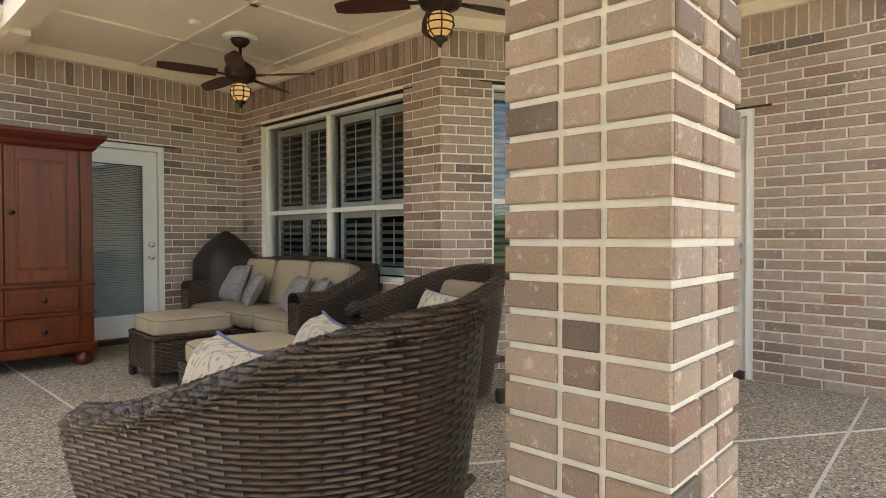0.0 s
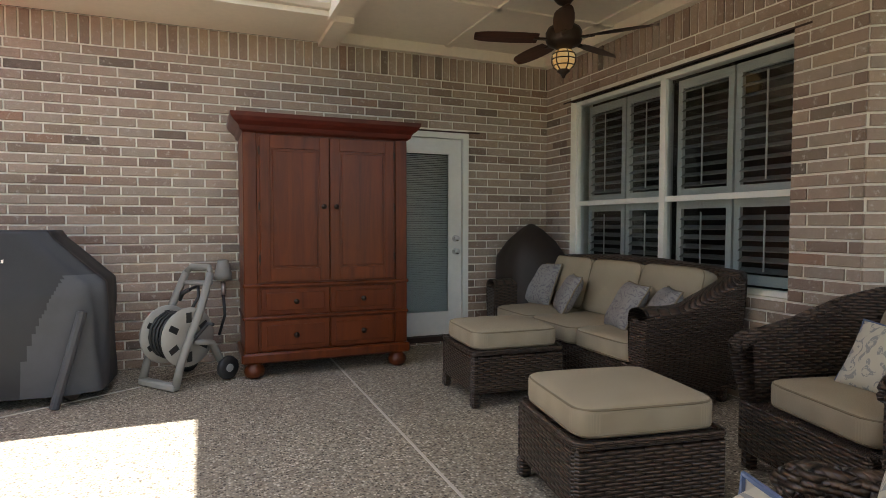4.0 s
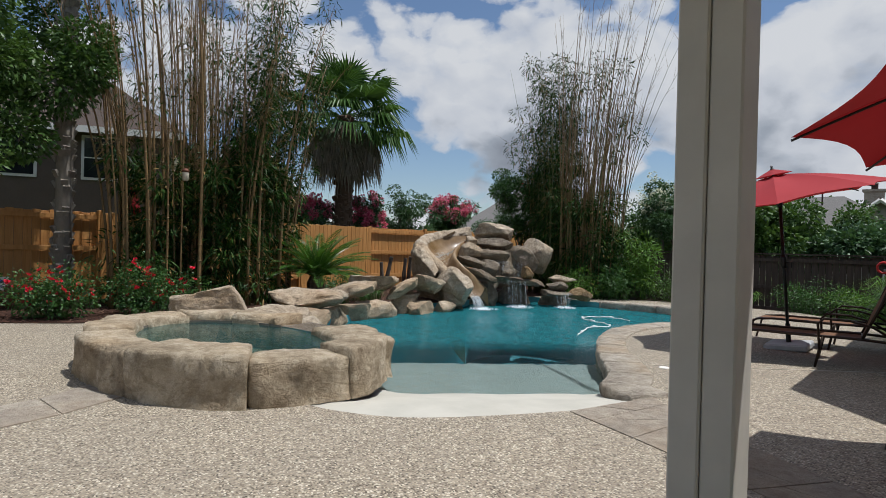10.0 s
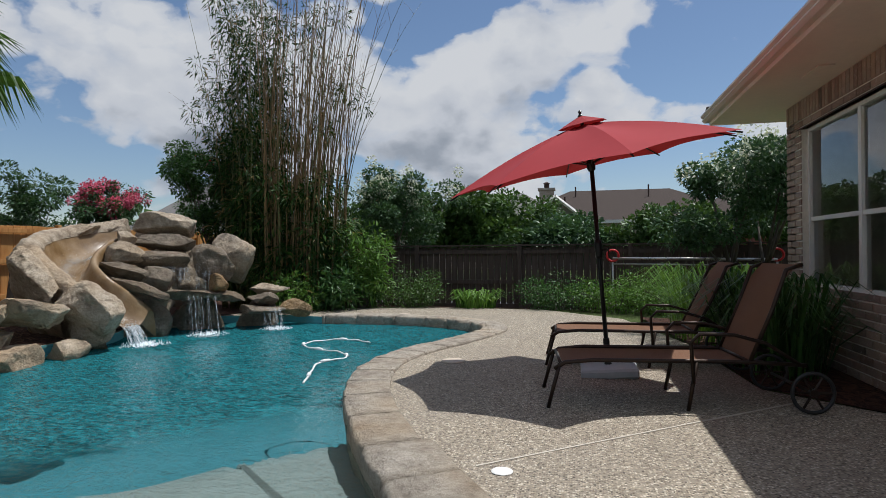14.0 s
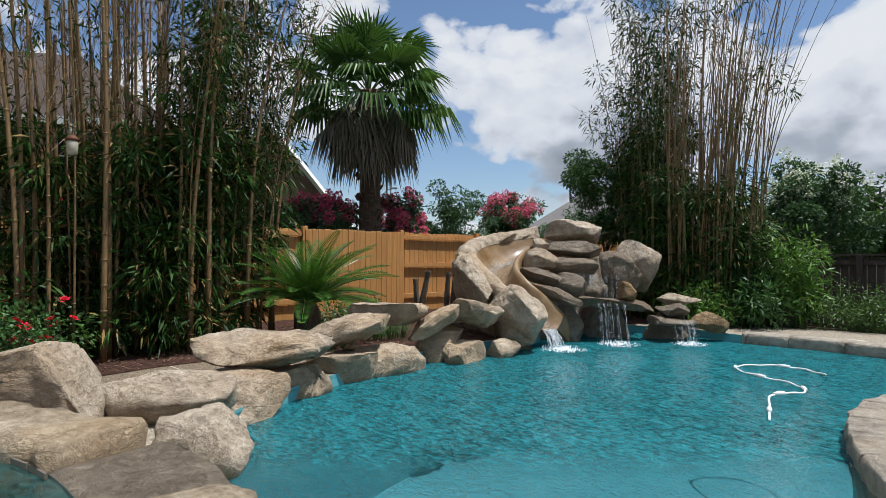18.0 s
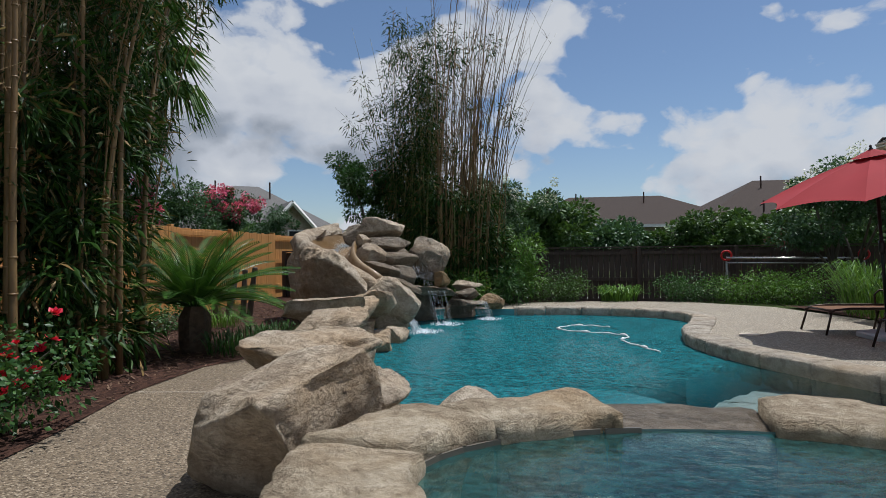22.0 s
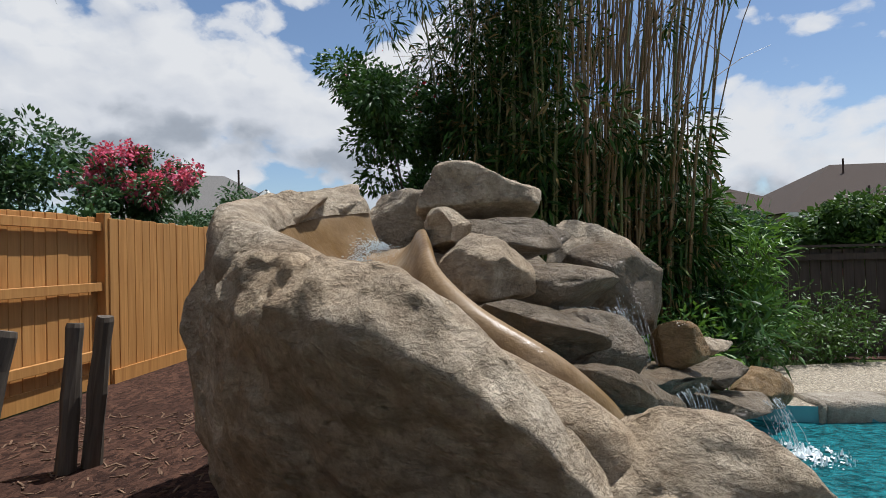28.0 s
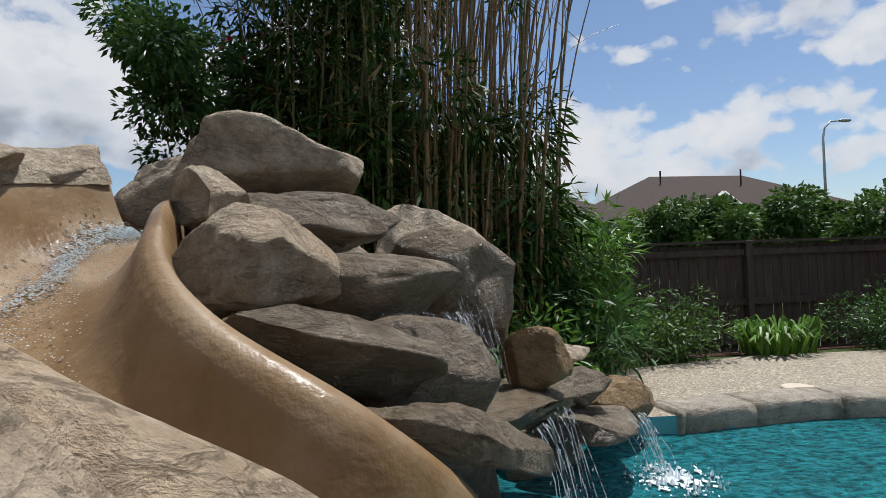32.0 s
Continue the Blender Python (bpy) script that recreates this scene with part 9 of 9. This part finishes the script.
# ---- pots ----
URN = plain("grey_cast_planter", (0.30, 0.31, 0.32), 0.85, 0, 0.3, 14, 0.5)
POT_AT = pose(-3.97, 1.83, 0)
pot = thing("flower_planter", "grey cast planter of purple flowers beside the post", "planter", POT_AT @ Matrix.Scale(0.93, 4, (0, 0, 1)))
part("planter_bowl", G().lathe([(0.19, 0.0), (0.20, 0.03), (0.185, 0.05), (0.215, 0.18), (0.25, 0.34), (0.265, 0.385), (0.30, 0.40), (0.31, 0.43), (0.295, 0.455), (0.265, 0.455), (0.25, 0.42), (0.0, 0.41)], 40, (0, 0, 0), lambda a, z: 1 + (0.012 * math.sin(a * 14) * math.sin(max(0, z - 0.15) * 16) if 0.1 < z < 0.38 else 0)), URN, pot, "", True)
for k in range(10):
    a = k * 0.6283
    part("relief_swag", G().tube([(0.236 * math.cos(a + q * 0.314), 0.236 * math.sin(a + q * 0.314), 0.30 - 0.05 * math.sin(q * 3.14)) for q in [i / 6 for i in range(7)]], 0.012, 6), URN, pot)
part("soil", G().lathe([(0.0, 0.425), (0.255, 0.42)], 24), MULCH, pot)
flowers = bush("flower_plant", "leafy plant with small purple flowers in the planter", (-3.97, 1.83, 0.39), (0.27, 0.27, 0.21), BRIGHT_LEAF, 1900, 140, (0.044, 0.030), PURPLE, 60, 0.028, "flowers")
CERAMIC = plain("dark_glazed_ceramic", (0.030, 0.017, 0.012), 0.22, 0, 0.3, 6, 0.1)
pot2 = thing("ceramic_pot", "dark brown glazed ceramic pot by the house corner", "pot", pose(-2.60, 6.12, 0))
part("pot_bowl", G().lathe([(0.17, 0.0), (0.20, 0.03), (0.27, 0.20), (0.295, 0.36), (0.28, 0.45), (0.285, 0.48), (0.31, 0.49), (0.31, 0.51), (0.27, 0.515), (0.25, 0.47), (0.0, 0.46)], 40), CERAMIC, pot2, "", True)
part("soil", G().lathe([(0.0, 0.475), (0.255, 0.47)], 24), MULCH, pot2)
blades("potted_grass", "wispy green grass growing in the ceramic pot", (-2.60, 6.12, 0.46), 0.16, 0.16, 0.55, 190, BRIGHT_LEAF, 141, 0.007)

# ---- small things ----
LAMP_METAL = plain("aged_lantern_metal", (0.25, 0.21, 0.15), 0.5, 0.6, 0.2)
lan = thing("hanging_lantern", "small pale lantern hanging in the bamboo", "lantern", pose(-15.0, 5.35, 2.58))
part("lantern_glass", G().lathe([(0.03, 0.0), (0.055, 0.02), (0.07, 0.12), (0.075, 0.17), (0.0, 0.18)], 14), plain("frosted_glass", (0.60, 0.52, 0.36), 0.3), lan, "", True)
part("lantern_cap", G().lathe([(0.08, 0.17), (0.085, 0.185), (0.03, 0.22), (0.0, 0.23)], 14), LAMP_METAL, lan, "", True)
part("hook", G().tube([(0, 0, 0.22), (0.0, 0.0, 0.55), (0.05, 0.02, 0.62)], 0.004, 5), LAMP_METAL, lan)
hose_g = G()
FLOATS = plain("white_float", (0.80, 0.80, 0.78), 0.4, 0, 0.04)
pts = smooth_loop([(-8.62, 9.2, 0), (-8.78, 9.7, 0), (-8.92, 10.2, 0), (-8.75, 10.6, 0), (-8.98, 10.95, 0), (-9.45, 11.15, 0), (-9.75, 11.5, 0), (-9.55, 11.9, 0), (-9.15, 11.95, 0), (-8.85, 11.75, 0)], 8, False)
cleaner = thing("pool_cleaner_hose", "white floating pool cleaner hose on the water", "pool cleaner hose", pose(0, 0, WATER_Z))
part("hose", G().tube([(p.x, p.y, 0.008 + 0.006 * math.sin(i)) for i, p in enumerate(pts)], 0.011, 8), FLOATS, cleaner, "", True)
for i in (6, 18, 27, 38, 47, 60):
    d = (pts[i + 1] - pts[i - 1]).normalized() * 0.07
    part("float", G().tube([(pts[i].x - d.x, pts[i].y - d.y, 0.012), (pts[i].x, pts[i].y, 0.014), (pts[i].x + d.x, pts[i].y + d.y, 0.012)], [0.018, 0.025, 0.018], 10), FLOATS, cleaner, "", True)
REEL_RED = plain("red_plastic", (0.55, 0.02, 0.02), 0.4)
pr = thing("cover_reel", "red-ended pool cover reel standing by the dark fence", "cover reel", pose(-5.2, 16.85, -0.35))
part("roller", G().tube([(0.0, 0, 1.34), (3.2, 0, 1.30)], 0.030, 10), CHROME, pr, "", True)
part("roller", G().tube([(0.0, 0, 1.22), (3.2, 0, 1.18)], 0.018, 8), CHROME, pr, "", True)
for x in (0.0, 3.2):
    part("reel_end", G().tube([(x + 0.12 * math.cos(i * 0.2618), 0, 1.40 + 0.12 * math.sin(i * 0.2618)) for i in range(24)], 0.025, 8, True, 1.0, True), REEL_RED, pr, "", True)
    part("stand", G().tube([(x, -0.2, 0), (x, 0, 1.28), (x, 0.2, 0)], 0.02, 8), CHROME, pr)
RUST = plain("rust_brown_metal", (0.14, 0.05, 0.025), 0.7, 0.3)
RED_METAL = plain("painted_red_metal", (0.42, 0.05, 0.02), 0.5, 0.2)
hen = part("garden_ornament", G().lathe([(0.03, 0.0), (0.02, 0.06), (0.09, 0.10), (0.12, 0.18), (0.09, 0.26), (0.05, 0.30), (0.055, 0.36), (0.03, 0.41), (0.0, 0.42)], 14), RUST, None, "", True, pose(-16.25, 3.10, 0.0, 0, 0, 60))
tagged(hen, "rust-brown rooster garden ornament in the mulch", "ornament")
part("tail", G().tube([(0.09, 0, 0.24), (0.17, 0, 0.34), (0.20, 0, 0.28), (0.17, 0, 0.20)], [0.03, 0.035, 0.025, 0.012], 7), RUST, hen)
part("comb", G().tube([(-0.03, 0, 0.42), (0.0, 0, 0.46), (0.03, 0, 0.42)], [0.010, 0.016, 0.008], 6), REEL_RED, hen)
part("beak", G().tube([(-0.05, 0, 0.38), (-0.10, 0, 0.365)], [0.016, 0.004], 6), RUST, hen)
sign = thing("yard_sign", "small white metal sign on a stake in the mulch", "sign", pose(-16.5, 3.02, 0, 0, 0, 62))
part("board", shift(bevelled((0.30, 0.012, 0.24), 0.004), Matrix.Translation((0, 0, 0.42))), WHITE_PAINT, sign)
part("stake", G().tube([(0, 0.012, 0), (0, 0.012, 0.5)], 0.008, 6), BLACK_METAL, sign)
part("blue_bar", G().box((0, -0.009, 0.46), (0.22, 0.004, 0.045)), plain("sign_blue", (0.02, 0.06, 0.25), 0.5), sign)
part("blue_bar", G().box((0, -0.009, 0.38), (0.12, 0.004, 0.02)), plain("sign_navy", (0.03, 0.05, 0.16), 0.5), sign)
feeder = thing("bird_feeder", "clear glass jar bird feeder hanging among the bamboo culms", "bird feeder", pose(-14.3, 5.25, 2.32) @ Matrix.Scale(0.75, 4))
part("jar", G().lathe([(0.0, 0.0), (0.05, 0.0), (0.075, 0.03), (0.08, 0.18), (0.06, 0.22)], 16), plain("frosted_jar", (0.42, 0.38, 0.29), 0.2), feeder, "cloudy glass jar", True)
part("lid", G().lathe([(0.085, 0.21), (0.09, 0.24), (0.04, 0.29), (0.0, 0.30)], 16), RUST, feeder, "", True)
part("hanger", G().tube([(0, 0, 0.29), (0.01, 0, 0.8), (-0.25, 0.15, 1.1)], 0.004, 5), BLACK_METAL, feeder)
crab = thing("crab_ornament", "red metal crab wall ornament hung above the fence", "ornament", pose(-19.2, 6.28, 2.50, 0, 0, 70))
part("crab_body", shift(bevelled((0.26, 0.05, 0.15), 0.03), Matrix.Translation((0, 0, 0))), RED_METAL, crab)
for s in (-1, 1):
    part("claw", G().tube([(s * 0.12, 0, 0.04), (s * 0.24, 0, 0.10), (s * 0.22, 0, 0.22), (s * 0.14, 0, 0.20)], [0.02, 0.025, 0.035, 0.012], 7), RED_METAL, crab)
    for k in range(3):
        part("leg", G().tube([(s * 0.10, 0, -0.02 - 0.02 * k), (s * (0.22 - 0.03 * k), 0, -0.04 - 0.03 * k), (s * (0.24 - 0.04 * k), 0, -0.13 - 0.02 * k)], 0.010, 5), RED_METAL, crab)
part("hanging_wire", G().tube([(0, 0, 0.07), (0, 0, 1.2)], 0.004, 5), BLACK_METAL, crab)
hb = thing("folded_umbrella", "small folded red umbrella showing above the fence", "umbrella", pose(-17.6, 5.62, 0))
part("folded_canopy", G().lathe([(0.02, 2.45), (0.07, 2.3), (0.13, 2.0), (0.16, 1.8), (0.05, 1.75)], 12, (0, 0, 0), lambda a, z: 1 + 0.25 * math.sin(a * 6)), RED, hb, "", True)
part("pole", G().tube([(0, 0, 0), (0, 0, 2.5)], 0.02, 8), BLACK_METAL, hb)

# ---- neighbouring houses and street lamps ----
FAR_BRICK = Nodes("far_tan_brick", "World")
_b = FAR_BRICK.n.new("ShaderNodeTexBrick")
_b.inputs["Scale"].default_value = 4.0
_b.inputs["Color1"].default_value, _b.inputs["Color2"].default_value, _b.inputs["Mortar"].default_value = (0.42, 0.35, 0.27, 1), (0.34, 0.27, 0.20, 1), (0.5, 0.46, 0.4, 1)
_mp = FAR_BRICK.mapped((1, 1, 1), (1.5708, 0, 0))
FAR_BRICK.l.new(_mp, _b.inputs["Vector"])
FAR_BRICK = FAR_BRICK.done(_b.outputs["Color"], 0.9)
BROWN_BRICK = plain("far_brown_brick", (0.27, 0.165, 0.12), 0.9, 0, 0.22, 14)
RED_BRICK = plain("far_red_brick", (0.24, 0.085, 0.06), 0.9, 0, 0.2, 12)
BROWN_SIDING = plain("far_brown_siding", (0.13, 0.095, 0.075), 0.85, 0, 0.15)
TAUPE_SIDING = plain("far_taupe_siding", (0.33, 0.29, 0.25), 0.8, 0, 0.1)
DARK_PANE = plain("dark_far_pane", (0.02, 0.022, 0.026), 0.08)


def house(m, w, d, eave, ridge, label, wall_mat, roof_mat, gable=True, windows=(), chimney=None, hip=0.0):
    """A house in plan w by d; its front faces local -y; windows: (x, z, width, height) on the front."""
    t = thing("house", label, "house", m, "neighbouring houses")
    g = G().slab((-w / 2, -d / 2, 0), (w / 2, d / 2, eave))
    if gable:
        g.add([(-w / 2, -d / 2, eave), (w / 2, -d / 2, eave), (0, -d / 2, ridge), (-w / 2, d / 2, eave), (w / 2, d / 2, eave), (0, d / 2, ridge)], [(0, 1, 2), (4, 3, 5)])
    part("wall", g, wall_mat, t)
    o = 0.45
    k = (ridge - eave) / (w / 2)
    r = G()
    if gable:
        for s in (-1, 1):
            a, b = (s * (w / 2 + o), eave - o * k), (0, ridge)
            r.add([(a[0], -d / 2 - o, a[1]), (b[0], -d / 2 - o, b[1]), (b[0], d / 2 + o, b[1]), (a[0], d / 2 + o, a[1]), (a[0], -d / 2 - o, a[1] + 0.16), (b[0], -d / 2 - o, b[1] + 0.16), (b[0], d / 2 + o, b[1] + 0.16), (a[0], d / 2 + o, a[1] + 0.16)], [(0, 1, 2, 3), (7, 6, 5, 4), (0, 4, 5, 1), (3, 2, 6, 7), (0, 3, 7, 4)])
            part("barge_board", G().tube([(a[0], -d / 2 - o - 0.03, a[1] + 0.04), (b[0], -d / 2 - o - 0.03, b[1] + 0.04)], 0.11, 4), WHITE_PAINT, t)
    else:
        q = w / 2 * hip
        r.add([(-w / 2 - o, -d / 2 - o, eave), (w / 2 + o, -d / 2 - o, eave), (w / 2 + o, d / 2 + o, eave), (-w / 2 - o, d / 2 + o, eave), (-w / 2 + q, 0, ridge), (w / 2 - q, 0, ridge)], [(0, 1, 5, 4), (1, 2, 5), (2, 3, 4, 5), (3, 0, 4), (3, 2, 1, 0)])
        part("fascia", G().slab((-w / 2 - o, -d / 2 - o - 0.03, eave - 0.2), (w / 2 + o, -d / 2 - o, eave)), WHITE_PAINT, t)
    part("roof", r, roof_mat, t)
    for x, z, ww, hh in windows:
        wd = part("window", G().slab((x - ww / 2 - 0.08, -d / 2 - 0.05, z - 0.08), (x + ww / 2 + 0.08, -d / 2 - 0.004, z + hh + 0.08)), WHITE_PAINT, t)
        part("pane", G().slab((x - ww / 2, -d / 2 - 0.058, z), (x + ww / 2, -d / 2 - 0.05, z + hh / 2 - 0.02)), DARK_PANE, wd)
        part("pane", G().slab((x - ww / 2, -d / 2 - 0.058, z + hh / 2 + 0.02), (x + ww / 2, -d / 2 - 0.05, z + hh)), DARK_PANE, wd)
    if chimney:
        x, y, z = chimney
        part("chimney", G().slab((x - 0.5, y - 0.4, eave), (x + 0.5, y + 0.4, z)).slab((x - 0.6, y - 0.5, z), (x + 0.6, y + 0.5, z + 0.15)), wall_mat, t)
        part("flue", G().lathe([(0.18, z + 0.15), (0.18, z + 0.5), (0.26, z + 0.5), (0.0, z + 0.65)], 10, (x, y, 0)), STEEL, t)
    for x, y in ((w * 0.12, -d * 0.15), (-w * 0.2, -d * 0.12)):
        part("vent_pipe", G().tube([(x, y, eave + (ridge - eave) * 0.4), (x, y, ridge + 0.15)], 0.05, 6), STEEL, t)
    return t


house(pose(-29.0, 6.8, 0, 0, 0, 62), 9, 9, 4.6, 7.6, "two-storey brown house with a brown roof beyond the fence", BROWN_SIDING, BROWN_SHINGLE, False, ((-2.8, 3.1, 0.9, 1.2), (0.4, 3.1, 0.9, 1.2), (2.6, 3.1, 0.9, 1.2)), None, 0.7)
house(pose(-29.96, 15.2, 0, 0, 0, 63), 5.8, 8, 2.3, 5.9, "brown brick house with a steep grey gable beyond the fence", BROWN_BRICK, SHINGLE, True, ())
house(pose(-25.2, 35.3, 0, 0, 0, 35), 4.6, 10, 1.4, 3.95, "pale brick house with a steep grey gable", FAR_BRICK, SHINGLE, True, ((0.45, 1.75, 1.1, 0.75),))
house(pose(-27.6, 37.0, 0, 0, 0, 35), 10, 9, 2.4, 5.7, "dark grey hip-roofed house in the distance", FAR_BRICK, SHINGLE, False, (), None, 0.85)
house(pose(-3.0, 47.0, 0, 0, 0, 0), 15, 11, 3.0, 5.4, "brown hip-roofed house with a chimney", FAR_BRICK, BROWN_SHINGLE, False, ((-5, 1.0, 1.0, 1.4),), (-5.0, -1.0, 5.4), 0.55)
house(pose(-7.2, 42.5, 0, 0, 0, 0), 4.4, 4, 2.6, 4.4, "small gabled wing of a neighbouring house", TAUPE_SIDING, BROWN_SHINGLE, True, ())
house(pose(9.0, 44.0, 0, 0, 0, 0), 16, 11, 3.0, 6.0, "brown hip-roofed house in the distance", FAR_BRICK, BROWN_SHINGLE, False, ((-5, 1.0, 1.0, 1.4),), None, 0.6)
house(pose(4.6, 37.4, 0, 0, 0, 0), 4.6, 4, 2.2, 3.9, "red brick gabled porch with a white ornament", RED_BRICK, BROWN_SHINGLE, True, ())
orn = G()
for a in range(4):
    orn.tube([(4.6, 35.28, 2.85), (4.6 + 0.4 * math.cos(a * 1.5708), 35.28, 2.85 + 0.4 * math.sin(a * 1.5708))], [0.05, 0.13], 6)
tagged(part("gable_ornament", orn, WHITE_PAINT), "white cross-shaped gable ornament", "ornament")
house(pose(-12.0, 46.0, 0, 0, 0, 0), 12, 10, 2.8, 5.2, "grey-roofed house behind the trees", FAR_BRICK, SHINGLE, False, (), None, 0.6)
GALV = plain("galvanised_pole", (0.42, 0.43, 0.44), 0.5, 0.6)


def street_lamp(at, h, turn):
    t = thing("street_lamp", "grey street lamp on a tall curved pole", "street lamp", pose(*at, 0, 0, turn), "street lamps")
    part("pole", G().tube([(0, 0, 0), (0, 0, h * 0.88), (0.12, 0, h * 0.95), (0.5, 0, h * 0.995), (1.1, 0, h)], [0.09, 0.06, 0.05, 0.045, 0.04], 8), GALV, t, "", True)
    part("lamp_head", puffed((0.75, 0.28, 0.18), 0.7, 10), GALV, t, "", True, pose(1.4, 0, h + 0.02))


street_lamp((12.8, 38.0, 0), 8.1, 0)
street_lamp((-42.9, 30.9, 0), 6.4, 0)
# A far belt of trees closes the view
belt = np.random.default_rng(5)
n_b = 26000
ang = belt.uniform(0, 2 * math.pi, n_b)
dist = belt.uniform(62, 95, n_b)
zz = belt.random(n_b) ** 0.8 * (3.6 + 1.6 * np.sin(ang * 9) + 1.3 * np.sin(ang * 23 + 1) + 0.8 * np.sin(ang * 47))
base = np.stack([-8 + dist * np.cos(ang), 6 + dist * np.sin(ang), np.maximum(zz, 0.1)], 1)
ob = part("tree_belt", leaf_mesh("tree_belt", base, belt.normal(size=(n_b, 3)), belt.uniform(0.8, 1.6, n_b), belt.uniform(0.6, 1.1, n_b), belt), TREE_LEAF)
tagged(ob, "far belt of green trees round the neighbourhood", "trees", kind="stuff")

# ---- bricks: the nearest as pieces of their own, the rest joined ----
def brick_mesh(w, h, name, depth=0.02):
    """One brick's face and edges: front proud of the joint, edges a little worn."""
    c = 0.004
    g = G()
    x, z = w / 2, h / 2
    g.v = [(-x, 0, -z), (x, 0, -z), (x, 0, z), (-x, 0, z), (-x + c, -depth, -z + c), (x - c, -depth, -z + c), (x - c, -depth, z - c), (-x + c, -depth, z - c),
           (-x, -depth + c, -z), (x, -depth + c, -z), (x, -depth + c, z), (-x, -depth + c, z)]
    g.f = [(4, 5, 6, 7), (8, 9, 5, 4), (9, 10, 6, 5), (10, 11, 7, 6), (11, 8, 4, 7), (0, 1, 9, 8), (1, 2, 10, 9), (2, 3, 11, 10), (3, 0, 8, 11)]
    me = g.mesh(name)
    me.materials.append(BRICK)
    return me


PROUD = 0.011
full = brick_mesh(LONG - GAP, COURSE - GAP, "brick", PROUD)
upright = brick_mesh(COURSE - GAP, WALL_TOP - SOLDIER - GAP, "brick_upright", PROUD)
brk = random.Random(17)


def clipped(u0, u1, z0, z1, openings):
    """What is left of a brick beside openings: its runs along u."""
    runs = [(u0, u1)]
    for a, b, c, d in openings:
        if z1 > c + 0.012 and z0 < d - 0.012:
            runs = [q for s, e in runs for q in ((s, min(e, a - 0.004)), (max(s, b + 0.004), e)) if q[1] - q[0] > 0.02]
    return runs


def lay(wall_ob, length, openings, single, stretch):
    """Courses in running bond with a soldier course on top; single bricks within the stretch of u, up to a number."""
    joined = G()
    count = 0

    def put(u0, u1, z0, z1):
        joined.add([((u0 + u1) / 2 + a, y, (z0 + z1) / 2 + b) for a, y, b in [((v[0]) * (u1 - u0) / (LONG - GAP), v[1], v[2] * (z1 - z0) / (COURSE - GAP)) for v in BASE_V]], BASE_F)

    for r in range(33):
        z0, z1 = r * COURSE + GAP / 2, (r + 1) * COURSE - GAP / 2
        u = -(LONG / 2 if r % 2 else 0.0) + brk.uniform(-0.01, 0.01)
        while u < length:
            a, b = max(0.0, u + GAP / 2), min(length, u + LONG - GAP / 2)
            for s, e in clipped(a, b, z0, z1, openings) if b - a > 0.02 else ():
                whole = abs((e - s) - (LONG - GAP)) < 1e-3
                if whole and count < single and stretch[0] < s < stretch[1] and stretch[2] < z0 < stretch[3]:
                    part("brick", full, BRICK, wall_ob, "", False, Matrix.Translation(((s + e) / 2, brk.uniform(-0.002, 0.001), (z0 + z1) / 2)))
                    count += 1
                else:
                    put(s, e, z0, z1)
            u += LONG
    u = 0.0
    while u < length - 0.02:
        put(u + GAP / 2, min(length, u + COURSE - GAP / 2), SOLDIER + GAP / 2, WALL_TOP - GAP / 2)
        u += COURSE
    ob = part("brickwork", joined, BRICK, wall_ob)
    ob["kind"] = "stuff"


BASE_V = [tuple(v.co) for v in full.vertices]
BASE_F = [tuple(p.vertices) for p in full.polygons]
NEAR = {"wall_north": (300, (1.7, 5.5, 0.3, 2.4)), "wall_east": (300, (0, 4, 0.2, 2.5)), "wall_southeast": (300, (-1, 3, 0.0, 2.7)), "wall_far_east": (300, (0.9, 4.5, 0.0, 2.5)), "wall_northwest": (200, (0, 3, 0.2, 2.5)), "wall_west": (200, (0, 4, 0.2, 2.5))}
for wall_ob, length, openings, _ in brick_jobs:
    n_single, stretch = NEAR.get(wall_ob.name, (0, (0, 0, 0, 0)))
    lay(wall_ob, length, openings, n_single, stretch)

# Pillar: header and stretcher courses on all four faces, every brick a piece
x0, y0, x1, y1 = PILLAR
W = x1 - x0
P_GAP = 0.017
for face in range(4):
    m_face = [pose(x0, y0, 0, 0, 0, 0), pose(x1, y0, 0, 0, 0, 90), pose(x1, y1, 0, 0, 0, 180), pose(x0, y1, 0, 0, 0, 270)][face]
    for r in range(34):
        zc = (r + 0.5) * COURSE
        runs = [(0.0, 0.135), (0.135 + P_GAP, 0.236), (0.236 + P_GAP, W)] if (r + face) % 2 == 0 else [(0.0, W - 0.253), (W - 0.253 + P_GAP, W - 0.152), (W - 0.135, W)]
        for a, b in runs:
            key = "pillar_%d" % round((b - a) * 1000)
            me = bpy.data.meshes.get(key)
            if me is None:
                me = brick_mesh(b - a, COURSE - P_GAP, key, 0.012)
            part("brick", me, BRICK, pillar, "", False, m_face @ Matrix.Translation(((a + b) / 2, 0.006, zc)))
